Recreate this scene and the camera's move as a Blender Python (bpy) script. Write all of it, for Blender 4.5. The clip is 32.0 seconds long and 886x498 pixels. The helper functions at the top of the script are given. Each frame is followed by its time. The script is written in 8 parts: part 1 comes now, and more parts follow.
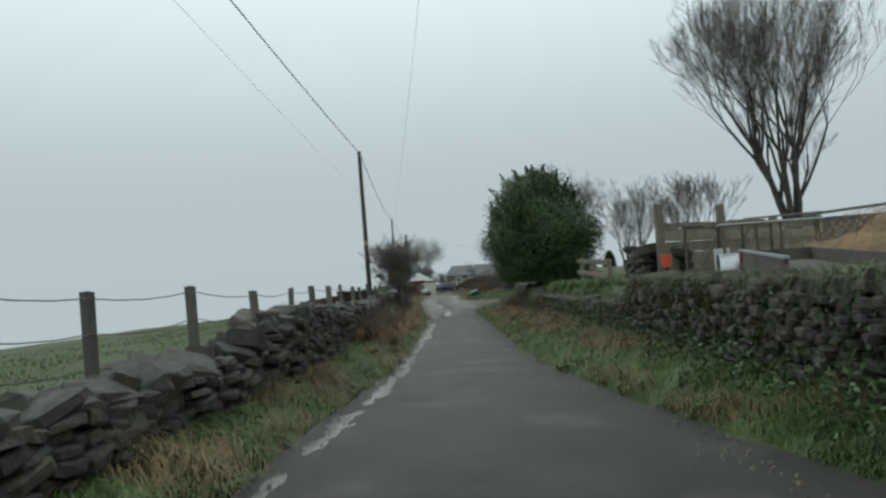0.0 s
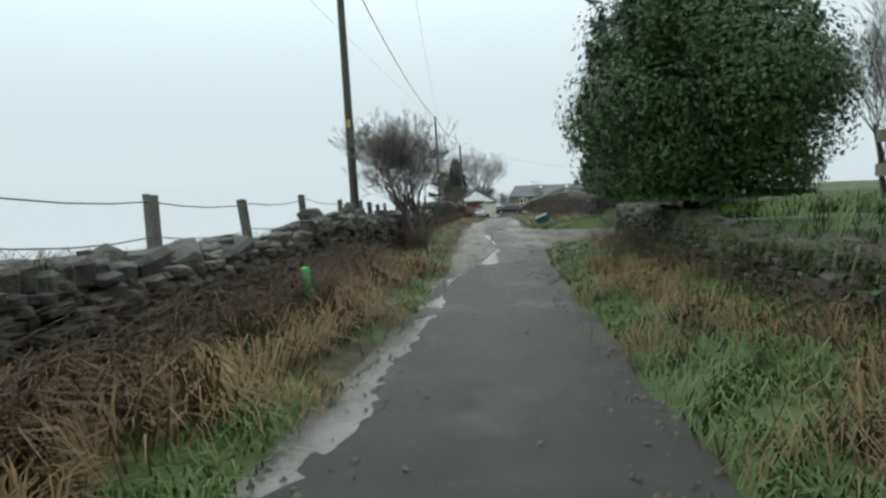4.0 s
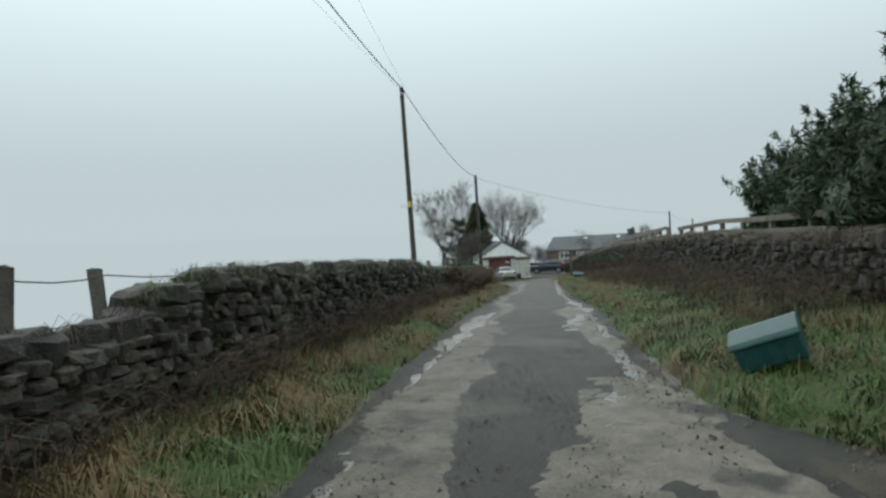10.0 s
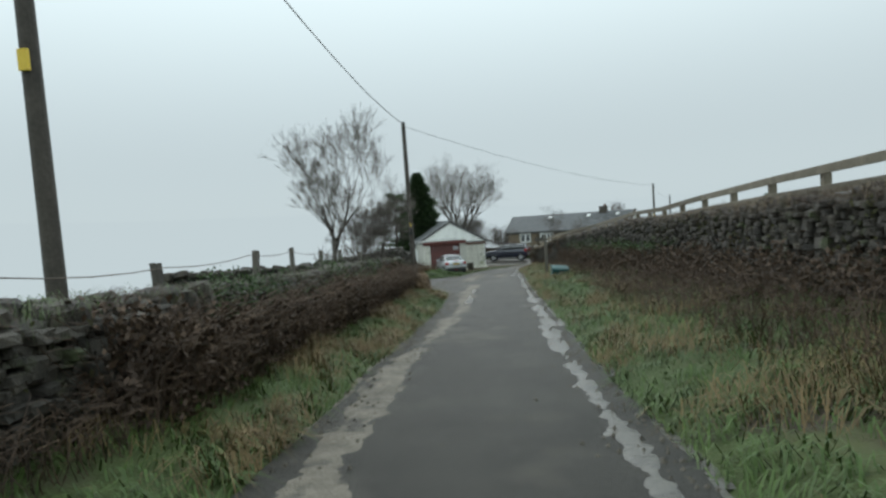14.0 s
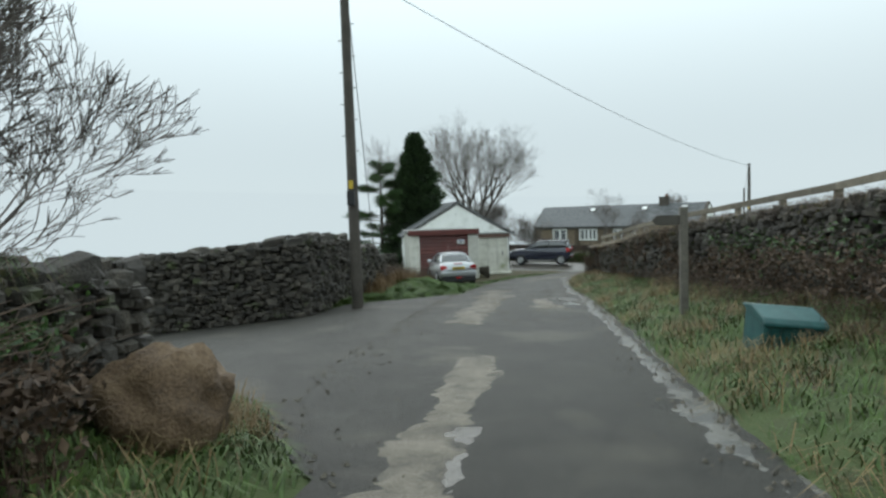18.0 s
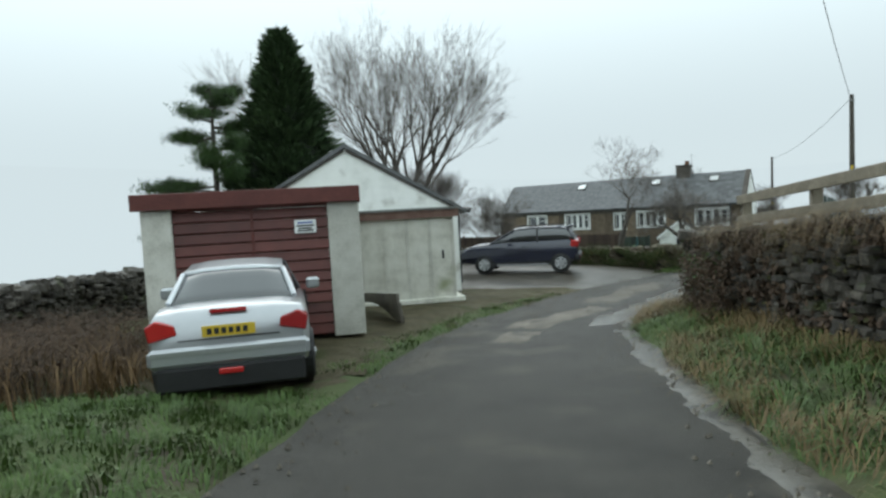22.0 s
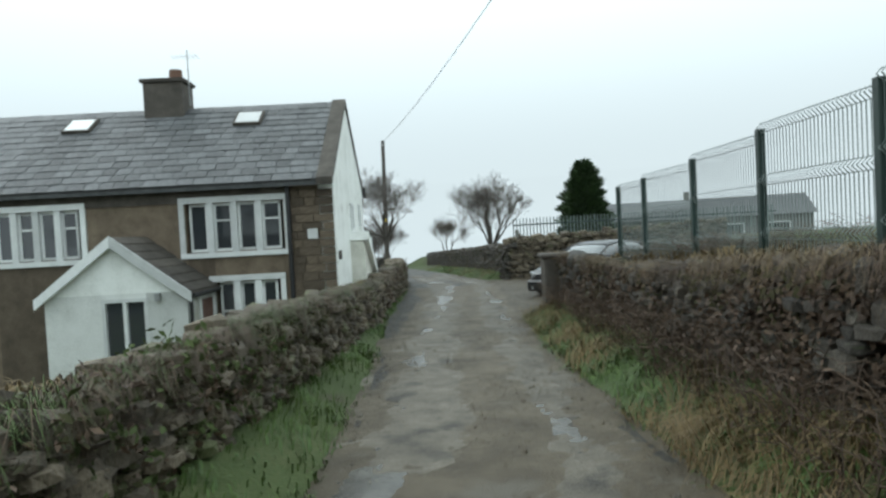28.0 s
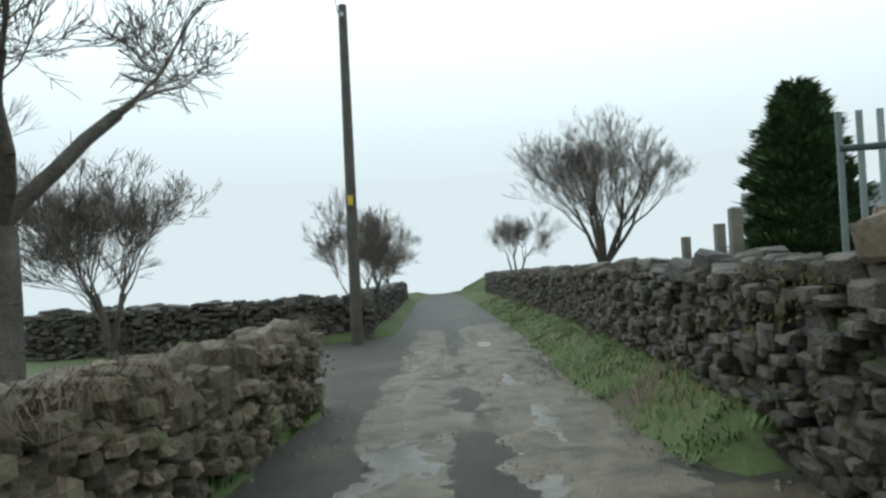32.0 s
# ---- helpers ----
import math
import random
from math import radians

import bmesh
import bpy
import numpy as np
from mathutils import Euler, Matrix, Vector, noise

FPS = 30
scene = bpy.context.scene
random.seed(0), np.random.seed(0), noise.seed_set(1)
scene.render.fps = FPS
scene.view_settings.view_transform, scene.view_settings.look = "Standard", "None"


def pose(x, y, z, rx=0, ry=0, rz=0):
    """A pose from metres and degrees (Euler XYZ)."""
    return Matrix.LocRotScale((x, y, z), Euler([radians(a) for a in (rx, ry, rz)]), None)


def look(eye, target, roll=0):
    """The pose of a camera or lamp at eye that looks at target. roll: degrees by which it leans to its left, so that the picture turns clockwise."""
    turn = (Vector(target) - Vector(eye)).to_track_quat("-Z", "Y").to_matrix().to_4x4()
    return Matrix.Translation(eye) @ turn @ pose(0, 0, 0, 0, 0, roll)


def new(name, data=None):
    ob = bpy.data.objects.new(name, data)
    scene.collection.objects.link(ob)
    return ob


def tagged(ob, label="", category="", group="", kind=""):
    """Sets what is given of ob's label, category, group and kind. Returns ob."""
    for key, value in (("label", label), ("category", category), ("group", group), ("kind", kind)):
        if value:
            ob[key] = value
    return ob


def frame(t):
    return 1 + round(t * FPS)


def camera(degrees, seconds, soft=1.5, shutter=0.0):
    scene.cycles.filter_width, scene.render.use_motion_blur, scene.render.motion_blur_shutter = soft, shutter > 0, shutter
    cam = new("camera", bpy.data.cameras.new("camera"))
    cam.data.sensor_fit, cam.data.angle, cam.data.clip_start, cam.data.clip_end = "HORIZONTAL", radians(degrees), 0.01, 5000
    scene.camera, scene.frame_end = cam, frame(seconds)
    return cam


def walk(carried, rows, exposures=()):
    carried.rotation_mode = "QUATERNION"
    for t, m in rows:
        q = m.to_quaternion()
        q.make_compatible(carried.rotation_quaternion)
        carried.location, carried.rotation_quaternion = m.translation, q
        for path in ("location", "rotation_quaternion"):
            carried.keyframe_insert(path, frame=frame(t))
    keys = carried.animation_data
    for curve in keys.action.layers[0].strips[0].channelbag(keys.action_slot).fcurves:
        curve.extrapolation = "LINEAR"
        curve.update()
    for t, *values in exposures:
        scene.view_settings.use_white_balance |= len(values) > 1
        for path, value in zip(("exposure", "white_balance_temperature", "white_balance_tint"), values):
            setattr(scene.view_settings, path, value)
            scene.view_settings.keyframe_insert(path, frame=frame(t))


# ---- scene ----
cam = camera(71.58, 32.0, soft=2.6)
PATH = [
    (0, (-0.123, 0.008, 1.350), (-0.059, 4.008, 1.385), -4.12),
    (0.5, (-0.057, 1.502, 1.300), (-0.005, 5.501, 1.261), -2.41),
    (1, (0.046, 3.078, 1.224), (0.072, 7.076, 1.105), -1.09),
    (1.5, (0.184, 4.570, 1.129), (0.171, 8.566, 0.940), 0.04),
    (2, (0.325, 6.239, 0.967), (0.288, 10.229, 0.681), -1.45),
    (2.5, (0.454, 7.826, 0.814), (0.344, 11.804, 0.413), -2.13),
    (4.5, (0.584, 14.765, 0.555), (0.152, 18.716, 0.107), -3.09),
    (5, (0.620, 16.560, 0.507), (0.262, 20.533, 0.209), -4.53),
    (5.5, (0.671, 18.379, 0.436), (0.311, 22.355, 0.192), -4.93),
    (6, (0.682, 20.301, 0.344), (0.327, 24.282, 0.195), -4.74),
    (6.5, (0.680, 22.125, 0.287), (0.352, 26.110, 0.157), -4.04),
    (7, (0.717, 24.062, 0.203), (0.364, 28.045, 0.089), -4.40),
    (7.5, (0.738, 25.914, 0.101), (0.351, 29.893, -0.049), -5.38),
    (8, (0.753, 27.903, 0.007), (0.316, 31.876, -0.163), -5.93),
    (8.5, (0.714, 29.777, -0.089), (0.227, 33.744, -0.232), -6.56),
    (9, (0.662, 31.792, -0.173), (0.113, 35.752, -0.307), -7.22),
    (9.5, (0.566, 33.621, -0.216), (-0.015, 37.577, -0.329), -6.08),
    (10, (0.448, 35.564, -0.263), (-0.138, 39.520, -0.340), -3.58),
    (10.5, (0.329, 37.223, -0.318), (-0.248, 41.180, -0.409), -3.11),
    (11, (0.320, 39.038, -0.361), (-0.261, 42.992, -0.517), -3.08),
    (11.5, (0.349, 40.948, -0.410), (-0.179, 44.909, -0.572), -2.66),
    (12, (0.288, 42.844, -0.492), (-0.124, 46.821, -0.613), -2.65),
    (12.5, (0.342, 44.644, -0.548), (-0.017, 48.624, -0.707), -2.65),
    (13, (0.446, 46.504, -0.597), (0.160, 50.489, -0.796), -3.00),
    (13.5, (0.531, 48.550, -0.674), (0.240, 52.534, -0.881), -3.97),
    (14, (0.522, 50.820, -0.799), (0.202, 54.802, -1.002), -4.03),
    (14.5, (0.492, 53.012, -0.914), (0.143, 56.989, -1.153), -3.78),
    (16.5, (0.132, 61.423, -1.550), (-0.288, 65.395, -1.776), -3.75),
    (17, (0.222, 63.723, -1.683), (-0.231, 67.691, -1.905), -3.37),
    (17.5, (0.221, 66.109, -1.793), (-0.234, 70.077, -2.010), -1.87),
    (18, (0.176, 68.505, -1.886), (-0.282, 72.472, -2.105), -1.80),
    (18.5, (0.146, 70.586, -2.012), (-0.330, 74.552, -2.234), -1.19),
    (19, (0.157, 72.832, -2.150), (-0.324, 76.796, -2.380), -1.83),
    (19.5, (0.126, 75.105, -2.247), (-0.339, 79.069, -2.519), -1.13),
    (20, (0.105, 77.476, -2.335), (-0.313, 81.442, -2.637), -1.67),
    (20.5, (0.167, 79.807, -2.482), (-0.205, 83.779, -2.781), -1.74),
    (21, (0.279, 82.182, -2.649), (-0.054, 86.157, -2.943), -2.47),
    (21.5, (0.322, 84.653, -2.826), (0.028, 88.632, -3.101), -3.32),
    (22, (0.350, 87.303, -3.007), (0.131, 91.290, -3.253), -3.15),
    (22.5, (0.518, 89.574, -3.196), (0.341, 93.563, -3.434), -3.97),
    (23, (0.681, 92.111, -3.333), (0.526, 96.100, -3.584), -4.10),
    (23.5, (0.944, 94.719, -3.506), (0.837, 98.710, -3.747), -3.31),
    (24, (1.451, 97.203, -3.676), (1.701, 101.190, -3.870), -2.08),
    (24.5, (2.265, 99.850, -3.805), (3.183, 103.737, -4.035), -0.23),
    (25, (3.577, 102.109, -3.941), (5.190, 105.763, -4.146), 0.45),
    (25.5, (5.224, 104.153, -4.084), (7.189, 107.633, -4.248), 0.01),
    (26, (6.783, 106.450, -4.221), (9.110, 109.699, -4.391), -0.54),
    (26.5, (8.414, 108.947, -4.345), (10.742, 112.197, -4.486), -2.87),
    (28.5, (14.090, 117.360, -4.741), (16.111, 120.809, -4.866), -2.89),
    (29, (15.535, 119.525, -4.904), (17.484, 123.015, -5.058), -3.16),
    (29.5, (16.790, 121.282, -5.072), (18.676, 124.800, -5.325), -2.75),
    (30, (18.138, 123.410, -5.045), (19.943, 126.968, -5.350), -2.48),
    (30.5, (19.382, 125.487, -5.020), (21.158, 129.063, -5.256), -1.42),
    (31, (20.794, 127.510, -5.020), (22.554, 131.098, -5.186), -1.63),
    (31.5, (22.105, 129.330, -4.999), (23.795, 132.956, -5.047), -3.18),
    (32, (23.300, 131.414, -5.079), (24.959, 135.053, -5.068), -3.46),
]
EXPOSURES = [(0.0, 0.32), (2.0, 0.55), (4.5, 0.84), (6.5, 0.84), (8.5, 0.46), (13.0, 0.5), (17.0, 0.78), (20.0, 0.76), (23.0, 0.84), (26.0, 0.84), (29.0, 0.96), (31.0, 0.94), (32.0, 0.97)]
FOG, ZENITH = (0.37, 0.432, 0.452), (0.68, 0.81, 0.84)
walk(cam, [(t, look(eye, target, roll)) for t, eye, target, roll in PATH], EXPOSURES)

# ---- world and light: thick drizzle, an even bright sky ----
world = bpy.data.worlds.new("overcast_sky")
scene.world = world
world.use_nodes = True
wn, wl = world.node_tree.nodes, world.node_tree.links
wn.clear()
w_out = wn.new("ShaderNodeOutputWorld")
w_bg = wn.new("ShaderNodeBackground")
w_sky = wn.new("ShaderNodeTexSky")
w_sky.sky_type, w_sky.sun_disc = "NISHITA", False
w_sky.sun_elevation, w_sky.sun_rotation = radians(35), radians(160)
w_co = wn.new("ShaderNodeTexCoord")
w_sep = wn.new("ShaderNodeSeparateXYZ")
w_map = wn.new("ShaderNodeMapRange")
w_map.interpolation_type = "SMOOTHSTEP"
w_map.inputs["From Min"].default_value, w_map.inputs["From Max"].default_value = 0.08, 0.55
w_ramp = wn.new("ShaderNodeMixRGB")
w_ramp.inputs[1].default_value = (*FOG, 1)
w_ramp.inputs[2].default_value = (*ZENITH, 1)
w_mix = wn.new("ShaderNodeMixRGB")
w_mix.blend_type = "ADD"
w_mix.inputs[0].default_value = 0.0015
wl.new(w_co.outputs["Generated"], w_sep.inputs[0])
wl.new(w_sep.outputs["Z"], w_map.inputs["Value"])
wl.new(w_map.outputs["Result"], w_ramp.inputs[0])
wl.new(w_ramp.outputs[0], w_mix.inputs[1])
wl.new(w_sky.outputs[0], w_mix.inputs[2])
wl.new(w_mix.outputs[0], w_bg.inputs["Color"])
w_bg.inputs["Strength"].default_value = 1.0
wl.new(w_bg.outputs[0], w_out.inputs["Surface"])
sun = new("sun", bpy.data.lights.new("sun", "SUN"))
sun.data.energy, sun.data.angle, sun.data.color = 0.5, radians(60), (1.0, 0.98, 0.95)
sun.matrix_world = pose(0, 0, 60, 55, 0, -160)


# ---- materials ----
def mat(name, stops, rough=0.8, scale=6.0, fine=60.0, bump=0.3, metal=0.0, vary=0.12, coat=0.0, stain=None, spec=0.5, island=False):
    """Two scales of noise through a colour ramp, each piece or island a little lighter or darker, with fine relief."""
    m = bpy.data.materials.new(name)
    m.use_nodes = True
    n, l = m.node_tree.nodes, m.node_tree.links
    b = n["Principled BSDF"]
    co = n.new("ShaderNodeTexCoord")
    big, small = n.new("ShaderNodeTexNoise"), n.new("ShaderNodeTexNoise")
    big.inputs["Scale"].default_value, big.inputs["Detail"].default_value = scale, 5
    small.inputs["Scale"].default_value, small.inputs["Detail"].default_value = fine, 6
    big.inputs["Roughness"].default_value = 0.62
    l.new(co.outputs["Object"], big.inputs["Vector"])
    l.new(co.outputs["Object"], small.inputs["Vector"])
    mix = n.new("ShaderNodeMath")
    mix.operation = "MULTIPLY_ADD"
    mix.inputs[1].default_value, mix.inputs[2].default_value = 0.35, 0.0
    l.new(small.outputs["Fac"], mix.inputs[0])
    add = n.new("ShaderNodeMath")
    add.operation = "MULTIPLY_ADD"
    add.inputs[1].default_value = 0.65
    l.new(big.outputs["Fac"], add.inputs[0])
    l.new(mix.outputs[0], add.inputs[2])
    ramp = n.new("ShaderNodeValToRGB")
    ramp.color_ramp.elements[0].position, ramp.color_ramp.elements[1].position = 0.33, 0.68
    ramp.color_ramp.elements[0].color = (*stops[0], 1)
    ramp.color_ramp.elements[1].color = (*stops[-1], 1)
    for k, c in enumerate(stops[1:-1], 1):
        e = ramp.color_ramp.elements.new(0.33 + 0.35 * k / (len(stops) - 1))
        e.color = (*c, 1)
    l.new(add.outputs[0], ramp.inputs[0])
    hue = n.new("ShaderNodeHueSaturation")
    if island:
        info = n.new("ShaderNodeNewGeometry")
        rnd = info.outputs["Random Per Island"]
    else:
        info = n.new("ShaderNodeObjectInfo")
        rnd = info.outputs["Random"]
    val = n.new("ShaderNodeMapRange")
    val.inputs["To Min"].default_value, val.inputs["To Max"].default_value = 1 - vary * 2, 1 + vary * 2
    l.new(rnd, val.inputs["Value"])
    l.new(val.outputs[0], hue.inputs["Value"])
    l.new(ramp.outputs[0], hue.inputs["Color"])
    last = hue.outputs[0]
    if stain:
        st, sr, sm = n.new("ShaderNodeTexNoise"), n.new("ShaderNodeValToRGB"), n.new("ShaderNodeMixRGB")
        st.inputs["Scale"].default_value, st.inputs["Detail"].default_value = stain[1], 7
        sr.color_ramp.elements[0].position, sr.color_ramp.elements[1].position = stain[2], stain[2] + 0.12
        l.new(co.outputs["Object"], st.inputs["Vector"])
        l.new(st.outputs["Fac"], sr.inputs[0])
        l.new(sr.outputs[0], sm.inputs[0])
        l.new(last, sm.inputs[1])
        sm.inputs[2].default_value = (*stain[0], 1)
        last = sm.outputs[0]
    l.new(last, b.inputs["Base Color"])
    b.inputs["Roughness"].default_value, b.inputs["Metallic"].default_value = rough, metal
    b.inputs["Coat Weight"].default_value = coat
    b.inputs["Coat Roughness"].default_value = 0.12
    b.inputs["Specular IOR Level"].default_value = spec
    if bump:
        bp = n.new("ShaderNodeBump")
        bp.inputs["Strength"].default_value, bp.inputs["Distance"].default_value = bump, 0.02
        l.new(small.outputs["Fac"], bp.inputs["Height"])
        l.new(bp.outputs[0], b.inputs["Normal"])
    return m


M = {}
M["tarmac"] = mat("wet_tarmac", [(0.032, 0.029, 0.024), (0.052, 0.048, 0.04), (0.078, 0.072, 0.06)], 0.55, 1.3, 110, 0.9, spec=0.28, stain=((0.078, 0.07, 0.056), 0.9, 0.56))
M["gravel"] = mat("worn_gravelly_tarmac", [(0.07, 0.06, 0.046), (0.135, 0.117, 0.091), (0.21, 0.185, 0.147)], 0.6, 3.2, 45, 1.0, spec=0.3, stain=((0.05, 0.045, 0.037), 2.6, 0.55))
M["water"] = mat("puddle_water", [(0.07, 0.064, 0.053), (0.12, 0.11, 0.092)], 0.26, 3, 30, 0.25, spec=0.35, stain=((0.05, 0.045, 0.037), 3.2, 0.52))
M["grass_ground"] = mat("short_wet_grass", [(0.034, 0.042, 0.012), (0.046, 0.068, 0.016), (0.075, 0.078, 0.028)], 0.9, 0.7, 35, 0.8, stain=((0.055, 0.042, 0.026), 0.9, 0.55))
M["blade_green"] = mat("green_grass", [(0.04, 0.076, 0.012), (0.06, 0.108, 0.017), (0.092, 0.128, 0.028)], 0.6, 0.8, 20, 0, vary=0.12, island=True)
M["blade_straw"] = mat("dead_straw_grass", [(0.105, 0.068, 0.027), (0.16, 0.107, 0.042), (0.215, 0.15, 0.064)], 0.7, 0.8, 20, 0, vary=0.14, island=True)
M["blade_rust"] = mat("rusty_dead_grass", [(0.085, 0.048, 0.021), (0.14, 0.083, 0.036), (0.2, 0.125, 0.056)], 0.8, 0.8, 20, 0, vary=0.14, island=True)
M["bramble"] = mat("dead_bramble_stalks", [(0.042, 0.027, 0.018), (0.08, 0.05, 0.032), (0.135, 0.09, 0.056)], 0.8, 2, 20, 0, vary=0.2, island=True)
M["stone"] = mat("dark_gritstone", [(0.022, 0.019, 0.015), (0.05, 0.043, 0.034), (0.1, 0.086, 0.066)], 0.75, 5, 45, 0.8, vary=0.22, coat=0.03, stain=((0.07, 0.085, 0.035), 3.0, 0.6))
M["stone_rest"] = mat("dark_gritstone_infill", [(0.022, 0.019, 0.015), (0.05, 0.043, 0.034), (0.1, 0.086, 0.066)], 0.75, 5, 45, 0.8, vary=0.22, coat=0.03, stain=((0.07, 0.085, 0.035), 3.0, 0.6), island=True)
M["stone_warm"] = mat("brown_gritstone", [(0.05, 0.04, 0.027), (0.105, 0.083, 0.057), (0.18, 0.145, 0.103)], 0.75, 5, 45, 0.8, vary=0.22, stain=((0.09, 0.1, 0.04), 2.5, 0.57))
M["stone_warm_rest"] = mat("brown_gritstone_infill", [(0.05, 0.04, 0.027), (0.105, 0.083, 0.057), (0.18, 0.145, 0.103)], 0.75, 5, 45, 0.8, vary=0.22, stain=((0.09, 0.1, 0.04), 2.5, 0.57), island=True)
M["mud"] = mat("brown_mud_and_grit", [(0.042, 0.033, 0.021), (0.078, 0.062, 0.041), (0.13, 0.107, 0.076)], 0.6, 2.0, 60, 1.0, spec=0.3, stain=((0.12, 0.105, 0.083), 2.4, 0.6))
M["fence_brown"] = mat("dark_brown_stained_boards", [(0.03, 0.02, 0.014), (0.055, 0.037, 0.026), (0.08, 0.056, 0.04)], 0.8, 3, 40, 0.3, vary=0.18)
M["fence_green"] = mat("dark_green_stained_boards", [(0.016, 0.024, 0.018), (0.03, 0.042, 0.032), (0.048, 0.062, 0.05)], 0.8, 3, 40, 0.3, vary=0.18)
# near-black core that closes the gaps between the wall stones
M["wall_core"] = mat("dark_wall_core", [(0.012, 0.011, 0.01), (0.03, 0.027, 0.022)], 0.95, 3, 30, 0.6)
M["wood"] = mat("weathered_wet_timber", [(0.05, 0.045, 0.038), (0.1, 0.09, 0.075), (0.15, 0.135, 0.11)], 0.8, 3, 40, 0.4, vary=0.15)
M["wood_light"] = mat("grey_brown_fence_rail", [(0.11, 0.095, 0.07), (0.18, 0.155, 0.115), (0.25, 0.22, 0.165)], 0.8, 3, 40, 0.4, vary=0.12)
M["pole"] = mat("creosoted_pole_wood", [(0.034, 0.029, 0.023), (0.06, 0.051, 0.041), (0.095, 0.082, 0.066)], 0.75, 2, 30, 0.4)
M["bark"] = mat("wet_grey_bark", [(0.035, 0.03, 0.025), (0.075, 0.065, 0.055), (0.12, 0.105, 0.09)], 0.85, 6, 50, 0.6)
M["twig"] = mat("brown_twigs", [(0.075, 0.063, 0.054), (0.14, 0.12, 0.105), (0.21, 0.187, 0.168)], 0.85, 3, 20, 0, vary=0.15, island=True)
M["leaf_dark"] = mat("dark_ivy_leaves", [(0.02, 0.041, 0.011), (0.038, 0.074, 0.019), (0.07, 0.122, 0.034)], 0.5, 1.2, 20, 0, vary=0.25, island=True, spec=0.35)
M["leaf_con"] = mat("green_conifer_sprays", [(0.028, 0.05, 0.02), (0.05, 0.085, 0.035), (0.085, 0.125, 0.055)], 0.6, 1.2, 20, 0, vary=0.22, island=True)
# near-black: the shade deep inside a crown, put into colour
M["shade"] = mat("crown_inner_shade", [(0.01, 0.016, 0.008), (0.022, 0.032, 0.014)], 0.95, 3, 20, 0.3)
M["metal"] = mat("galvanised_steel", [(0.3, 0.31, 0.31), (0.45, 0.46, 0.46)], 0.45, 6, 60, 0.1, metal=0.7)
M["wire"] = mat("dark_cable", [(0.03, 0.03, 0.032), (0.06, 0.06, 0.062)], 0.6, 6, 60, 0)
M["rust"] = mat("rusty_wire", [(0.07, 0.05, 0.038), (0.13, 0.1, 0.08)], 0.7, 6, 60, 0)
M["white_render"] = mat("white_roughcast_render", [(0.58, 0.59, 0.56), (0.74, 0.75, 0.72), (0.8, 0.81, 0.79)], 0.85, 1.6, 45, 0.6, stain=((0.42, 0.41, 0.36), 1.1, 0.62))
M["pebble"] = mat("cream_pebbledash", [(0.42, 0.41, 0.35), (0.62, 0.61, 0.54), (0.72, 0.71, 0.65)], 0.9, 3, 70, 1.0, stain=((0.3, 0.32, 0.2), 0.8, 0.64))
M["maroon"] = mat("maroon_painted_boards", [(0.07, 0.016, 0.012), (0.1, 0.024, 0.018), (0.13, 0.034, 0.026)], 0.5, 3, 30, 0.1)
M["brown_paint"] = mat("chipped_brown_fascia", [(0.08, 0.035, 0.025), (0.14, 0.075, 0.055), (0.2, 0.13, 0.1)], 0.6, 5, 40, 0.2)
M["slate"] = mat("grey_stone_slates", [(0.06, 0.062, 0.064), (0.1, 0.103, 0.106), (0.15, 0.152, 0.152)], 0.6, 4, 40, 0.4, vary=0.16)
M["sandstone"] = mat("brown_sandstone_blocks", [(0.07, 0.052, 0.036), (0.125, 0.095, 0.066), (0.18, 0.14, 0.1)], 0.85, 3, 40, 0.5, vary=0.18)
M["sooty"] = mat("soot_dark_stone", [(0.04, 0.034, 0.028), (0.07, 0.06, 0.05), (0.11, 0.095, 0.08)], 0.85, 3, 40, 0.4, vary=0.15)
M["brick"] = mat("red_brown_brick", [(0.1, 0.05, 0.034), (0.17, 0.09, 0.06), (0.22, 0.13, 0.09)], 0.85, 4, 40, 0.4, vary=0.2)
M["white_paint"] = mat("white_gloss_paint", [(0.62, 0.63, 0.62), (0.76, 0.77, 0.76)], 0.4, 4, 40, 0.05)
M["curtain"] = mat("pale_net_curtain", [(0.25, 0.26, 0.26), (0.36, 0.37, 0.37)], 0.9, 8, 60, 0.1)
M["dark"] = mat("unlit_interior", [(0.01, 0.01, 0.011), (0.02, 0.021, 0.022)], 0.9, 3, 20, 0)
M["teal"] = mat("teal_grit_bin_plastic", [(0.008, 0.05, 0.05), (0.014, 0.075, 0.073), (0.024, 0.1, 0.097)], 0.45, 4, 60, 0.1)
M["bright_green"] = mat("bright_green_plastic", [(0.03, 0.3, 0.05), (0.05, 0.4, 0.08)], 0.45, 8, 60, 0.1)
M["boulder"] = mat("ochre_brown_boulder", [(0.05, 0.03, 0.017), (0.13, 0.082, 0.045), (0.22, 0.15, 0.088)], 0.8, 3.5, 40, 1.0)
M["straw"] = mat("yellow_brown_straw_heap", [(0.16, 0.095, 0.045), (0.3, 0.19, 0.1), (0.4, 0.27, 0.15)], 0.9, 3, 60, 0.8, island=True, vary=0.2)
M["silver"] = mat("wet_silver_car_paint", [(0.5, 0.52, 0.54), (0.56, 0.58, 0.6)], 0.28, 2, 60, 0, metal=0.55, coat=0.8)
M["navy"] = mat("dark_blue_car_paint", [(0.007, 0.009, 0.022), (0.011, 0.014, 0.032)], 0.25, 2, 60, 0, coat=0.9)
M["graphite"] = mat("dark_grey_car_paint", [(0.012, 0.013, 0.015), (0.02, 0.021, 0.024)], 0.4, 2, 60, 0, coat=0.4)
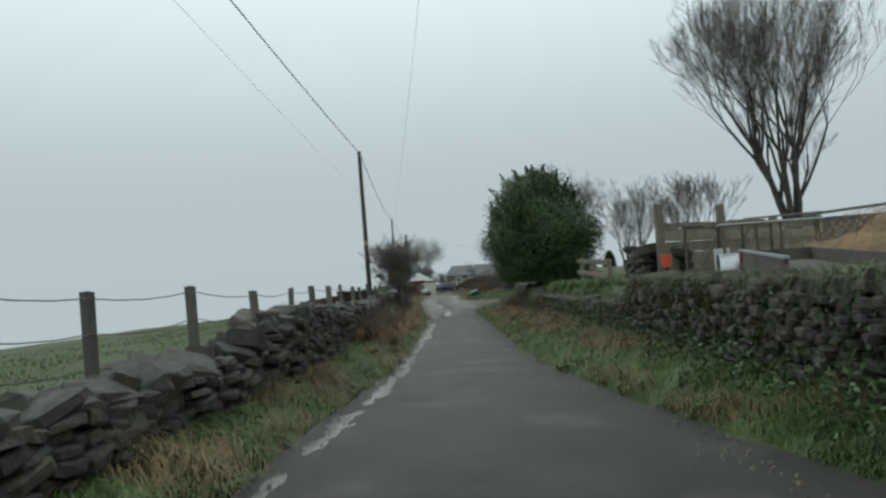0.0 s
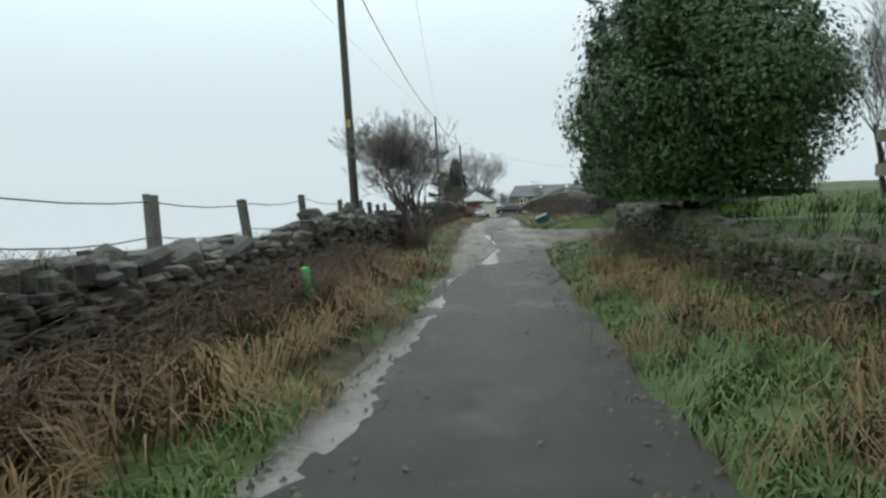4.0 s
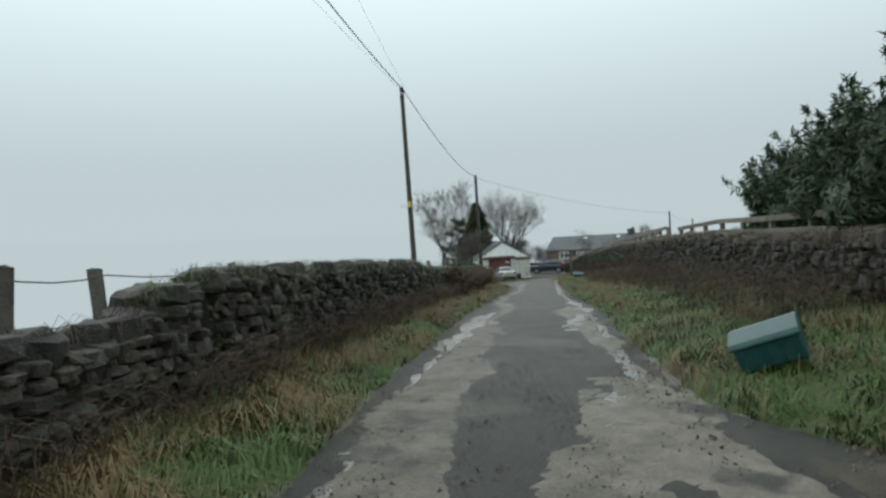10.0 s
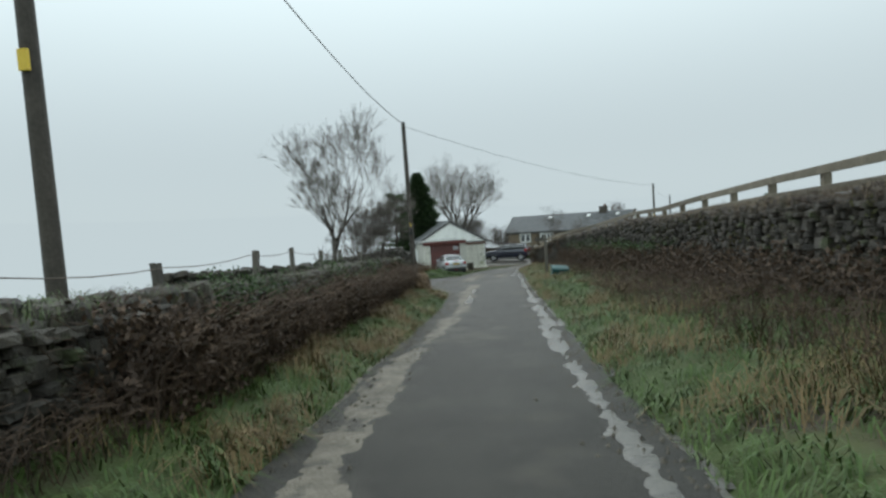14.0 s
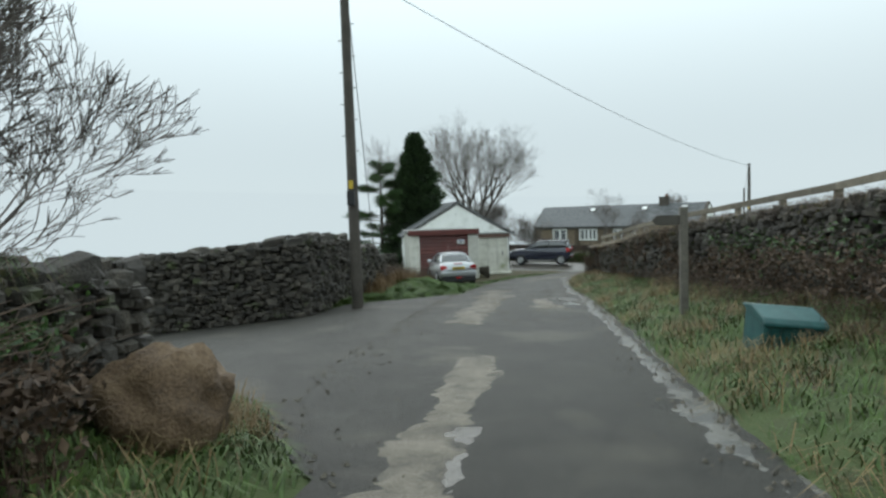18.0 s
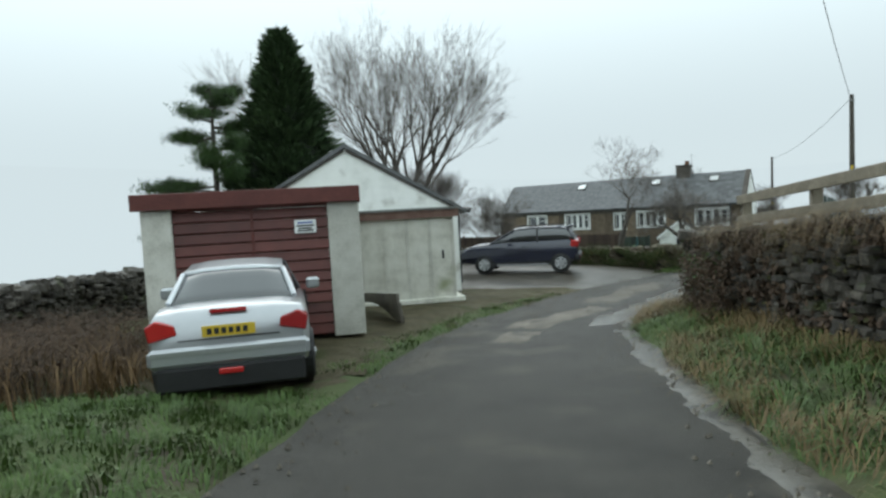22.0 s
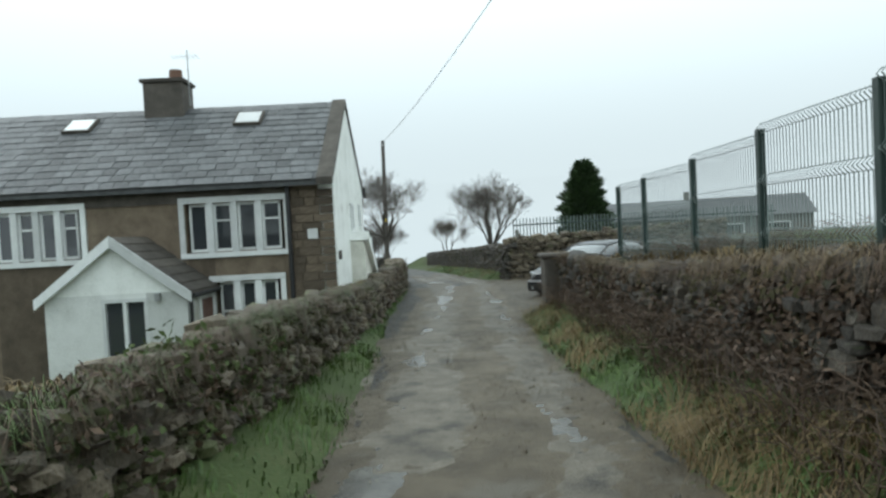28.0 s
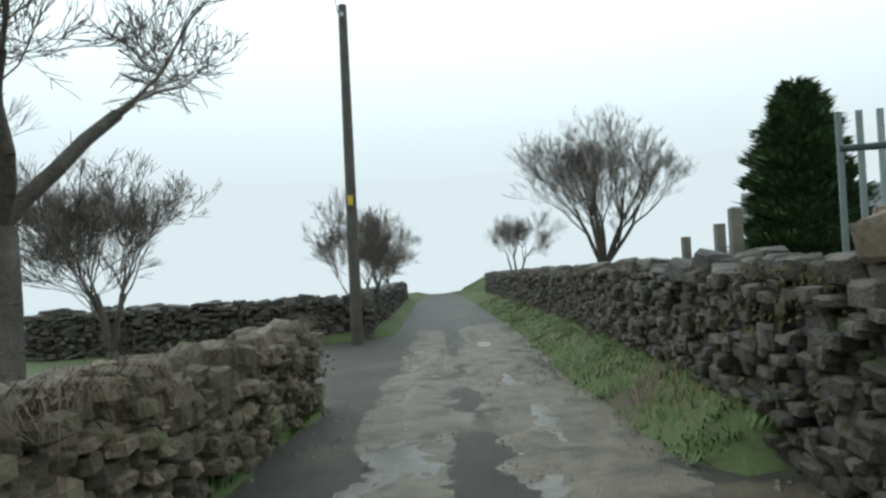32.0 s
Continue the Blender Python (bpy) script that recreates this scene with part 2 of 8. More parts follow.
M["moss_brown"] = mat("brown_green_moss", [(0.03, 0.032, 0.014), (0.055, 0.055, 0.024), (0.09, 0.08, 0.04)], 0.9, 4, 50, 0.3, spec=0.2)
M["mud_olive"] = mat("olive_gravel_and_moss", [(0.04, 0.034, 0.016), (0.078, 0.066, 0.036), (0.13, 0.11, 0.068)], 0.75, 2.2, 60, 1.0, spec=0.2, stain=((0.045, 0.055, 0.016), 1.4, 0.55))
M["plate_cream"] = mat("cream_plate", [(0.5, 0.49, 0.42), (0.6, 0.58, 0.5)], 0.4, 6, 60, 0)
M["rubber"] = mat("black_rubber", [(0.012, 0.012, 0.012), (0.025, 0.025, 0.025)], 0.7, 6, 60, 0.1)
M["alloy"] = mat("silver_alloy_wheel", [(0.45, 0.46, 0.47), (0.55, 0.56, 0.57)], 0.35, 6, 60, 0, metal=0.8)
M["car_glass"] = mat("dark_tinted_car_glass", [(0.02, 0.024, 0.026), (0.03, 0.034, 0.036)], 0.04, 3, 20, 0, spec=0.9, coat=1.0)
M["red_lens"] = mat("red_lamp_lens", [(0.35, 0.012, 0.015), (0.42, 0.02, 0.02)], 0.15, 6, 60, 0, coat=0.8)
M["yellow"] = mat("yellow_plate", [(0.62, 0.42, 0.03), (0.68, 0.48, 0.05)], 0.4, 6, 60, 0)
M["black"] = mat("black_trim_plastic", [(0.012, 0.012, 0.013), (0.022, 0.022, 0.023)], 0.5, 6, 60, 0.05)
M["green_metal"] = mat("dark_green_coated_steel", [(0.012, 0.03, 0.026), (0.02, 0.045, 0.038)], 0.5, 6, 60, 0)
M["mesh_wire"] = mat("pale_green_grey_mesh_wire", [(0.12, 0.16, 0.15), (0.19, 0.23, 0.22)], 0.5, 6, 60, 0)
M["orange"] = mat("orange_red_plastic", [(0.5, 0.06, 0.03), (0.6, 0.1, 0.05)], 0.5, 6, 60, 0)
M["blue"] = mat("bright_blue_plastic", [(0.03, 0.08, 0.35), (0.05, 0.12, 0.45)], 0.5, 6, 60, 0)
M["concrete"] = mat("wet_concrete_yard", [(0.034, 0.029, 0.022), (0.058, 0.05, 0.039), (0.092, 0.08, 0.064)], 0.36, 0.9, 70, 0.4, spec=0.4, stain=((0.04, 0.036, 0.03), 0.7, 0.55))
M["felt"] = mat("grey_corrugated_roofing", [(0.12, 0.12, 0.115), (0.2, 0.2, 0.19)], 0.8, 3, 50, 0.3)

g_glass = bpy.data.materials.new("window_glass")
g_glass.use_nodes = True
g_b = g_glass.node_tree.nodes["Principled BSDF"]
g_b.inputs["Base Color"].default_value = (0.04, 0.045, 0.05, 1)
g_b.inputs["Roughness"].default_value, g_b.inputs["Specular IOR Level"].default_value = 0.04, 0.8
g_b.inputs["Coat Weight"].default_value = 0.6
M["glass"] = g_glass

# ---- helpers ----


def mesh_of(bm, name, material, smooth=False):
    me = bpy.data.meshes.new(name)
    bm.to_mesh(me)
    bm.free()
    me.materials.append(material)
    if smooth:
        for p in me.polygons:
            p.use_smooth = True
    return me


def part(name, bm, material, parent=None, label="", m=None, smooth=False):
    """Link a bmesh, or a mesh that is shared, as one object under its thing or part."""
    me = bm if isinstance(bm, bpy.types.Mesh) else mesh_of(bm, name, material, smooth)
    ob = new(name, me)
    if parent:
        ob.parent = parent
    if m is not None:
        ob.matrix_local = m
    return tagged(ob, label)


def thing(name, m, label, category, group="", kind=""):
    ob = new(name)
    ob.matrix_world = m
    ob.empty_display_size = 0.2
    return tagged(ob, label, category, group, kind)


def box(bm, x0, x1, y0, y1, z0, z1, bevel=0.0):
    r = bmesh.ops.create_cube(bm, size=1.0, matrix=Matrix.LocRotScale(((x0 + x1) / 2, (y0 + y1) / 2, (z0 + z1) / 2), None, (x1 - x0, y1 - y0, z1 - z0)))
    if bevel:
        es = list({e for v in r["verts"] for e in v.link_edges})
        bmesh.ops.bevel(bm, geom=es, offset=bevel, segments=1, affect="EDGES")
    return bm


def boxm(*a, bevel=0.0):
    return box(bmesh.new(), *a, bevel=bevel)


def prism(bm, pts, axis, a, b):
    """A polygon of (u, v) pulled from a to b along x or y."""
    rings = []
    for d in (a, b):
        rings.append([bm.verts.new((d, u, v) if axis == "x" else (u, d, v)) for u, v in pts])
    n = len(pts)
    for k in range(n):
        bm.faces.new((rings[0][k], rings[0][(k + 1) % n], rings[1][(k + 1) % n], rings[1][k]))
    bm.faces.new(rings[0][::-1])
    bm.faces.new(rings[1])
    bmesh.ops.recalc_face_normals(bm, faces=bm.faces[:])
    return bm


def cyl(bm, p, q, r0, r1, seg=8):
    p, q = Vector(p), Vector(q)
    d = q - p
    m = Matrix.Translation((p + q) / 2) @ d.to_track_quat("Z", "Y").to_matrix().to_4x4()
    bmesh.ops.create_cone(bm, cap_ends=True, segments=seg, radius1=r0, radius2=r1, depth=d.length, matrix=m)
    return bm


def from_arrays(name, verts, faces, material, smooth=False):
    me = bpy.data.meshes.new(name)
    verts, faces = np.asarray(verts, np.float32), np.asarray(faces, np.int32)
    k = faces.shape[1]
    me.vertices.add(len(verts))
    me.vertices.foreach_set("co", verts.ravel())
    me.loops.add(len(faces) * k)
    me.loops.foreach_set("vertex_index", faces.ravel())
    me.polygons.add(len(faces))
    me.polygons.foreach_set("loop_start", np.arange(0, len(faces) * k, k, dtype=np.int32))
    if smooth:
        me.polygons.foreach_set("use_smooth", np.ones(len(faces), bool))
    me.update(calc_edges=True)
    me.validate()
    me.materials.append(material)
    return me


# ---- the lane: stations along its middle, metres; it falls gently and bends to the right ----
LANE = np.array([
    (-1.43, -29.94, 1.01),
    (-1.09, -21.94, 0.74),
    (-0.73, -13.94, 0.47),
    (-0.39, -5.95, 0.20),
    (-0.02, 2.05, -0.08),
    (0.52, 10.04, -0.62),
    (0.66, 18.04, -0.90),
    (0.74, 26.03, -1.25),
    (0.54, 34.03, -1.58),
    (0.32, 42.02, -1.81),
    (0.52, 50.02, -2.10),
    (0.28, 58.02, -2.64),
    (0.22, 66.01, -3.14),
    (0.14, 74.01, -3.55),
    (0.26, 82.01, -3.99),
    (0.54, 90.00, -4.56),
    (1.68, 97.90, -5.06),
    (5.64, 104.78, -5.47),
    (10.09, 111.43, -5.81),
    (14.56, 118.06, -6.15),
    (18.95, 124.75, -6.40),
    (23.31, 131.45, -6.43),
    (27.03, 138.53, -6.75),
    (30.42, 145.80, -7.07),
    (33.60, 153.18, -7.39),
    (36.75, 160.58, -7.71),
    (39.90, 167.98, -8.03),
    (43.05, 175.38, -8.35),
    (46.20, 182.78, -8.67),
    (47.80, 186.50, -8.83),
])
_d = np.r_[0, np.cumsum(np.hypot(*np.diff(LANE[:, :2], axis=0).T))] - 30.0
LS = np.arange(-30, _d[-1], 0.25)


def _soft(a):
    k = np.hanning(27)[1:-1]
    k /= k.sum()
    p = np.r_[2 * a[0] - a[1:13][::-1], a, 2 * a[-1] - a[-13:-1][::-1]]
    return np.convolve(p, k, "valid")


LC = np.stack([_soft(np.interp(LS, _d, LANE[:, k])) for k in range(3)], 1)
LT = np.gradient(LC[:, :2], LS, axis=0)
LT /= np.linalg.norm(LT, axis=1)[:, None]


def at(s, o, h=0.0):
    """World place of a station s, an offset o to the right and a height h over the lane. Works on arrays."""
    x, y, z = (np.interp(s, LS, LC[:, k]) for k in range(3))
    tx, ty = np.interp(s, LS, LT[:, 0]), np.interp(s, LS, LT[:, 1])
    return np.stack([x + o * ty, y - o * tx, z + h + 0 * np.asarray(o)], -1)


def yaw_at(s):
    return math.degrees(math.atan2(-np.interp(s, LS, LT[:, 0]), np.interp(s, LS, LT[:, 1])))


def put(s, o, h=0.0, turn=0.0):
    """Pose at a station: local y runs along the lane, x to its right."""
    p = at(s, o, h)
    return pose(*p, 0, 0, yaw_at(s) + turn)


def station(x, y):
    """Nearest station and offset, for arrays of places."""
    P = np.stack([np.ravel(x), np.ravel(y)], 1)
    idx = np.empty(len(P), int)
    for a in range(0, len(P), 20000):
        d = ((P[a:a + 20000, None, :] - LC[None, ::4, :2]) ** 2).sum(-1)
        idx[a:a + 20000] = d.argmin(1) * 4
    r = P - LC[idx, :2]
    along = (r * LT[idx]).sum(1)
    off = r[:, 0] * LT[idx, 1] - r[:, 1] * LT[idx, 0]
    s = LS[idx] + np.clip(along, -0.6, 0.6)
    return s, off, np.interp(s, LS, LC[:, 2])


def ramp_(x, *xy):
    return np.interp(x, xy[0::2], xy[1::2])


def edge_left(s):
    return ramp_(s, -30, -1.8, 4, -1.8, 7, -1.78, 10.6, -1.5, 18, -1.2, 25, -1.17, 28, -1.45, 40, -1.55, 50, -1.7, 56, -1.45, 67, -1.15, 72, -1.25, 73.6, -2.2, 75, -8.5, 81.9, -8.5,
                 82.9, -5.0, 84, -4.6, 86, -3.2, 88, -1.95, 95, -2.0, 99, -1.7, 103, -1.9, 110, -1.9, 113, -0.95, 120, -0.75, 127, -1.2, 131, -1.6, 140, -1.75, 144.5, -1.7, 146, -8, 150, -8, 152, -1.8, 200, -1.6)


def edge_right(s):
    return ramp_(s, -30, 3.5, 0, 3.0, 3, 2.6, 6, 1.85, 9.5, 1.22, 12, 0.98, 20, 0.85, 25, 0.8, 29, 1.0, 30.3, 1.8, 31.8, 9.5, 37.4, 9.5, 38.8, 2.4, 41, 1.35, 53, 1.25, 67, 1.55, 81, 1.75, 86, 1.8, 93, 1.36,
                 99, 0.98, 105, 1.05, 112, 1.3, 115, 1.5, 127, 1.05, 130.5, 1.12, 131.3, 1.9, 132.2, 8.5, 141.7, 8.5, 142.0, 1.2, 145, 0.95, 200, 1.1)


# walls: offset of the lane-side face and height of the top, by station
def wall_right_o(s):
    return ramp_(s, 3, 3.0, 12, 2.9, 20, 2.5, 31.5, 3.5, 39.5, 4.3, 50, 4.1, 60, 4.6, 73, 5.0, 80, 4.7, 85, 4.0, 89, 3.5, 98.5, 1.95, 104, 3.0, 112, 2.5, 127, 2.2, 131.5, 1.75, 141.3, 1.95, 170, 2.2)


def wall_right_h(s):
    return ramp_(s, 3, 1.2, 11, 1.32, 12, 0.8, 20, 0.75, 24, 1.0, 31.5, 1.0, 39.5, 1.25, 49, 1.4, 54, 1.7, 60, 1.85, 73, 2.1, 77.5, 1.95, 80, 1.92, 87, 1.82, 92, 1.5, 98.5, 1.4, 104, 1.3, 112, 1.35, 121, 1.25, 126.5, 1.02, 129.4, 1.14, 131.8, 1.15, 141.3, 1.28, 145, 1.33, 170, 1.3)


def wall_left_h(s):
    return ramp_(s, -8, 0.6, 4, 0.74, 7.5, 0.8, 8.8, 1.25, 12, 1.22, 13, 1.0, 13.7, 1.12, 18, 0.95, 21.3, 1.0, 21.8, 1.2, 24, 1.15, 26, 1.08, 28, 1.07, 34, 1.1, 37, 1.05, 38.2, 0.98, 39.6, 0.98, 40.3, 1.2, 40.8, 1.3, 50, 1.27, 52, 1.17, 60, 1.2, 67, 1.32, 73.5, 1.3)


def side_fall(s, o):
    """The side track runs downhill away from the lane."""
    return -0.1 * np.clip(-o - 3.6, 0, 16) * np.clip((s - 72.8) / 1.2, 0, 1) * np.clip((84.5 - s) / 1.5, 0, 1)


def ground_h(s, o):
    """Height of the ground over the lane."""
    return ground_flat(s, o) + side_fall(s, o)


def ground_flat(s, o):
    eL, eR = edge_left(s), edge_right(s)
    h = np.full(np.shape(s), -0.07)
    # left side: verge, then a field that swells and falls away
    t = np.clip((eL - o) / 0.25, 0, 1)
    left = -0.05 + 0.09 * t + ramp_(s, 80, 0.25, 82, 0.02, 86.5, 0.04, 89, 0.25) * np.clip((eL - o - 0.2) / 1.4, 0, 1)
    k_up = np.clip((46 - s) / 16, 0, 1)
    field = 0.4 - (0.06 - 0.045 * k_up) * np.clip(-o - 3.5, 0, 12) - (0.16 - 0.09 * k_up) * np.clip(-o - 15, 0, 60)
    wl_ = np.clip((-o - 3.0) / 0.5, 0, 1) * np.maximum(np.clip((92 - s) / 2, 0, 1), np.clip((-o - 20) / 10, 0, 1))
    wl_ = wl_ * (1 - np.clip((s - 81) / 1.0, 0, 1) * np.clip((89.5 - s) / 1.5, 0, 1) * np.clip((o + 5.4) / 0.4, 0, 1))
    left = left * (1 - wl_) + field * wl_
    yard = np.clip((s - 90) / 3, 0, 1) * np.clip((114 - s) / 2, 0, 1) * np.clip((-o - 1.8) / 0.5, 0, 1) * np.clip((30 + o) / 10, 0, 1)
    left = left * (1 - yard) + (-0.02 - 0.05 * np.clip(-o - 16, 0, 40)) * yard
    gard = np.clip((s - 113) / 1.5, 0, 1) * np.clip((-o - 1.7) / 0.6, 0, 1) * np.clip((36 + o) / 10, 0, 1)
    g_h = 0.25 - ramp_(s, 113, 0.0, 120, 0.9, 126, 1.9, 137, 1.9, 140, 0.6, 150, 0.3) * np.clip((-o - 2.4) / 2.5, 0, 1) - 0.06 * np.clip(-o - 20, 0, 60)
    left = left * (1 - gard) + g_h * gard
    h = np.where(o < eL, left, h)
    # right side: verge up to the wall, raised land behind it
    wo, wh = wall_right_o(s), wall_right_h(s)
    t = np.clip((o - eR) / 0.25, 0, 1)
    right = -0.05 + 0.1 * t + ramp_(s, 0, 0.25, 30, 0.25, 42, 0.4, 60, 0.5, 98, 0.3, 130, 0.25) * np.clip((o - eR - 0.2) / np.maximum(wo - eR - 0.2, 0.4), 0, 1)
    raised = ramp_(s, -30, 0.9, 12, 0.95, 24, 0.8, 31, 0.5, 33, 0.0, 38, 0.0, 40, 0.9, 60, 1.45, 98, 1.2, 99, 0.2, 103, 0.2, 105, 1.15, 127, 0.95, 130.6, 0.8, 131.6, 0.0, 140, 0.0, 142, 1.0, 170, 1.0)
    fld = raised + 0.02 * np.clip(o - 6, 0, 14) + 0.2 * np.clip(o - 4, 0, 9) * np.clip((s - 104) / 2, 0, 1) * np.clip((136 - s) / 8, 0, 1) - 0.1 * np.clip(o - 24, 0, 60)
    k = np.clip((o - wo - 0.15) / 0.35, 0, 1)
    right = right * (1 - k) + fld * k
    return np.where(o > eR, right, h)


# ---- ground: one sheet out to the horizon ----
def lines(dense_a, dense_b, step, far):
    mid = list(np.arange(dense_a, dense_b + 1e-6, step))
    out_, d, v = [], step, dense_b
    while v < far:
        d *= 1.28
        v += d
        out_.append(v)
    lo, d, v = [], step, dense_a
    while v > -far:
        d *= 1.28
        v -= d
        lo.append(v)
    return np.array(lo[::-1] + mid + out_)


gx, gy = lines(-10, 46, 0.4, 2600), lines(-8, 156, 0.4, 2600)
XX, YY = np.meshgrid(gx, gy)
gs, go, gz = station(XX, YY)
far_ = np.hypot(np.clip(np.abs(XX.ravel() - 18) - 60, 0, None), np.clip(np.abs(YY.ravel() - 74) - 110, 0, None))
bump_ = np.array([noise.noise(Vector((x * 0.5, y * 0.5, 0))) * 0.06 + noise.noise(Vector((x * 1.7, y * 1.7, 3))) * 0.035 for x, y in zip(XX.ravel(), YY.ravel())])
offroad = np.clip(np.maximum(edge_left(gs) - go, go - edge_right(gs)) / 0.6, 0, 1)
bump_ = bump_ * (1 - 0.8 * np.clip((gs - 90) / 3, 0, 1) * np.clip((112 - gs) / 2, 0, 1) * (go < -1.5))
GZ = gz + np.maximum(ground_h(gs, go), -14) + bump_ * offroad - 0.01 * np.clip(far_, 0, 1500)
nx = len(gx)
ii, jj = np.meshgrid(np.arange(nx - 1), np.arange(len(gy) - 1))
q0 = (jj * nx + ii).ravel()
ground = new("ground", from_arrays("ground", np.stack([XX.ravel(), YY.ravel(), GZ], 1), np.stack([q0, q0 + 1, q0 + nx + 1, q0 + nx], 1), M["grass_ground"], True))
tagged(ground, "rough wet pasture and grass verges beside the lane", "ground", kind="structure")

# ---- the road: patched tarmac with its side turnings ----
rs = np.arange(-30, 184, 0.3)
ro = np.linspace(0, 1, 25)
RS, RO = np.meshgrid(rs, ro, indexing="ij")
jit = np.array([noise.noise(Vector((s * 0.9, 1, 0))) * 0.12 + noise.noise(Vector((s * 3.1, 4, 0))) * 0.06 for s in rs])
jit2 = np.array([noise.noise(Vector((s * 0.9, 9, 0))) * 0.12 + noise.noise(Vector((s * 3.1, 14, 0))) * 0.06 for s in rs])
OO = (edge_left(RS) + jit[:, None]) * (1 - RO) + (edge_right(RS) + jit2[:, None]) * RO
RP = at(RS, OO, 0.0)
RP[..., 2] += side_fall(RS, OO)
RP[..., 2] += np.array([noise.noise(Vector((x * 0.6, y * 0.6, 5))) for x, y in RP[..., :2].reshape(-1, 2)]).reshape(RS.shape) * 0.018
nq = len(ro)
a_ = (np.arange(len(rs) - 1)[:, None] * nq + np.arange(nq - 1)[None]).ravel()
road = new("road", from_arrays("road", RP.reshape(-1, 3), np.stack([a_, a_ + 1, a_ + nq + 1, a_ + nq], 1), M["tarmac"], True))
tagged(road, "narrow wet patched tarmac lane with broken edges", "road", kind="structure")


def patch(name, s0, s1, o0, o1, material, label, category, seed, h=0.012, wob=0.35, kind="structure", rise=0.0):
    """A shallow sheet that comes up through the road: o0 and o1 are its edges, as station-offset pairs; ragged shores and small islands."""
    ss = np.arange(s0 - 0.2, s1 + 0.2, 0.07)
    a = np.interp(ss, o0[0::2], o0[1::2])
    b = np.interp(ss, o1[0::2], o1[1::2])
    nu = max(8, int((np.max(b - a) + 0.7) / 0.07))
    u = np.linspace(0, 1, nu)
    o = (a[:, None] - 0.35) * (1 - u) + (b[:, None] + 0.35) * u
    S = ss[:, None] + 0 * o
    d = np.minimum(np.minimum(o - a[:, None], b[:, None] - o), np.minimum(S - s0, s1 - S) * 0.5)
    wave = np.array([noise.noise(Vector((p * 0.7, q * 1.3, seed))) + 0.65 * noise.noise(Vector((p * 2.1, q * 3.2, seed + 3))) + 0.4 * noise.noise(Vector((p * 6.0, q * 8.0, seed + 6))) + 0.4 * noise.noise(Vector((p * 13.0, q * 15.0, seed + 9))) for p, q in zip(S.ravel(), o.ravel())]).reshape(S.shape)
    v = d + wave * (0.13 + wob * 0.7)
    z = np.clip(v * max(0.06, h * 1.6), -0.03, h)
    P = at(S, o, 0.0)
    P[..., 2] += rise * np.clip(-o - 1.8, 0, 2.2) * np.clip((S - s0) / 4.5, 0, 1) + z + np.array([noise.noise(Vector((x * 0.6, y * 0.6, 5))) for x, y in P[..., :2].reshape(-1, 2)]).reshape(o.shape) * 0.018
    q = (np.arange(len(ss) - 1)[:, None] * nu + np.arange(nu - 1)[None]).ravel()
    F = np.stack([q, q + 1, q + nu + 1, q + nu], 1)
    F = F[(z.ravel()[F] > -0.012).any(1)]
    used, inv_f = np.unique(F, return_inverse=True)
    ob = new(name, from_arrays(name, P.reshape(-1, 3)[used], inv_f.reshape(F.shape), material, True))
    return tagged(ob, label, category, kind=kind)

# ---- drystone walls ----
def stone_mesh(seed, mtl, flat=1.0):
    """A rough quarried block about one unit long, its corners knocked off."""
    r = random.Random(seed)
    bm = bmesh.new()
    bmesh.ops.create_cube(bm, size=1.0)
    bmesh.ops.bevel(bm, geom=bm.edges[:], offset=0.16, segments=1, affect="EDGES")
    for v in bm.verts:
        v.co += Vector((r.uniform(-0.08, 0.08), r.uniform(-0.08, 0.08), r.uniform(-0.09, 0.09) * flat))
    return mesh_of(bm, "stone", mtl)


STONES = {k: [stone_mesh(100 + n, M[k]) for n in range(14)] for k in ("stone", "stone_warm")}
STONE_V = {k: [(np.array([v.co[:] for v in me.vertices]), [tuple(p.vertices) for p in me.polygons]) for me in STONES[k]] for k in STONES}


def stone_rest(name, mats, kind, material):
    """Many blocks joined into one mesh."""
    vs, fs, base = [], [], 0
    for k, (n, m) in enumerate(mats):
        v, f = STONE_V[kind][n]
        A = np.array(m)
        vs.append(v @ A[:3, :3].T + A[:3, 3])
        fs += [tuple(i + base for i in p) for p in f]
        base += len(v)
    me = bpy.data.meshes.new(name)
    me.from_pydata(np.concatenate(vs).tolist(), [], fs)
    me.materials.append(material)
    return me


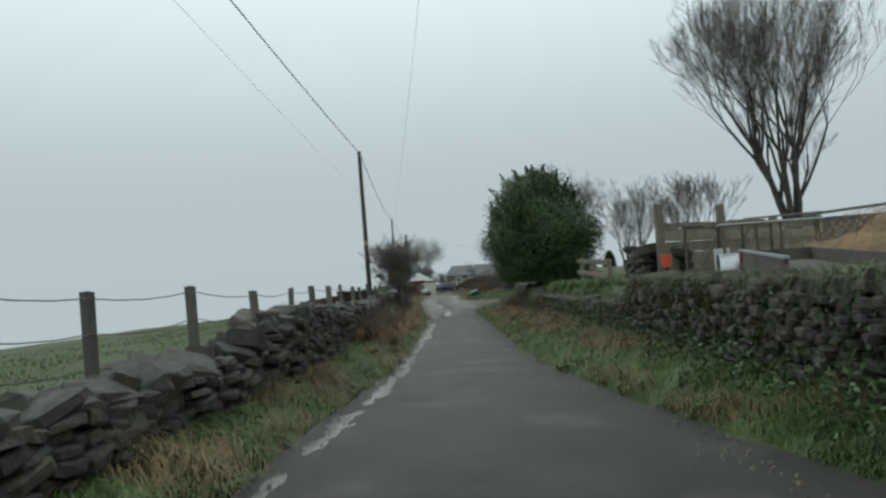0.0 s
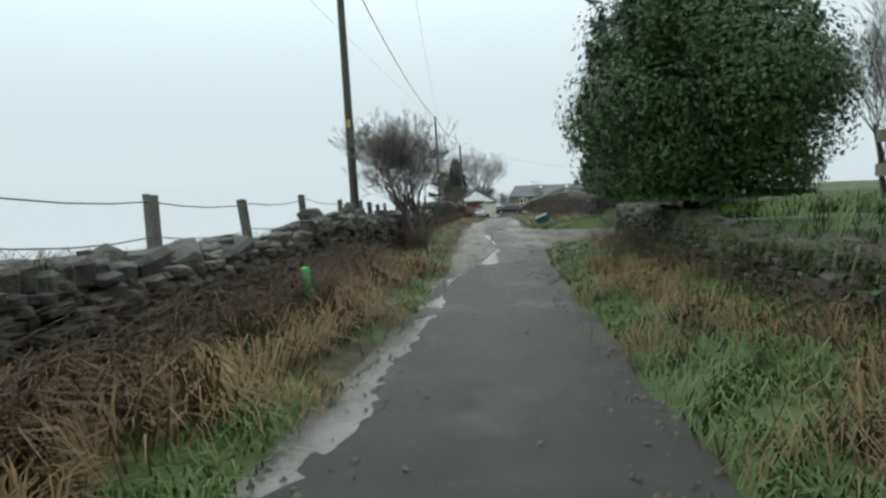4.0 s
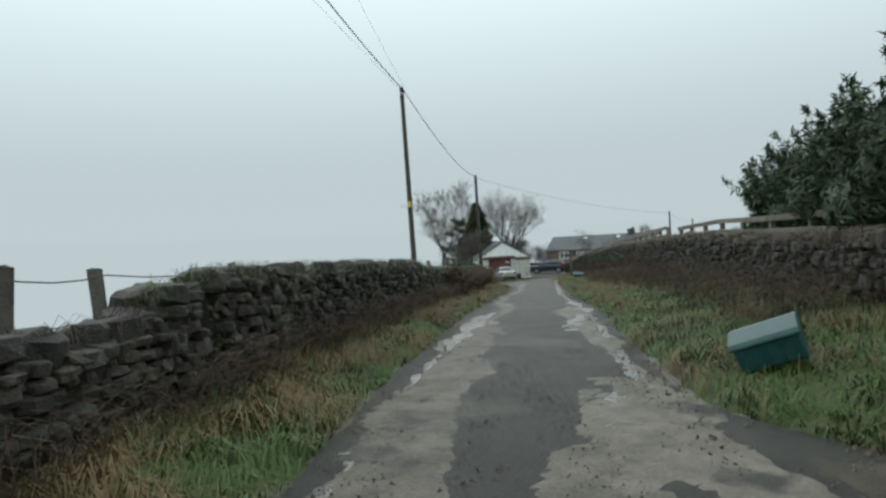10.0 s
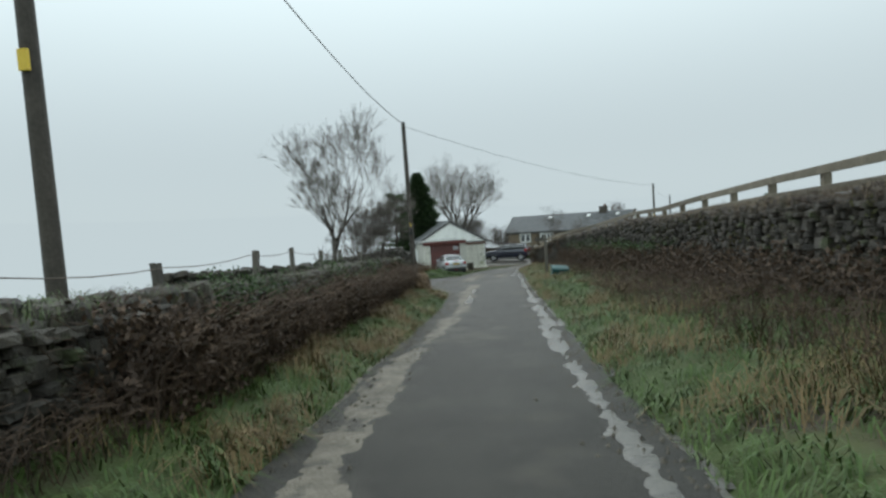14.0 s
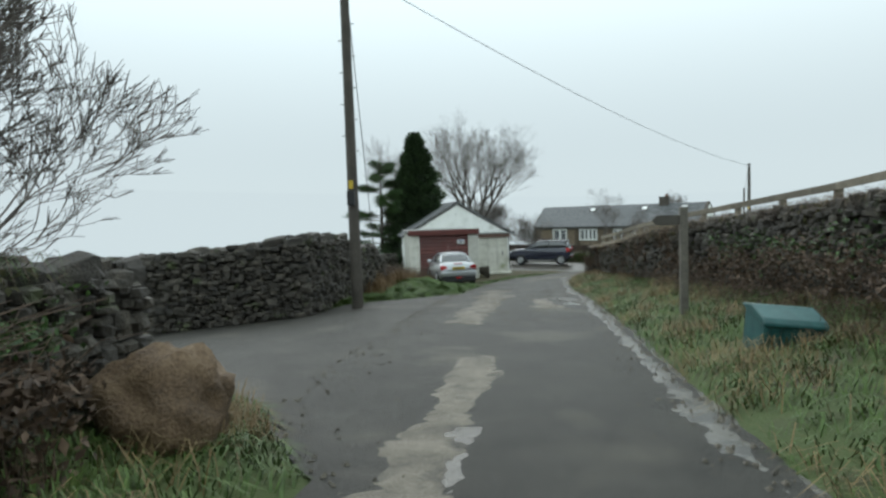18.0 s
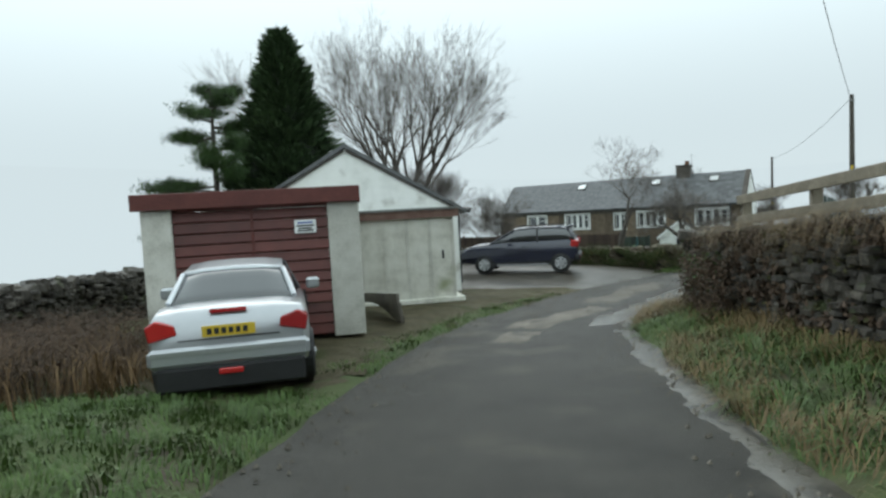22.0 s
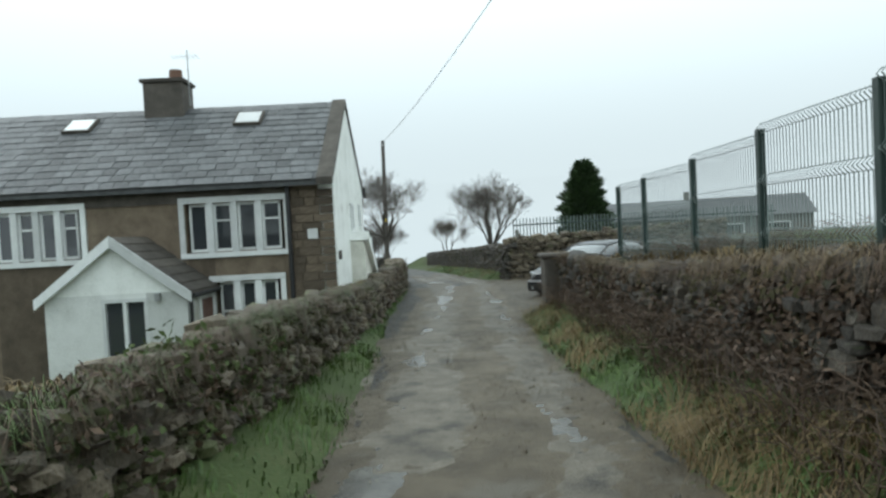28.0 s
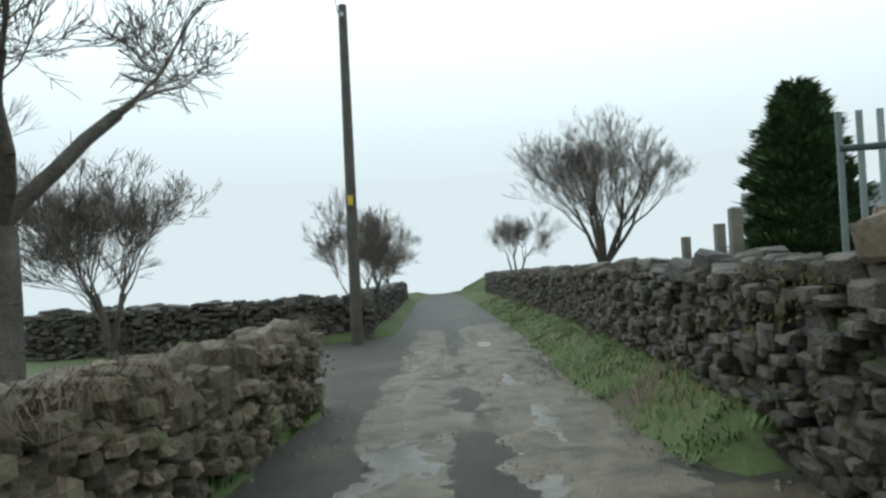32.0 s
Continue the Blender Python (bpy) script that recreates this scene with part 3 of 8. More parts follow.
def dry_wall(name, label, path, kind="stone", thick=0.45, near=(0, 0), cap=True, both=False, course=0.077, seed=1, ruin=0.0, limit=260, length=0.165):
    """A drystone wall along points (x, y, base z, top z). Its lane side is on the right of the way it runs; near: the stretch in metres whose stones are single."""
    r = random.Random(seed)
    P = np.array(path, float)
    d = np.r_[0, np.cumsum(np.hypot(*np.diff(P[:, :2], axis=0).T))]
    L = d[-1]
    ev = lambda q: [np.interp(q, d, P[:, k]) for k in range(4)]
    # dark heart of the wall
    n = max(2, int(L / 0.5) + 1)
    qs = np.linspace(0, L, n)
    X, Y, B, T = (np.interp(qs, d, P[:, k]) for k in range(4))
    tx, ty = np.gradient(X, qs), np.gradient(Y, qs)
    ln = np.hypot(tx, ty)
    nx_, ny_ = ty / ln, -tx / ln
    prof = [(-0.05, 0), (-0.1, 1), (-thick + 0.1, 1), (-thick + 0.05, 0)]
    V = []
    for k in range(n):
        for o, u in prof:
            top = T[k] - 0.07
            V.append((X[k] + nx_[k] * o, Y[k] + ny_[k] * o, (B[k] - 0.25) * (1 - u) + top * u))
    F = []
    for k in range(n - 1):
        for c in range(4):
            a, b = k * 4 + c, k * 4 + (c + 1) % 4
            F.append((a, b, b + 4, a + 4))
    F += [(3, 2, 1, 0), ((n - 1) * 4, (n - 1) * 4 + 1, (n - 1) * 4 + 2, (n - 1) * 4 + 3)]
    root = new(name, from_arrays(name, V, F, M["wall_core"]))
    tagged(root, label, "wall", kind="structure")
    single, rest = [], []

    def lay(q, z, o, sx, sy, sz, tilt, yawj, cope=False):
        x, y, b, t = ev(q)
        x2, y2, _, _ = ev(min(L, q + 0.2))
        x1, y1, _, _ = ev(max(0, q - 0.2))
        h = math.atan2(y2 - y1, x2 - x1)
        nxx, nyy = math.sin(h), -math.cos(h)
        m = Matrix.LocRotScale((x + nxx * o, y + nyy * o, z), Euler((r.uniform(-tilt, tilt), r.uniform(-tilt, tilt), h + r.uniform(-yawj, yawj))), (sx, sy, sz))
        n_ = r.randrange(14)
        (single if (near[0] <= q <= near[1] and (cope or r.random() < 0.75)) else rest).append((n_, m))

    sides = [0.0] + ([-thick] if both else [])
    for side in sides:
        q = 0.0
        rows = int(max(T - B) / course) + 1
        for c in range(rows):
            q = r.uniform(0, 0.2)
            while q < L:
                w = length * r.uniform(0.4, 1.5)
                x, y, b, t = ev(min(q + w / 2, L))
                z = b - 0.08 + (c + 0.5) * course
                if z < t - 0.1 and r.random() > ruin * 0.2:
                    big = r.random() < 0.09
                    hgt = course * (r.uniform(1.7, 2.5) if big else r.uniform(0.75, 1.45))
                    lay(min(q + w / 2, L), z + r.uniform(-0.035, 0.035), side + r.uniform(-0.13, 0.01) * (1 if side == 0 else -1), w * (1.25 if big else 0.98), r.uniform(0.18, 0.3), hgt, 0.1 + ruin * 0.25, 0.12 + ruin * 0.4)
                q += w
    if cap:
        q = 0.0
        while q < L:
            w = r.choice((0.14, 0.2, 0.24, 0.3, 0.36, 0.48)) * r.uniform(0.85, 1.15) * (1 + ruin * 0.3)
            x, y, b, t = ev(min(q + w / 2, L))
            for off in (-thick * 0.24, -thick * 0.76):
                lay(min(q + w / 2 + r.uniform(-0.08, 0.08), L), t - 0.07 + r.uniform(-0.05, 0.06), off + r.uniform(-0.04, 0.04), w * r.uniform(0.8, 1.15), thick * r.uniform(0.42, 0.72), r.uniform(0.08, 0.2) + 0.25 * w * r.random(), 0.2 + ruin * 0.3, 0.45 + ruin, True)
            q += w * r.uniform(0.9, 1.1)
    r.shuffle(single)
    keep, more = single[:limit], single[limit:]
    for n_, m in keep:
        ob = new("stone", STONES[kind][n_])
        ob.parent = root
        ob.matrix_local = m
    part("stones", stone_rest(name + "_stones", rest + more, kind, M[kind + "_rest"]), None, root)["kind"] = "stuff"
    return root


def along(s0, s1, o, top, step=1.0, base=None, right=False):
    """Wall points by station; the lane side stays on the right hand of the way it runs."""
    ss = np.arange(s0, s1 + step * 0.5, step)
    out_ = []
    for s in ss:
        oo = o(s) if callable(o) else o
        tt = top(s) if callable(top) else top
        b = float(ground_h(np.array([s]), np.array([oo + (-0.15 if right else 0.15)]))[0]) if base is None else base
        p = at(s, oo)
        out_.append((p[0], p[1], p[2] + b, p[2] + tt))
    return out_[::-1] if right else out_


dry_wall("wall_field_ruin", "tumbled drystone field wall of dark gritstone", along(-8, 8.6, -2.75, wall_left_h), thick=0.7, near=(6, 16.6), ruin=0.8, seed=3, length=0.26, course=0.085)
dry_wall("wall_field_upper", "dark drystone field wall with uneven cope stones", along(8.6, 41, lambda s: ramp_(s, 8.6, -2.68, 14, -2.72, 38, -2.78, 41, -2.9), wall_left_h), thick=0.42, near=(0, 20), seed=5, ruin=0.15, limit=300)
dry_wall("wall_field_lower", "dark drystone field wall in good repair", along(41, 73.1, -2.9, wall_left_h), near=(0, 18), seed=6, limit=300)
dry_wall("wall_turning_return", "end of the drystone wall turning into the side track", [tuple(at(73.1, -2.9 - k)) + (at(73.1, -2.9 - k)[2] + 1.3,) for k in (0, 2, 5, 9)], near=(0, 4), seed=7, limit=60)
dry_wall("wall_turning_far", "long mossy drystone wall beside the side track", [(*at(82.1 - k * 0.1, -4.9 - k, -0.02 - 0.1 * k), at(81.8, -4.9 - k)[2] + 1.7 - 0.098 * k) for k in (13.4, 10, 6, 3, 0)], near=(4, 14), seed=8, limit=260)
dry_wall("wall_pole_corner", "drystone wall leading towards the garages", along(82.2, 89.5, -4.9, lambda s: ramp_(s, 82, 1.72, 83, 1.78, 85.1, 1.86, 85.5, 1.62, 88.2, 1.6, 89.5, 1.0)), near=(0, 7), seed=9, limit=200)
side_run = [(89.6, -4.95, 0.8), (91.5, -6.2, 1.0), (94, -7.7, 1.05), (97, -9.4, 1.05), (100.5, -11.4, 1.0)]
dry_wall("wall_garage_side", "rough drystone wall behind the dead bracken", [(*at(s, o, -0.1), at(s, o)[2] + h) for s, o, h in side_run], near=(0, 9), seed=26, ruin=0.4, limit=160)
dry_wall("wall_yard_retaining", "low drystone retaining wall grown over with grass", along(2.5, 12.3, wall_right_o, wall_right_h, right=True), near=(0, 8), seed=11, limit=220)
dry_wall("wall_pier", "taller drystone pier at the gap in the wall", along(12.3, 13.4, 3.5, 1.87, 0.5, right=True), thick=0.9, near=(0, 2), seed=12, both=True, limit=90)
dry_wall("wall_hedge_foot", "mossy drystone wall under the evergreen", along(12.3, 31.2, wall_right_o, wall_right_h, right=True), near=(0, 12), seed=13, ruin=0.2, limit=260)
dry_wall("wall_gateway_end", "squared end of the wall at the side turning", [(*at(31.4, 3.4 + k, 0.0), at(31.4, 3.4)[2] + 1.0) for k in (0, 2, 5)], both=True, near=(0, 3), seed=14, limit=50)
dry_wall("wall_gateway_far", "drystone wall curving round from the side turning", [(*at(*q, 0.15), at(*q)[2] + 1.25) for q in ((40.0, 4.3), (39.6, 5.2), (39.4, 7), (39.2, 10))], near=(0, 6), seed=15, limit=80)
dry_wall("wall_long_retaining", "long dark drystone retaining wall below a field", along(40, 98.4, wall_right_o, wall_right_h, right=True), near=(0, 14), seed=16, limit=300)
dry_wall("wall_corner_end", "end of the retaining wall at the bend", [(*at(98.5, 1.95 + k, 0.1), at(98.5, 1.95)[2] + 1.5) for k in (0, 1.5, 4)][::-1], near=(0, 4), seed=17, limit=60)
dry_wall("wall_school_bank", "drystone wall under the mesh fence", along(103.5, 130.3, wall_right_o, wall_right_h, right=True), kind="stone", near=(0, 16), seed=18, limit=300)
dry_wall("wall_garden", "low mossy drystone garden wall of brown stone", along(111.8, 131.5, lambda s: ramp_(s, 112, -1.9, 113, -1.75, 131.5, -1.8), lambda s: ramp_(s, 112, 0.95, 114, 0.82, 121, 0.8, 124, 0.86, 128, 0.86, 131.5, 0.72)), kind="stone_warm", near=(0, 19), seed=19, limit=300)
dry_wall("wall_garden_return", "low mossy drystone wall along the parking yard", [(*at(111.8 - 0.02 * k, -1.9 - k, 0.1), at(111.8, -1.9 - k)[2] + 0.9) for k in (12, 8, 4, 0)], kind="stone_warm", near=(6, 12), seed=20, limit=100)
dry_wall("wall_cottage_lane", "brown drystone wall below the white gable", along(131.5, 145, -1.85, lambda s: ramp_(s, 131.5, 0.72, 136, 0.85, 140, 0.92, 145, 0.9)), kind="stone_warm", near=(0, 14), seed=21, limit=300)
dry_wall("wall_drive_back", "coursed stone wall closing the driveway", [(*at(140.85 - 0.06 * k, 1.95 + k, 0.0), at(140.85, 2)[2] + 1.5 + 0.04 * k) for k in (0, 2, 5, 8)], kind="stone_warm", near=(0, 8), seed=22, limit=280, course=0.085, length=0.22)
dry_wall("wall_far_right", "drystone wall with a grass verge", along(140.9, 172, wall_right_o, wall_right_h, right=True), near=(16, 31), seed=23, limit=200)
dry_wall("wall_far_left", "drystone wall beyond the second side turning", along(152, 172, -2.3, 1.05), near=(0, 6), seed=24, limit=100)
dry_wall("wall_far_left_return", "return of the far drystone wall", [(*at(152, -2.3 - k, 0.0), at(152, -2.3)[2] + 1.0) for k in (8, 4, 0)], near=(0, 0), seed=25, limit=40)


# ---- poles and overhead wires ----
def pole(s, o, top, tilt=0.0, steps=False, base=-0.3, rad=0.145, label="weathered wooden utility pole beside the lane"):
    g = float(ground_h(np.array([s]), np.array([o]))[0])
    t = thing("utility_pole", put(s, o, g + base) @ pose(0, 0, 0, 0, tilt, 0), label, "utility pole", "poles along the lane")
    H = top - g - base
    bm = bmesh.new()
    cyl(bm, (0, 0, 0), (0, 0, H), rad, rad * 0.7, 14)
    part("shaft", bm, M["pole"], t)
    part("bracket", boxm(-0.03, 0.03, -0.16, 0.16, H - 0.28, H - 0.2), M["metal"], t, "galvanised wire bracket")
    for y in (-0.13, 0.13):
        part("insulator", cyl(bmesh.new(), (0, y, H - 0.2), (0, y, H - 0.1), 0.03, 0.024, 8), M["black"], t)
    part("warning_plate", boxm(-0.05, 0.05, -rad - 0.012, -rad * 0.8, 3.3, 3.5), M["yellow"], t, "small yellow warning plate")
    if steps:
        for k in range(9):
            z = H - 1.6 - k * 0.38
            part("step_iron", boxm((-0.2 if k % 2 else 0.06), (-0.06 if k % 2 else 0.2), -0.015, 0.015, z, z + 0.025), M["metal"], t)
        part("cable_box", boxm(-0.09, 0.09, -0.22, -0.11, 2.9, 3.25, bevel=0.01), M["black"], t)
    return t


POLES = [(-24, -3.75, 8.2), (28.9, -3.88, 7.8), (56.5, -3.98, 7.5), (83.1, -3.98, 8.43), (122.0, 3.45, 7.35), (150.8, -2.4, 7.15)]
for k, (s, o, t_) in enumerate(POLES):
    pole(s, o, t_, tilt=(0, -0.4, -0.6, -0.3, 0.3, 0.8)[k], steps=k in (3,), rad=(0.145, 0.12, 0.098, 0.145, 0.13, 0.13)[k])


def cable(name, p, q, sag, r, material, label, n=14, group=""):
    p, q = Vector(p), Vector(q)
    cu = bpy.data.curves.new(name, "CURVE")
    cu.dimensions, cu.bevel_depth, cu.bevel_resolution = "3D", r, 1
    sp = cu.splines.new("POLY")
    sp.points.add(n)
    for k in range(n + 1):
        u = k / n
        v = p.lerp(q, u)
        sp.points[k].co = (v.x, v.y, v.z - 4 * sag * u * (1 - u), 1)
    cu.materials.append(material)
    dg = bpy.data.objects.new(name, cu)
    me = bpy.data.meshes.new_from_object(dg)
    bpy.data.objects.remove(dg)
    return tagged(new(name, me), label, "cable" if material is M["wire"] else "wire", group)


for k in range(3):
    a, b = POLES[k], POLES[k + 1]
    cable("overhead_cable", at(a[0], a[1], a[2] - 0.12), at(b[0], b[1], b[2] - 0.12), 0.55, 0.016, M["wire"], "black overhead cable between the poles", group="overhead cables")
cable("overhead_cable", at(83.1, -3.98, 8.2), at(122.0, 3.45, 7.2), 0.6, 0.01, M["wire"], "thin overhead cable crossing the lane", group="overhead cables")
cable("overhead_cable", at(122, 3.45, 7.2), at(150.8, -2.4, 7.0), 0.5, 0.01, M["wire"], "thin overhead cable crossing the lane", group="overhead cables")
cable("stay_wire", at(83.1, -3.98, 7.9), at(90.5, -5.6, 0.1), 0.05, 0.012, M["wire"], "taut stay wire from the pole to the ground")
cable("overhead_cable", at(-24, -3.75, 8.0), at(56.5, -4.0, 7.3), 0.9, 0.0035, M["wire"], "very thin second telephone wire", group="overhead cables")
cable("overhead_cable", at(-20, 3.5, 8.5), at(56.5, -3.9, 7.35), 1.0, 0.0035, M["wire"], "very thin telephone wire over the lane", group="overhead cables")


# ---- fences ----
def fence_post_mesh(h, w=0.05, seed=0):
    bm = boxm(-w, w, -w, w, 0, h, bevel=0.008)
    r = random.Random(seed)
    for v in bm.verts:
        if v.co.z > h * 0.9:
            v.co.x += r.uniform(-0.01, 0.01)
            v.co.z += r.uniform(-0.03, 0.0)
    return bm


def wire_fence(stations, o, top, label, seed):
    r = random.Random(seed)
    fence = thing("wire_fence", put(stations[0], o(stations[0]) if callable(o) else o, 0), label, "fence")
    inv = fence.matrix_world.inverted()
    meshes = [mesh_of(fence_post_mesh(1.5, 0.036 + 0.008 * k, k), "post", M["wood"]) for k in range(3)]
    tips = []
    for s in stations:
        oo, tt = (o(s) if callable(o) else o) + r.uniform(-0.05, 0.05), (top(s) if callable(top) else top) + r.uniform(-0.05, 0.05)
        m = put(s, oo, tt - 1.5) @ pose(0, 0, 0, r.uniform(-4, 4), r.uniform(-4, 4), r.uniform(-20, 20))
        part("post", r.choice(meshes), None, fence, m=inv @ m)
        tips.append((s, oo, tt))
    for lv, sag in ((0.08, 0.05), (0.4, 0.06), (0.72, 0.04)):
        bm = bmesh.new()
        for (s0, o0, t0), (s1, o1, t1) in zip(tips, tips[1:]):
            for k in range(4):
                u0, u1 = k / 4, (k + 1) / 4
                pts = []
                for u in (u0, u1):
                    p = at(s0 + (s1 - s0) * u, o0 + (o1 - o0) * u, t0 + (t1 - t0) * u - lv - 4 * sag * u * (1 - u))
                    pts.append(inv @ Vector(p))
                cyl(bm, pts[0], pts[1], 0.006, 0.006, 4)
        part("wire", bm, M["rust"], fence, "slack rusty wire strand")
    return fence


wire_fence([-3.2, -1.5, 0.2, 1.9, 3.6, 5.3, 7.05, 8.78, 10.5, 12.24, 13.95, 16.0, 18.2, 20.5, 22.7, 24.8, 26.8, 28.5, 29.65, 31.2, 33.0, 35.2, 37.4, 39.0, 40.25, 42.3],
           lambda s: ramp_(s, 4, -3.5, 8, -3.2, 10, -3.14, 14, -3.16, 22, -3.24, 33, -3.4, 38, -3.32, 42, -3.45), lambda s: ramp_(s, 0, 1.62, 10, 1.6, 14, 1.56, 25, 1.52, 30, 1.43, 33, 1.47, 42, 1.46), "leaning timber posts with slack rusty wire behind the wall", 31)
wire_fence([53.0, 55.2, 57.8, 60.3, 62.6, 64.4, 66.5, 69.0], -3.6, lambda s: ramp_(s, 53, 1.5, 57.8, 1.6, 60.3, 1.72, 69, 1.7), "timber posts and wire in the field by the pole", 32)


def rail_fence(s0, s1, step, off, label, drop=lambda s: 0.0):
    fence = thing("rail_fence", put(s0, wall_right_o(s0) + off, 0), label, "fence")
    inv = fence.matrix_world.inverted()
    post = mesh_of(boxm(-0.055, 0.055, -0.055, 0.055, 0, 1.0, bevel=0.008), "post", M["wood_light"])
    ss = np.arange(s0, s1, step)
    for s in ss:
        part("post", post, None, fence, m=inv @ put(s, wall_right_o(s) + off, wall_right_h(s) - 0.4 - drop(s)))
    for up in (0.56, 0.28):
        for a in range(0, len(ss) - 1, 2):
            b = min(a + 2, len(ss) - 1)
            p, q = (Vector(at(s, wall_right_o(s) + off - 0.08, wall_right_h(s) + up - drop(s))) for s in (ss[a] - 0.1, ss[b] + 0.1))
            d = q - p
            m = Matrix.Translation((p + q) / 2) @ d.to_track_quat("Y", "Z").to_matrix().to_4x4()
            part("rail", boxm(-0.02, 0.02, -d.length / 2, d.length / 2, -0.06, 0.06, bevel=0.005), M["wood_light"], fence, m=inv @ m)
    return fence


rail_fence(46, 59, 1.8, 0.9, "post and rail timber fence set back in the field", lambda s: 0.2)
rail_fence(58.0, 97.5, 1.75, 0.35, "brown post and rail fence on top of the retaining wall", lambda s: ramp_(s, 58, 0.16, 64, 0.16, 68, 0.3, 85, 0.3, 91, 0.1))


def mesh_fence(s0, s1, step, off, label):
    fence = thing("mesh_fence", put(s0, wall_right_o(s0) + off, 0), label, "fence")
    inv = fence.matrix_world.inverted()
    ss = np.append(np.arange(s0, s1, step), 129.15)
    H = 1.55
    fall = lambda s: ramp_(s, 119, 0.0, 129, 0.24) - ramp_(s, 112, 0.0, 121, 0.1, 126.5, 0.33, 129.4, 0.21)
    post = mesh_of(boxm(-0.035, 0.035, -0.035, 0.035, 0, H + 0.1, bevel=0.004), "post", M["green_metal"])
    for s in ss:
        part("post", post, None, fence, m=inv @ put(s, wall_right_o(s) + off, wall_right_h(s) - 0.42 - fall(s)))
    for a, b in zip(ss, ss[1:]):
        p, q = Vector(at(a, wall_right_o(a) + off, wall_right_h(a) - 0.32 - fall(a))), Vector(at(b, wall_right_o(b) + off, wall_right_h(b) - 0.32 - fall(b)))
        d = (q - p)
        d.z = 0
        ln = d.length
        m = Matrix.Translation((p + q) / 2) @ d.to_track_quat("X", "Z").to_matrix().to_4x4()
        bm = bmesh.new()
        zs = [z * 0.86 for z in (0, 0.2, 0.5, 0.56, 0.62, 0.9, 1.1, 1.16, 1.22, 1.5, 1.7, 1.76, 1.82)]
        ys = [0, 0, 0, 0.05, 0, 0, 0, 0.05, 0, 0, 0, 0.05, 0]
        nw = int(ln / 0.055)
        vs, fs = [], []
        for k in range(nw + 1):
            x = -ln / 2 + 0.04 + (ln - 0.08) * k / nw
            for z, y in zip(zs, ys):
                vs += [(x - 0.009, y, z), (x + 0.009, y, z)]
            b0 = k * len(zs) * 2
            fs += [(b0 + 2 * j, b0 + 2 * j + 1, b0 + 2 * j + 3, b0 + 2 * j + 2) for j in range(len(zs) - 1)]
        base = len(vs)
        for j, z in enumerate((0.02, 0.43, 0.53, 0.95, 1.05, 1.46, 1.55)):
            vs += [(-ln / 2, 0.006, z - 0.004), (ln / 2, 0.006, z - 0.004), (ln / 2, 0.006, z + 0.004), (-ln / 2, 0.006, z + 0.004)]
            fs.append(tuple(base + 4 * j + i for i in range(4)))
        bm.free()
        part("mesh_panel", from_arrays("mesh_panel", vs, fs, M["mesh_wire"]), None, fence, "folded welded wire panel", inv @ m)
    return fence


mesh_fence(104.55, 128.2, 1.68, 0.72, "tall dark green welded mesh fence on the bank")

# ---- worn patches and running water on the road ----
patch("worn_patch", 22.5, 52.5, (22.5, -1.45, 29, -1.3, 36, -1.27, 42, -1.36, 45, -1.3, 48, -1.1, 50.3, -0.95, 52.2, -1.05, 52.5, -1.05), (22.5, -1.1, 25.6, -0.72, 26.3, -0.45, 28.5, -0.35, 30.9, -0.12, 31.8, -0.2, 34.9, -0.37, 37, -0.53, 39.3, -0.46, 41.4, -0.69, 42.5, -0.5, 43.9, -0.62, 45.6, -0.6, 47, -0.8, 48.2, -1.0, 49.7, -0.7, 52.2, -0.6, 52.5, -0.65), M["gravel"], "pale gravelly strip washed out along the lane", "road patch", 3, wob=0.13)
patch("worn_patch", 38.8, 51, (38.8, 0.44, 40.2, 0.52, 41, 0.67, 41.4, 1.02, 43, 0.98, 46.4, 0.6, 47.2, 0.46, 49.6, 0.42, 51, 0.75), (38.8, 1.45, 41.2, 1.3, 47.2, 1.0, 51, 0.98), M["gravel"], "pale washed out strip beside the grass", "road patch", 5, wob=0.1)
STREAM_A = (30.5, 0.3, 31.5, 0.38, 32.1, 0.64, 33.4, 0.56, 34.3, 0.95, 35.7, 0.9, 37.2, 0.55, 38.8, 0.25, 40.2, 0.55, 41.8, 1.0)
STREAM_B = (30.5, 1.0, 31.8, 1.09, 33.2, 1.17, 36, 1.23, 37.5, 0.9, 38.8, 0.45)


def beside(line, d):
    return tuple(v + d if k % 2 else v for k, v in enumerate(line))


patch("muddy_surface", 28.5, 37.5, (28.5, -0.15, 33, -0.25, 37.5, -0.45), (28.5, 0.35, 33, 0.3, 37.5, -0.05), M["mud"], "brown grit ridge washed along the middle of the lane", "road patch", 27, wob=0.25, h=0.014)
patch("muddy_surface", 29.5, 37, (29.5, 0.75, 33, 1.3, 37, 1.3), (29.5, 1.5, 33, 2.1, 37, 1.9), M["mud"], "brown grit spread at the mouth of the turning", "road patch", 28, wob=0.4, h=0.01)
patch("worn_patch", 30.5, 41.8, beside(STREAM_A, -0.24), beside(STREAM_A, 0.2), M["gravel"], "braided wash of pale gravel across the lane", "road patch", 25, wob=0.3, h=0.016)
patch("worn_patch", 30.5, 38.8, beside(STREAM_B, -0.16), beside(STREAM_B, 0.16), M["gravel"], "braided wash of pale gravel across the lane", "road patch", 29, wob=0.3, h=0.016)
patch("worn_patch", 52, 76, (52, -1.05, 55, -1.3, 59, -1.2, 63, -0.9, 66, -0.72, 70, -0.85, 76, -0.7), (52, -0.6, 55, -0.92, 59, -0.92, 63, -0.6, 66, -0.42, 70, -0.42, 76, -0.35), M["gravel"], "narrow washed out gutter of pale gravel", "road patch", 6, wob=0.14)
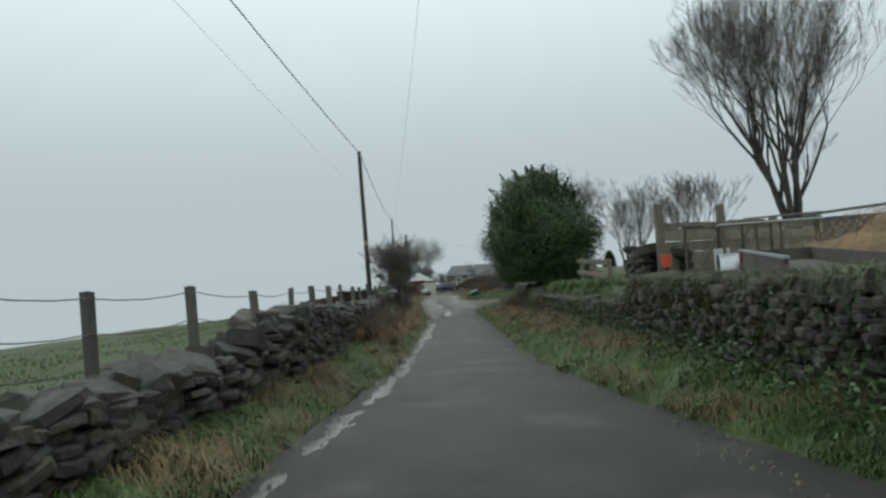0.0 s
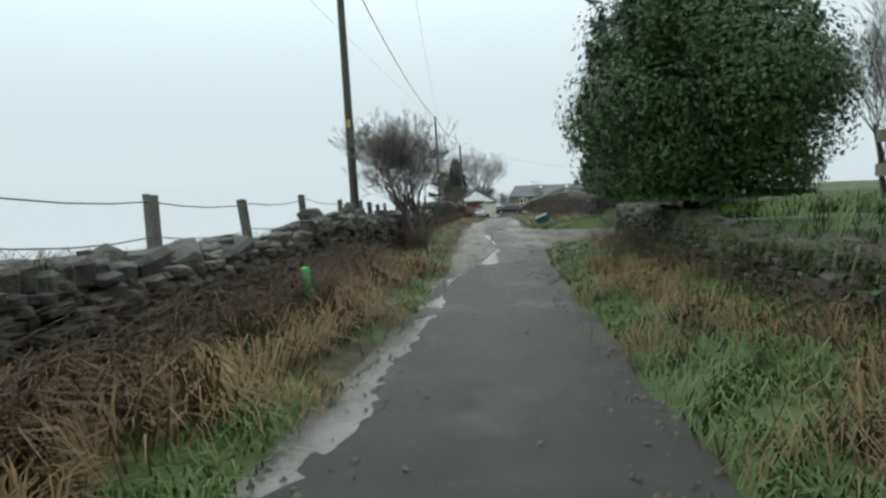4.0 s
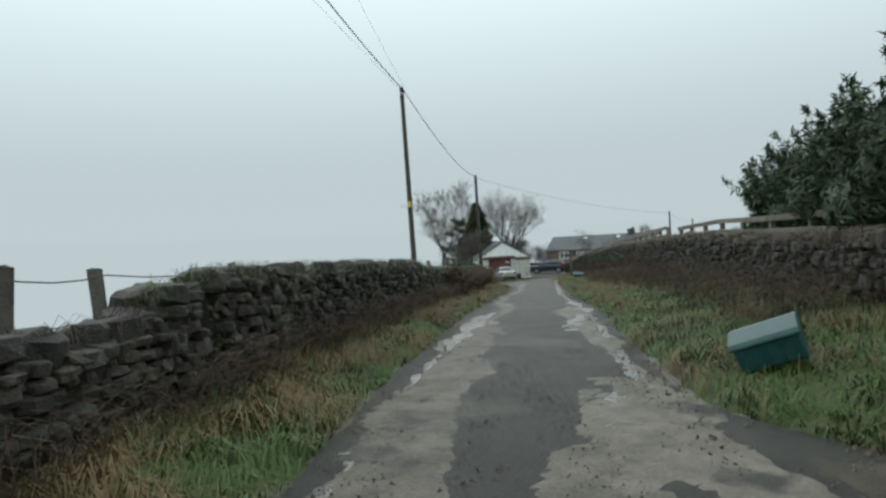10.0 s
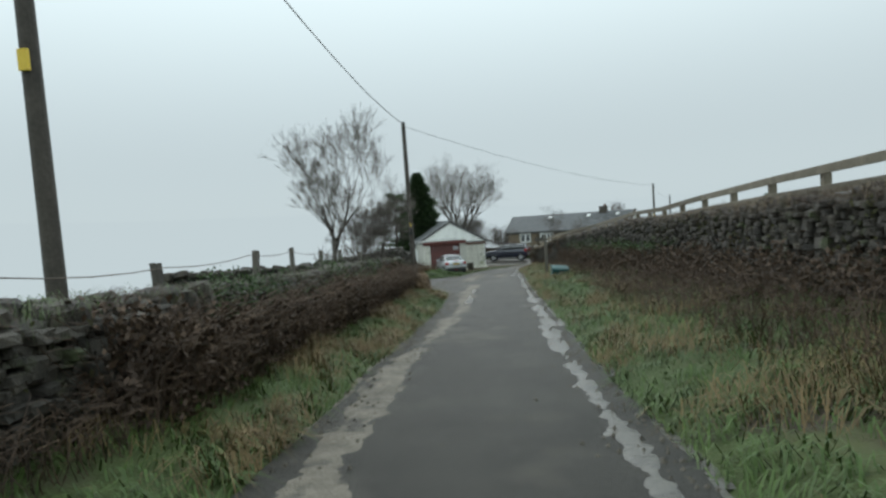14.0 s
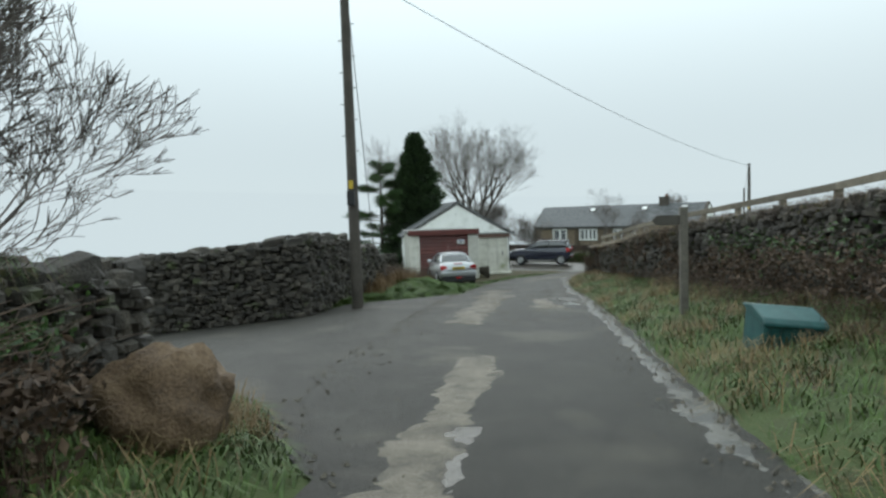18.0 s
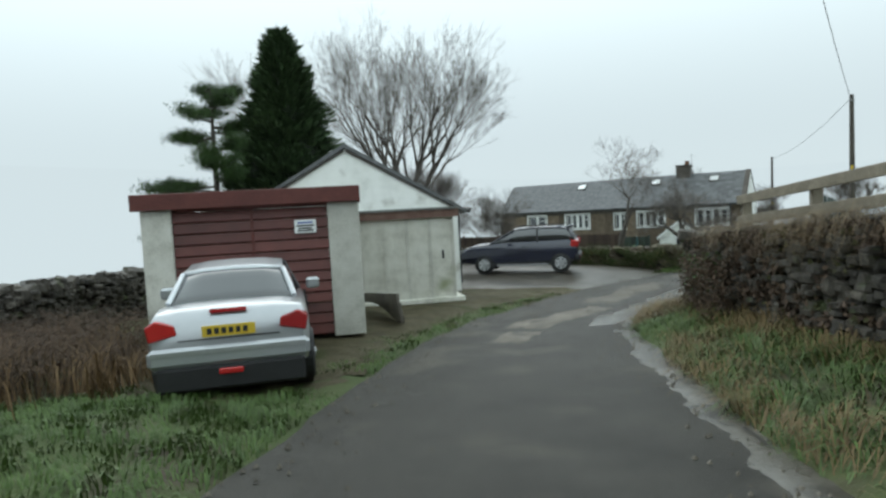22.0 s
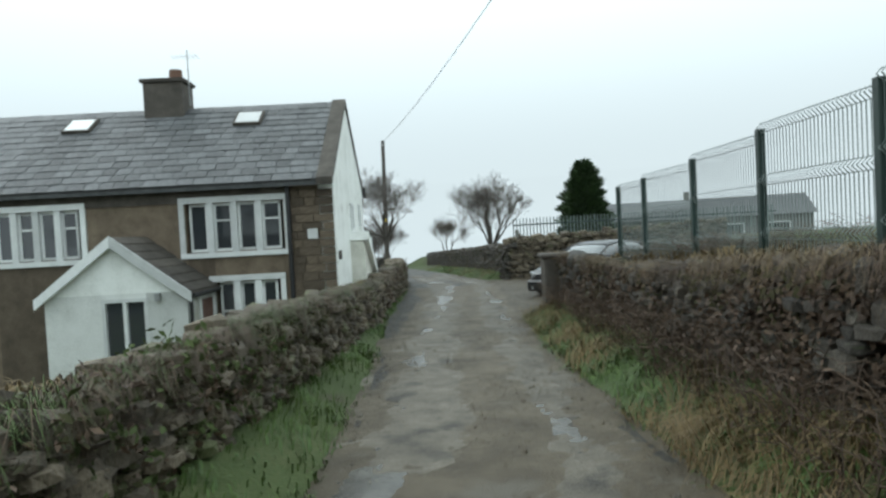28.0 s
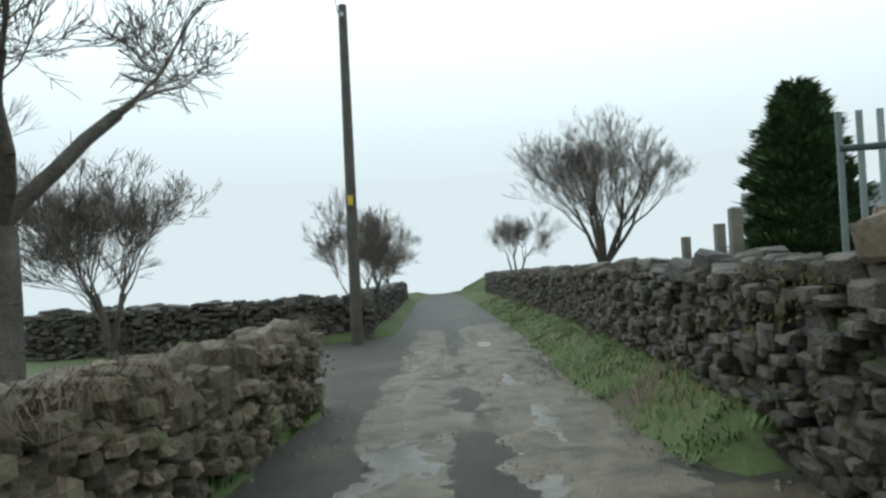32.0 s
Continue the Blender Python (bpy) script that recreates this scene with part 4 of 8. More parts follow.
patch("worn_patch", 79.5, 89.5, (79.5, -1.3, 84, -1.1, 89.5, -1.45), (79.5, -0.65, 84, -0.4, 89.5, -0.6), M["gravel"], "large pale patch worn through the tarmac", "road patch", 7, wob=0.3)
patch("worn_patch", 82.2, 84.8, (82, 0.35, 84.8, 0.3), (82, 0.95, 84.8, 0.6), M["gravel"], "small pale patch worn through the tarmac", "road patch", 8, wob=0.12)
patch("worn_patch", 96.1, 97.0, (96, -0.9, 97, -0.75), (96, -0.5, 97, -0.4), M["gravel"], "small pale patch worn through the tarmac", "road patch", 9, wob=0.08)
patch("worn_patch", 97.6, 100.7, (97, -0.95, 100.7, -0.4), (97, -0.35, 100.7, 0.25), M["gravel"], "broken pale patch on the bend", "road patch", 26, wob=0.2)
patch("worn_patch", 101.4, 107, (100, -0.75, 107, -1.1), (100, -0.2, 107, -0.2), M["gravel"], "pale gravelly patch on the bend", "road patch", 10, wob=0.3)
patch("worn_patch", 109.2, 113.6, (109, -1.3, 113.6, -0.6), (109, 0.9, 113.6, 0.8), M["gravel"], "pale gravelly patch across the lane", "road patch", 11, wob=0.3)
patch("muddy_surface", 31.0, 39.5, (31, 1.6, 39.5, 1.6), (31, 9, 39.5, 9), M["mud"], "brown mud and grit across the side turning", "road patch", 61, wob=0.25, h=0.008)
patch("muddy_surface", 118, 139, (118, -0.7, 121, -1.0, 139, -1.4), (118, 0.7, 121, 1.2, 139, 1.2), M["mud"], "brown mud and grit over the old lane", "road patch", 62, wob=0.2, h=0.008)
patch("worn_patch", 120, 137, (120, 0.3, 130, 0.35, 137, 0.25), (120, 1.0, 130, 1.02, 137, 0.85), M["gravel"], "pale gravelly wheel track", "road patch", 12, wob=0.2, h=0.016)
patch("worn_patch", 122, 134, (122, -0.85, 134, -1.05), (122, 0.02, 134, -0.05), M["gravel"], "pale gravelly wheel track", "road patch", 13, wob=0.25, h=0.016)
patch("worn_patch", 137, 154, (137, 0.4, 139.5, 0.42, 141.9, 0.2, 146.5, -0.3, 154, -0.3), (137, 1.0, 139.5, 1.07, 141.9, 1.2, 146.5, 0.9, 154, 0.85), M["gravel"], "pale gravelly wheel track", "road patch", 14, wob=0.25, h=0.016)
patch("worn_patch", 135, 153, (135, -0.95, 138.8, -1.05, 142.4, -0.95, 145, -1.12, 151.3, -1.2, 153, -1.2), (135, -0.2, 138.8, -0.15, 142.4, -0.2, 145, -0.3, 151.3, -0.55, 153, -0.6), M["gravel"], "pale washed out wheel track", "road patch", 66, wob=0.16, h=0.016)
patch("mud_strip", 126.5, 138, (126.5, 0.0, 132.2, -0.06, 134.6, 0.0, 138, 0.05), (126.5, 0.4, 132.2, 0.5, 134.6, 0.36, 138, 0.3), M["mud"], "brown muddy strip between the wheel tracks", "road patch", 65, wob=0.16, h=0.034)
patch("yard_surface", 102.4, 112.2, (102, -14, 112.2, -14), (102, -4.2, 103.4, -3.4, 104.4, -2.1, 106, -1.88, 111, -1.54, 112.2, -1.6), M["concrete"], "wet stained concrete parking yard", "yard", 15, wob=0.1, h=0.07, rise=0.085)
patch("car_apron", 91.5, 101, (91.5, -4.6, 96, -6.5, 101, -5.5), (91.5, -2.6, 101, -2.1), M["mud_olive"], "muddy gravel apron in front of the garages", "yard", 16, wob=0.3, h=0.06)
patch("muddy_apron", 99.0, 105.2, (99, -6.5, 105.2, -5.5), (99, -2.2, 105.2, -2.0), M["mud_olive"], "brown mossy gravel beside the shed", "yard", 63, wob=0.3, h=0.075)
patch("driveway_surface", 131.4, 141.6, (131.4, 0.95, 141.6, 1.05), (131.4, 1.6, 132.4, 7.5, 141.6, 7.5), M["mud"], "brown muddy driveway mouth", "driveway", 64, wob=0.2, h=0.03)
WATER = [(3.6, 20, (3, -1.68, 10, -1.45, 20, -1.15), (3, -1.58, 8, -1.36, 12, -1.26, 20, -0.92), 0.1),
         (20.5, 26.5, (20.5, -1.05, 24, -1.1, 26.5, -0.75), (20.5, -0.95, 24, -1.0, 26.5, -0.62), 0.1),
         (26, 37.5, (26, -0.6, 28.5, -0.42, 30.9, -0.2, 31.8, -0.3, 34.9, -0.47, 37.5, -0.62), (26, -0.42, 28.5, -0.24, 30.9, -0.03, 31.8, -0.12, 34.9, -0.3, 37.5, -0.46), 0.06),
         (30.5, 41.6, beside(STREAM_A, -0.09), beside(STREAM_A, 0.06), 0.06),
         (30.5, 38.8, beside(STREAM_B, -0.07), beside(STREAM_B, 0.05), 0.06),
         (33, 50, (33, -1.3, 40, -1.28, 44, -1.38, 47, -1.5, 48.8, -1.45, 50, -1.1), (33, -1.2, 40, -1.16, 44, -1.22, 47, -0.95, 48.8, -1.08, 50, -1.0), 0.12),
         (41.5, 62, (41, 1.0, 47, 0.95, 52, 0.85, 62, 1.08), (41, 1.15, 52, 1.08, 62, 1.22), 0.06),
         (46.2, 50.4, (46.2, 0.6, 47.3, 0.5, 50.4, 0.6), (46.2, 0.95, 50.4, 0.95), 0.18),
         (62, 99, (62, 1.2, 75, 1.42, 86, 1.55, 93, 1.15, 99, 0.75), (62, 1.36, 75, 1.6, 86, 1.75, 93, 1.38, 99, 1.0), 0.07),
         (83, 85.2, (83, 1.1, 85, 1.05), (83, 1.4, 85, 1.3), 0.15),
         (98, 108, (98, 0.45, 103, 0.35, 108, 0.55), (98, 0.95, 103, 1.0, 108, 1.05), 0.2),
         (107, 128, (107, 0.55, 113, 0.65, 120, 0.5, 128, 0.55), (107, 1.0, 113, 1.1, 120, 0.95, 128, 0.75), 0.14),
         (112.5, 121, (112, -0.95, 121, -0.72), (112, -0.8, 121, -0.6), 0.06),
         (128, 139, (128, -0.75, 134, -0.65, 139, -0.55), (128, -0.55, 134, -0.25, 139, -0.1), 0.2),
         (136.5, 150, (136, -0.75, 139.5, -0.82, 141.8, -0.8, 146.9, -1.2, 150, -1.1), (136, -0.5, 139.5, -0.25, 142.4, -0.4, 146.6, -0.75, 150, -0.75), 0.25),
         (129, 137, (129, 0.6, 137, 0.45), (129, 0.95, 137, 0.85), 0.15),
         (137.5, 150, (137.5, 0.6, 142, 0.45, 147, 0.0, 150, 0.0), (137.5, 0.8, 142, 0.85, 147, 0.4, 150, 0.4), 0.3),
         (133, 141, (133, -0.75, 141, -0.8), (133, -0.4, 141, -0.35), 0.3),
         (121, 131, (121, -0.75, 131, -0.75), (121, -0.5, 131, -0.5), 0.3),
         (68, 73, (68, -0.6, 73, -0.55), (68, -0.4, 73, -0.3), 0.1)]
for k, (a, b, o0, o1, wob) in enumerate(WATER):
    patch("puddle", a, b, o0, o1, M["water"], "shallow run of brown rainwater on the tarmac", "puddle", 40 + 3 * k, h=0.022, wob=wob)


dc = thing("drain_cover", put(35.9, 2.35, 0.012), "small dark iron drain cover in the side turning", "drain cover")
part("frame", boxm(-0.22, 0.22, -0.13, 0.13, -0.03, 0.006, bevel=0.004), M["sooty"], dc)
for k in range(5):
    part("bar", boxm(-0.19 + 0.08 * k, -0.14 + 0.08 * k, -0.1, 0.1, 0.0061, 0.012), M["black"], dc)

# ---- garages, shed and white outbuilding by the bend ----
def gz_at(s, o):
    return float(ground_h(np.array([s]), np.array([o]))[0])


G0 = Matrix.Translation((-1.4, 97.0, -4.98)) @ pose(0, 0, 0, 0, 0, 13.9)
G1 = G0 @ Matrix.Translation((-0.12, -0.25, 0.14))
garage = thing("garage", G1, "maroon boarded garage with cream pebbledash piers", "garage")
part("back_wall", boxm(-3.1, 0, 4.3, 4.4, 0, 2.1), M["pebble"], garage)
part("side_wall", boxm(-0.1, 0, 0.25, 4.35, 0, 2.08), M["pebble"], garage)
part("side_wall", boxm(-3.1, -3.0, 0.25, 4.35, 0, 2.08), M["pebble"], garage)
for x0, x1 in ((-3.12, -2.7), (-0.46, 0.02)):
    part("pier", boxm(x0, x1, -0.05, 0.25, 0, 2.08, bevel=0.015), M["pebble"], garage, "rough cream pebbledash pier")
for k in range(12):
    z = 0.04 + k * 0.165
    for x0, x1 in ((-2.7, -1.59), (-1.57, -0.46)):
        bm = bmesh.new()
        prism(bm, [(0.02, z), (0.0, z + 0.02), (0.03, z + 0.158), (0.06, z + 0.158), (0.06, z)], "x", x0, x1)
        part("door_board", bm, M["maroon"], garage)
part("door_frame", boxm(-1.6, -1.56, -0.005, 0.05, 0.02, 2.05), M["maroon"], garage)
part("lintel_board", boxm(-2.7, -0.46, 0.004, 0.06, 2.02, 2.19), M["maroon"], garage)
part("fascia", boxm(-3.22, 0.04, -0.16, -0.1, 2.06, 2.3, bevel=0.01), M["maroon"], garage, "maroon fascia board")
part("side_fascia", boxm(0.0, 0.04, -0.1, 4.3, 2.04, 2.2), M["brown_paint"], garage, "chipped brown side fascia")
part("roof", boxm(-3.22, 0.03, -0.14, 4.3, 2.2, 2.27), M["felt"], garage, "flat grey roof")
part("corner_strip", boxm(0.004, 0.03, 1.5, 1.62, 0, 2.05), M["brown_paint"], garage)
notice = thing("notice", G1 @ Matrix.Translation((-0.8, -0.02, 1.72)), "small white printed notice on the garage door", "sign")
part("board", boxm(-0.16, 0.16, -0.015, 0.008, -0.1, 0.1, bevel=0.004), M["white_paint"], notice)
for k, (w, z) in enumerate(((0.11, 0.055), (0.13, 0.01), (0.1, -0.03), (0.12, -0.065))):
    part("print_line", boxm(-w, w, -0.019, -0.0155, z - 0.012, z + 0.012), M["blue" if k == 0 else "black"], notice)
timber = thing("timber_stack", G0 @ pose(0.3, 1.6, 0, 0, 0, 8), "old planks leaning along the garage side", "timber")
for k in range(4):
    part("plank", boxm(0.02 + 0.07 * k, 0.07 + 0.07 * k, -1.2 + 0.2 * k, 1.6 - 0.15 * k, 0.02 + 0.1 * (3 - k), 0.2 + 0.1 * (3 - k)), M["wood"], timber, m=pose(0, 0, 0, 4 * k - 6, 0, 0))

shed = thing("shed", G0 @ Matrix.Translation((0.0, 4.05, -0.06)), "low cream pebbledash shed with a flat brown-edged roof", "shed")
part("front_wall", boxm(0.05, 2.28, 0, 0.1, 0, 1.92), M["pebble"], shed)
for k in range(5):
    x = 0.12 + k * 0.52
    part("cover_strip", boxm(x, x + 0.06, -0.02, 0.0, 0.02, 1.9), M["pebble"], shed)
part("side_wall", boxm(2.18, 2.28, 0.1, 2.1, 0, 1.92), M["pebble"], shed)
part("back_wall", boxm(0.05, 2.28, 2.1, 2.2, 0, 1.92), M["pebble"], shed)
part("corner_post", boxm(2.285, 2.32, 0.25, 0.6, 0.02, 1.9), M["brown_paint"], shed, "maroon painted side door frame")
part("fascia", boxm(0.0, 2.36, -0.1, -0.05, 1.9, 2.08), M["brown_paint"], shed, "brown fascia board")
part("side_fascia", boxm(2.34, 2.39, -0.1, 2.25, 1.9, 2.08), M["brown_paint"], shed)
part("roof", boxm(0.0, 2.42, -0.14, 2.3, 2.08, 2.13), M["felt"], shed)
part("plinth", boxm(0.0, 2.45, -0.14, 2.3, -0.05, 0.06, bevel=0.01), M["pebble"], shed, "pale concrete plinth")
part("handle", boxm(1.98, 2.02, -0.03, 0.0, 0.95, 1.15), M["black"], shed, "dark door handle")

outb = thing("outbuilding", G0 @ Matrix.Translation((0.0, 6.6, -0.08)), "white rendered outbuilding with a gabled slate roof", "building")
bm = bmesh.new()
prism(bm, [(-2.95, -0.35), (2.95, -0.35), (2.95, 2.1), (0, 3.82), (-2.95, 2.1)], "y", 0, 0.25)
part("gable_wall", bm, M["white_render"], outb, "plain white gable wall")
part("side_wall", boxm(2.72, 2.95, 0.25, 6.5, -0.35, 2.1), M["white_render"], outb)
part("side_wall", boxm(-2.95, -2.72, 0.25, 6.5, -0.35, 2.1), M["white_render"], outb)
bm = bmesh.new()
prism(bm, [(-2.95, -0.35), (2.95, -0.35), (2.95, 2.1), (0, 3.82), (-2.95, 2.1)], "y", 6.5, 6.75)
part("back_gable", bm, M["white_render"], outb)
for sgn in (-1, 1):
    bm = bmesh.new()
    pts = [(0, 3.84), (sgn * 3.2, 1.97), (sgn * 3.2, 2.07), (0, 3.96)]
    prism(bm, pts, "y", -0.06, 6.85)
    part("roof_slope", bm, M["slate"], outb, "dark slate roof slope")
    bm = bmesh.new()
    prism(bm, [(sgn * 0.02, 3.8), (sgn * 3.05, 2.03), (sgn * 3.05, 2.0), (sgn * 0.02, 3.74)], "y", -0.05, -0.005)
    part("verge_strip", bm, M["sooty"], outb)
bm = bmesh.new()
prism(bm, [(3.18, 1.98), (3.3, 1.98), (3.32, 2.1), (3.28, 2.1), (3.27, 2.03), (3.2, 2.03)], "y", -0.05, 6.8)
part("gutter", bm, M["black"], outb, "black gutter")
part("downpipe", cyl(bmesh.new(), (3.02, 0.25, 0.05), (3.02, 0.25, 2.0), 0.035, 0.035, 8), M["black"], outb)
for y in (6.95, 8.1):
    part("porch_column", boxm(2.7, 2.86, y, y + 0.16, 0, 2.15), M["white_paint"], outb, "white painted porch post")
part("porch_beam", boxm(2.6, 2.95, 6.8, 8.35, 2.15, 2.3), M["white_paint"], outb)

# ---- terrace of stone cottages with a white gable to the lane ----
ZL = float(np.interp(130.0, LS, LC[:, 2]))
H0 = Matrix.Translation((17.3, 126.79, ZL)) @ pose(0, 0, 0, 0, 0, 59.88)
BASE, EF, EB, AP, AX, DEP, LEN = -2.1, 2.92, 3.05, 4.85, 2.6, 5.5, 17.0
house = thing("house", H0, "brown stone terrace with slate roof and white gable", "house")
bm = bmesh.new()
prism(bm, [(0, BASE), (DEP, BASE), (DEP, EB), (AX, AP), (0, EF)], "y", 0, 0.3)
part("gable_wall", bm, M["white_render"], house, "white painted gable end wall")
part("back_wall", boxm(DEP - 0.3, DEP, 0.3, LEN, BASE, EB), M["sandstone"], house)
bm = bmesh.new()
prism(bm, [(0.02, BASE), (DEP - 0.02, BASE), (DEP - 0.02, EB), (AX, AP), (0.02, EF)], "y", LEN, LEN + 0.3)
part("far_gable", bm, M["sooty"], house)
# front wall with real openings: (y0, y1, z0, z1)
OPEN = [(1.02, 2.94, 1.6, 2.55), (1.16, 2.42, -0.6, 0.98), (5.0, 6.7, 1.6, 2.55), (7.6, 8.3, 1.5, 2.5), (10.2, 11.9, 1.6, 2.55), (13.5, 14.9, 1.6, 2.55), (9.0, 10.2, -0.6, 0.9), (12.5, 14.2, -0.6, 0.9)]
ys_ = sorted({0.3, LEN, *[v for o in OPEN for v in o[:2]]})
for a, b in zip(ys_, ys_[1:]):
    zs_ = [BASE]
    for o in sorted(OPEN, key=lambda q: q[2]):
        if o[0] <= a and b <= o[1]:
            zs_ += [o[2], o[3]]
    zs_.append(EF)
    for z0, z1 in zip(zs_[0::2], zs_[1::2]):
        if z1 - z0 > 0.02:
            part("wall_panel", boxm(0.0, 0.3, a, b, z0, z1), M["sandstone"], house)
# near-black panel: the darkness of the unlit rooms put into colour
part("dark_room", boxm(0.9, 1.0, 0.4, LEN - 0.1, BASE, EF - 0.1), M["dark"], house)


def window(y0, y1, z0, z1, lights, parent, dark_last=True):
    w = part("window", boxm(-0.05, 0.02, y0 - 0.12, y1 + 0.12, z0 - 0.12, z0 - 0.02), M["white_paint"], parent, "white framed casement window")
    part("lintel", boxm(-0.045, 0.02, y0 - 0.12, y1 + 0.12, z1 + 0.015, z1 + 0.13), M["white_paint"], w)
    for y in (y0 - 0.12, y1 + 0.02):
        part("jamb", boxm(-0.04, 0.02, y, y + 0.1, z0 - 0.02, z1 + 0.015), M["white_paint"], w)
    step = (y1 - y0) / lights
    for k in range(lights):
        a, b = y0 + k * step, y0 + (k + 1) * step
        if k:
            part("mullion", boxm(-0.035, 0.1, a - 0.06, a + 0.06, z0 - 0.02, z1 + 0.015), M["white_paint"], w)
        a, b = a + 0.06, b - 0.06
        for p0, p1, q0, q1 in ((a, b, z0, z0 + 0.05), (a, b, z1 - 0.05, z1), (a, a + 0.045, z0, z1), (b - 0.045, b, z0, z1)):
            part("sash_bar", boxm(0.04, 0.09, p0, p1, q0, q1), M["white_paint"], w)
        if k in (0, 2):
            zt = z0 + (z1 - z0) * 0.62
            part("sash_bar", boxm(0.04, 0.09, a, b, zt, zt + 0.04), M["white_paint"], w)
        part("pane", boxm(0.06, 0.068, a, b, z0, z1), M["glass"], w)
        if k != 0 or lights == 1:
            part("curtain", boxm(0.2, 0.21, a, b - (0.15 if k % 2 else 0.0), z0, z1), M["curtain"], w)
    return w


for o in OPEN:
    window(*o, 4 if o[1] - o[0] > 1.6 else 3 if o[1] < 2.5 else 2, house)
# coursed blocks beside the corner
blk = [mesh_of(boxm(-0.02, 0.02, -0.5, 0.5, -0.5, 0.5, bevel=0.012), "block", M["sandstone"])]
rr = random.Random(5)
for row in range(30):
    z = BASE + 0.3 + row * 0.165
    if z > EF - 0.1:
        break
    y = 0.02
    while y < 0.82:
        w = min(rr.uniform(0.2, 0.45), 0.86 - y)
        part("block", blk[0], None, house, m=Matrix.LocRotScale((-0.008 - rr.uniform(0, 0.01), y + w / 2, z), None, (1, w - 0.014, 0.15)))
        y += w
part("downpipe", cyl(bmesh.new(), (-0.08, 0.9, BASE + 0.1), (-0.08, 0.9, EF - 0.1), 0.045, 0.045, 8), M["black"], house, "dark cast iron downpipe")
part("gutter", cyl(bmesh.new(), (-0.16, 0.0, EF - 0.04), (-0.16, LEN, EF - 0.04), 0.06, 0.06, 8), M["black"], house, "dark gutter")
# darker band along the wall head below the eaves
part("soot_band", boxm(-0.03, 0.0, 0.9, LEN, EF - 0.34, EF - 0.02), M["sooty"], house)
for name_, pts in (("roof_front", [(-0.22, EF - 0.12), (AX, AP + 0.02), (AX, AP + 0.1), (-0.22, EF - 0.03)]), ("roof_back", [(DEP + 0.2, EB - 0.12), (AX, AP + 0.02), (AX, AP + 0.1), (DEP + 0.2, EB - 0.03)])):
    bm = bmesh.new()
    prism(bm, pts, "y", 0.0, LEN + 0.3)
    rf = part(name_, bm, M["slate"], house, "grey stone-slate roof slope")
    if name_ == "roof_front":
        sl = [mesh_of(boxm(-0.5, 0.5, -0.5, 0.5, -0.009, 0.009, bevel=0.003), "slate", M["slate"])]
        d = Vector((AX + 0.22, 0, AP - EF + 0.13))
        n_rows = 13
        rest_v, rest_f = [], []
        ang = math.atan2(d.z, d.x)
        for row in range(n_rows):
            u = (row + 0.5) / n_rows
            c = Vector((-0.22, 0, EF - 0.02)) + d * u
            dep = d.length / n_rows * 1.25
            y = -0.02 + (0.16 if row % 2 else 0)
            while y < LEN:
                w = rr.uniform(0.26, 0.42)
                m = Matrix.LocRotScale((c.x - 0.01, y + w / 2, c.z + 0.02 + rr.uniform(0, 0.008)), Euler((0, -ang + 0.05 + rr.uniform(-0.02, 0.02), 0)), (dep, w - 0.012, 1))
                if y < 6.5:
                    part("slate", sl[0], None, rf, m=m)
                else:
                    A = np.array(m)
                    v = np.array([vv.co[:] for vv in sl[0].vertices]) @ A[:3, :3].T + A[:3, 3]
                    b0 = len(rest_v)
                    rest_v += v.tolist()
                    rest_f += [tuple(i + b0 for i in p.vertices) for p in sl[0].polygons]
                y += w
        me = bpy.data.meshes.new("far_slate_roof")
        me.from_pydata(rest_v, [], rest_f)
        me.materials.append(M["slate"])
        part("far_slate_roof", me, None, rf)["kind"] = "stuff"
part("coping", prism(bmesh.new(), [(-0.3, EF - 0.12), (AX, AP + 0.08), (AX, AP + 0.2), (-0.3, EF + 0.02)], "y", -0.03, 0.28), M["sooty"], house, "sooty stone gable coping")
part("coping", prism(bmesh.new(), [(DEP + 0.24, EB - 0.1), (AX, AP + 0.08), (AX, AP + 0.2), (DEP + 0.24, EB + 0.0)], "y", -0.03, 0.28), M["sooty"], house)
ch = part("chimney", boxm(AX - 0.35, AX + 0.35, 3.7, 4.6, AP - 0.3, AP + 0.72, bevel=0.015), M["sooty"], house, "broad sooty stone chimney stack")
part("cap", boxm(AX - 0.4, AX + 0.4, 3.65, 4.65, AP + 0.72, AP + 0.8), M["sooty"], ch)
part("pot", cyl(bmesh.new(), (AX, 3.95, AP + 0.8), (AX, 3.95, AP + 1.06), 0.16, 0.15, 10), M["brick"], ch, "clay chimney pot")
an = part("aerial", cyl(bmesh.new(), (AX - 0.1, 3.62, AP + 0.2), (AX - 0.1, 3.62, AP + 1.5), 0.015, 0.015, 6), M["metal"], house, "thin television aerial")
for k in range(6):
    part("rod", cyl(bmesh.new(), (AX - 0.3 + 0.02 * k, 3.4 + 0.11 * k, AP + 1.35), (AX + 0.1 - 0.02 * k, 3.4 + 0.11 * k, AP + 1.35), 0.006, 0.006, 5), M["metal"], an)
for y0 in (1.8, 5.6, 11.0):
    c = Vector((-0.22, 0, EF)) + Vector((AX + 0.22, 0, AP - EF + 0.13)) * 0.78
    rl = part("rooflight", boxm(-0.3, 0.3, 0, 0.62, 0.0, 0.07), M["sooty"], house, "small rooflight", Matrix.Translation((c.x, y0, c.z + 0.02)) @ pose(0, 0, 0, 0, -math.degrees(math.atan2(AP - EF + 0.13, AX + 0.22)), 0))
    part("pane", boxm(-0.25, 0.25, 0.05, 0.57, 0.071, 0.078), M["white_paint"], rl)
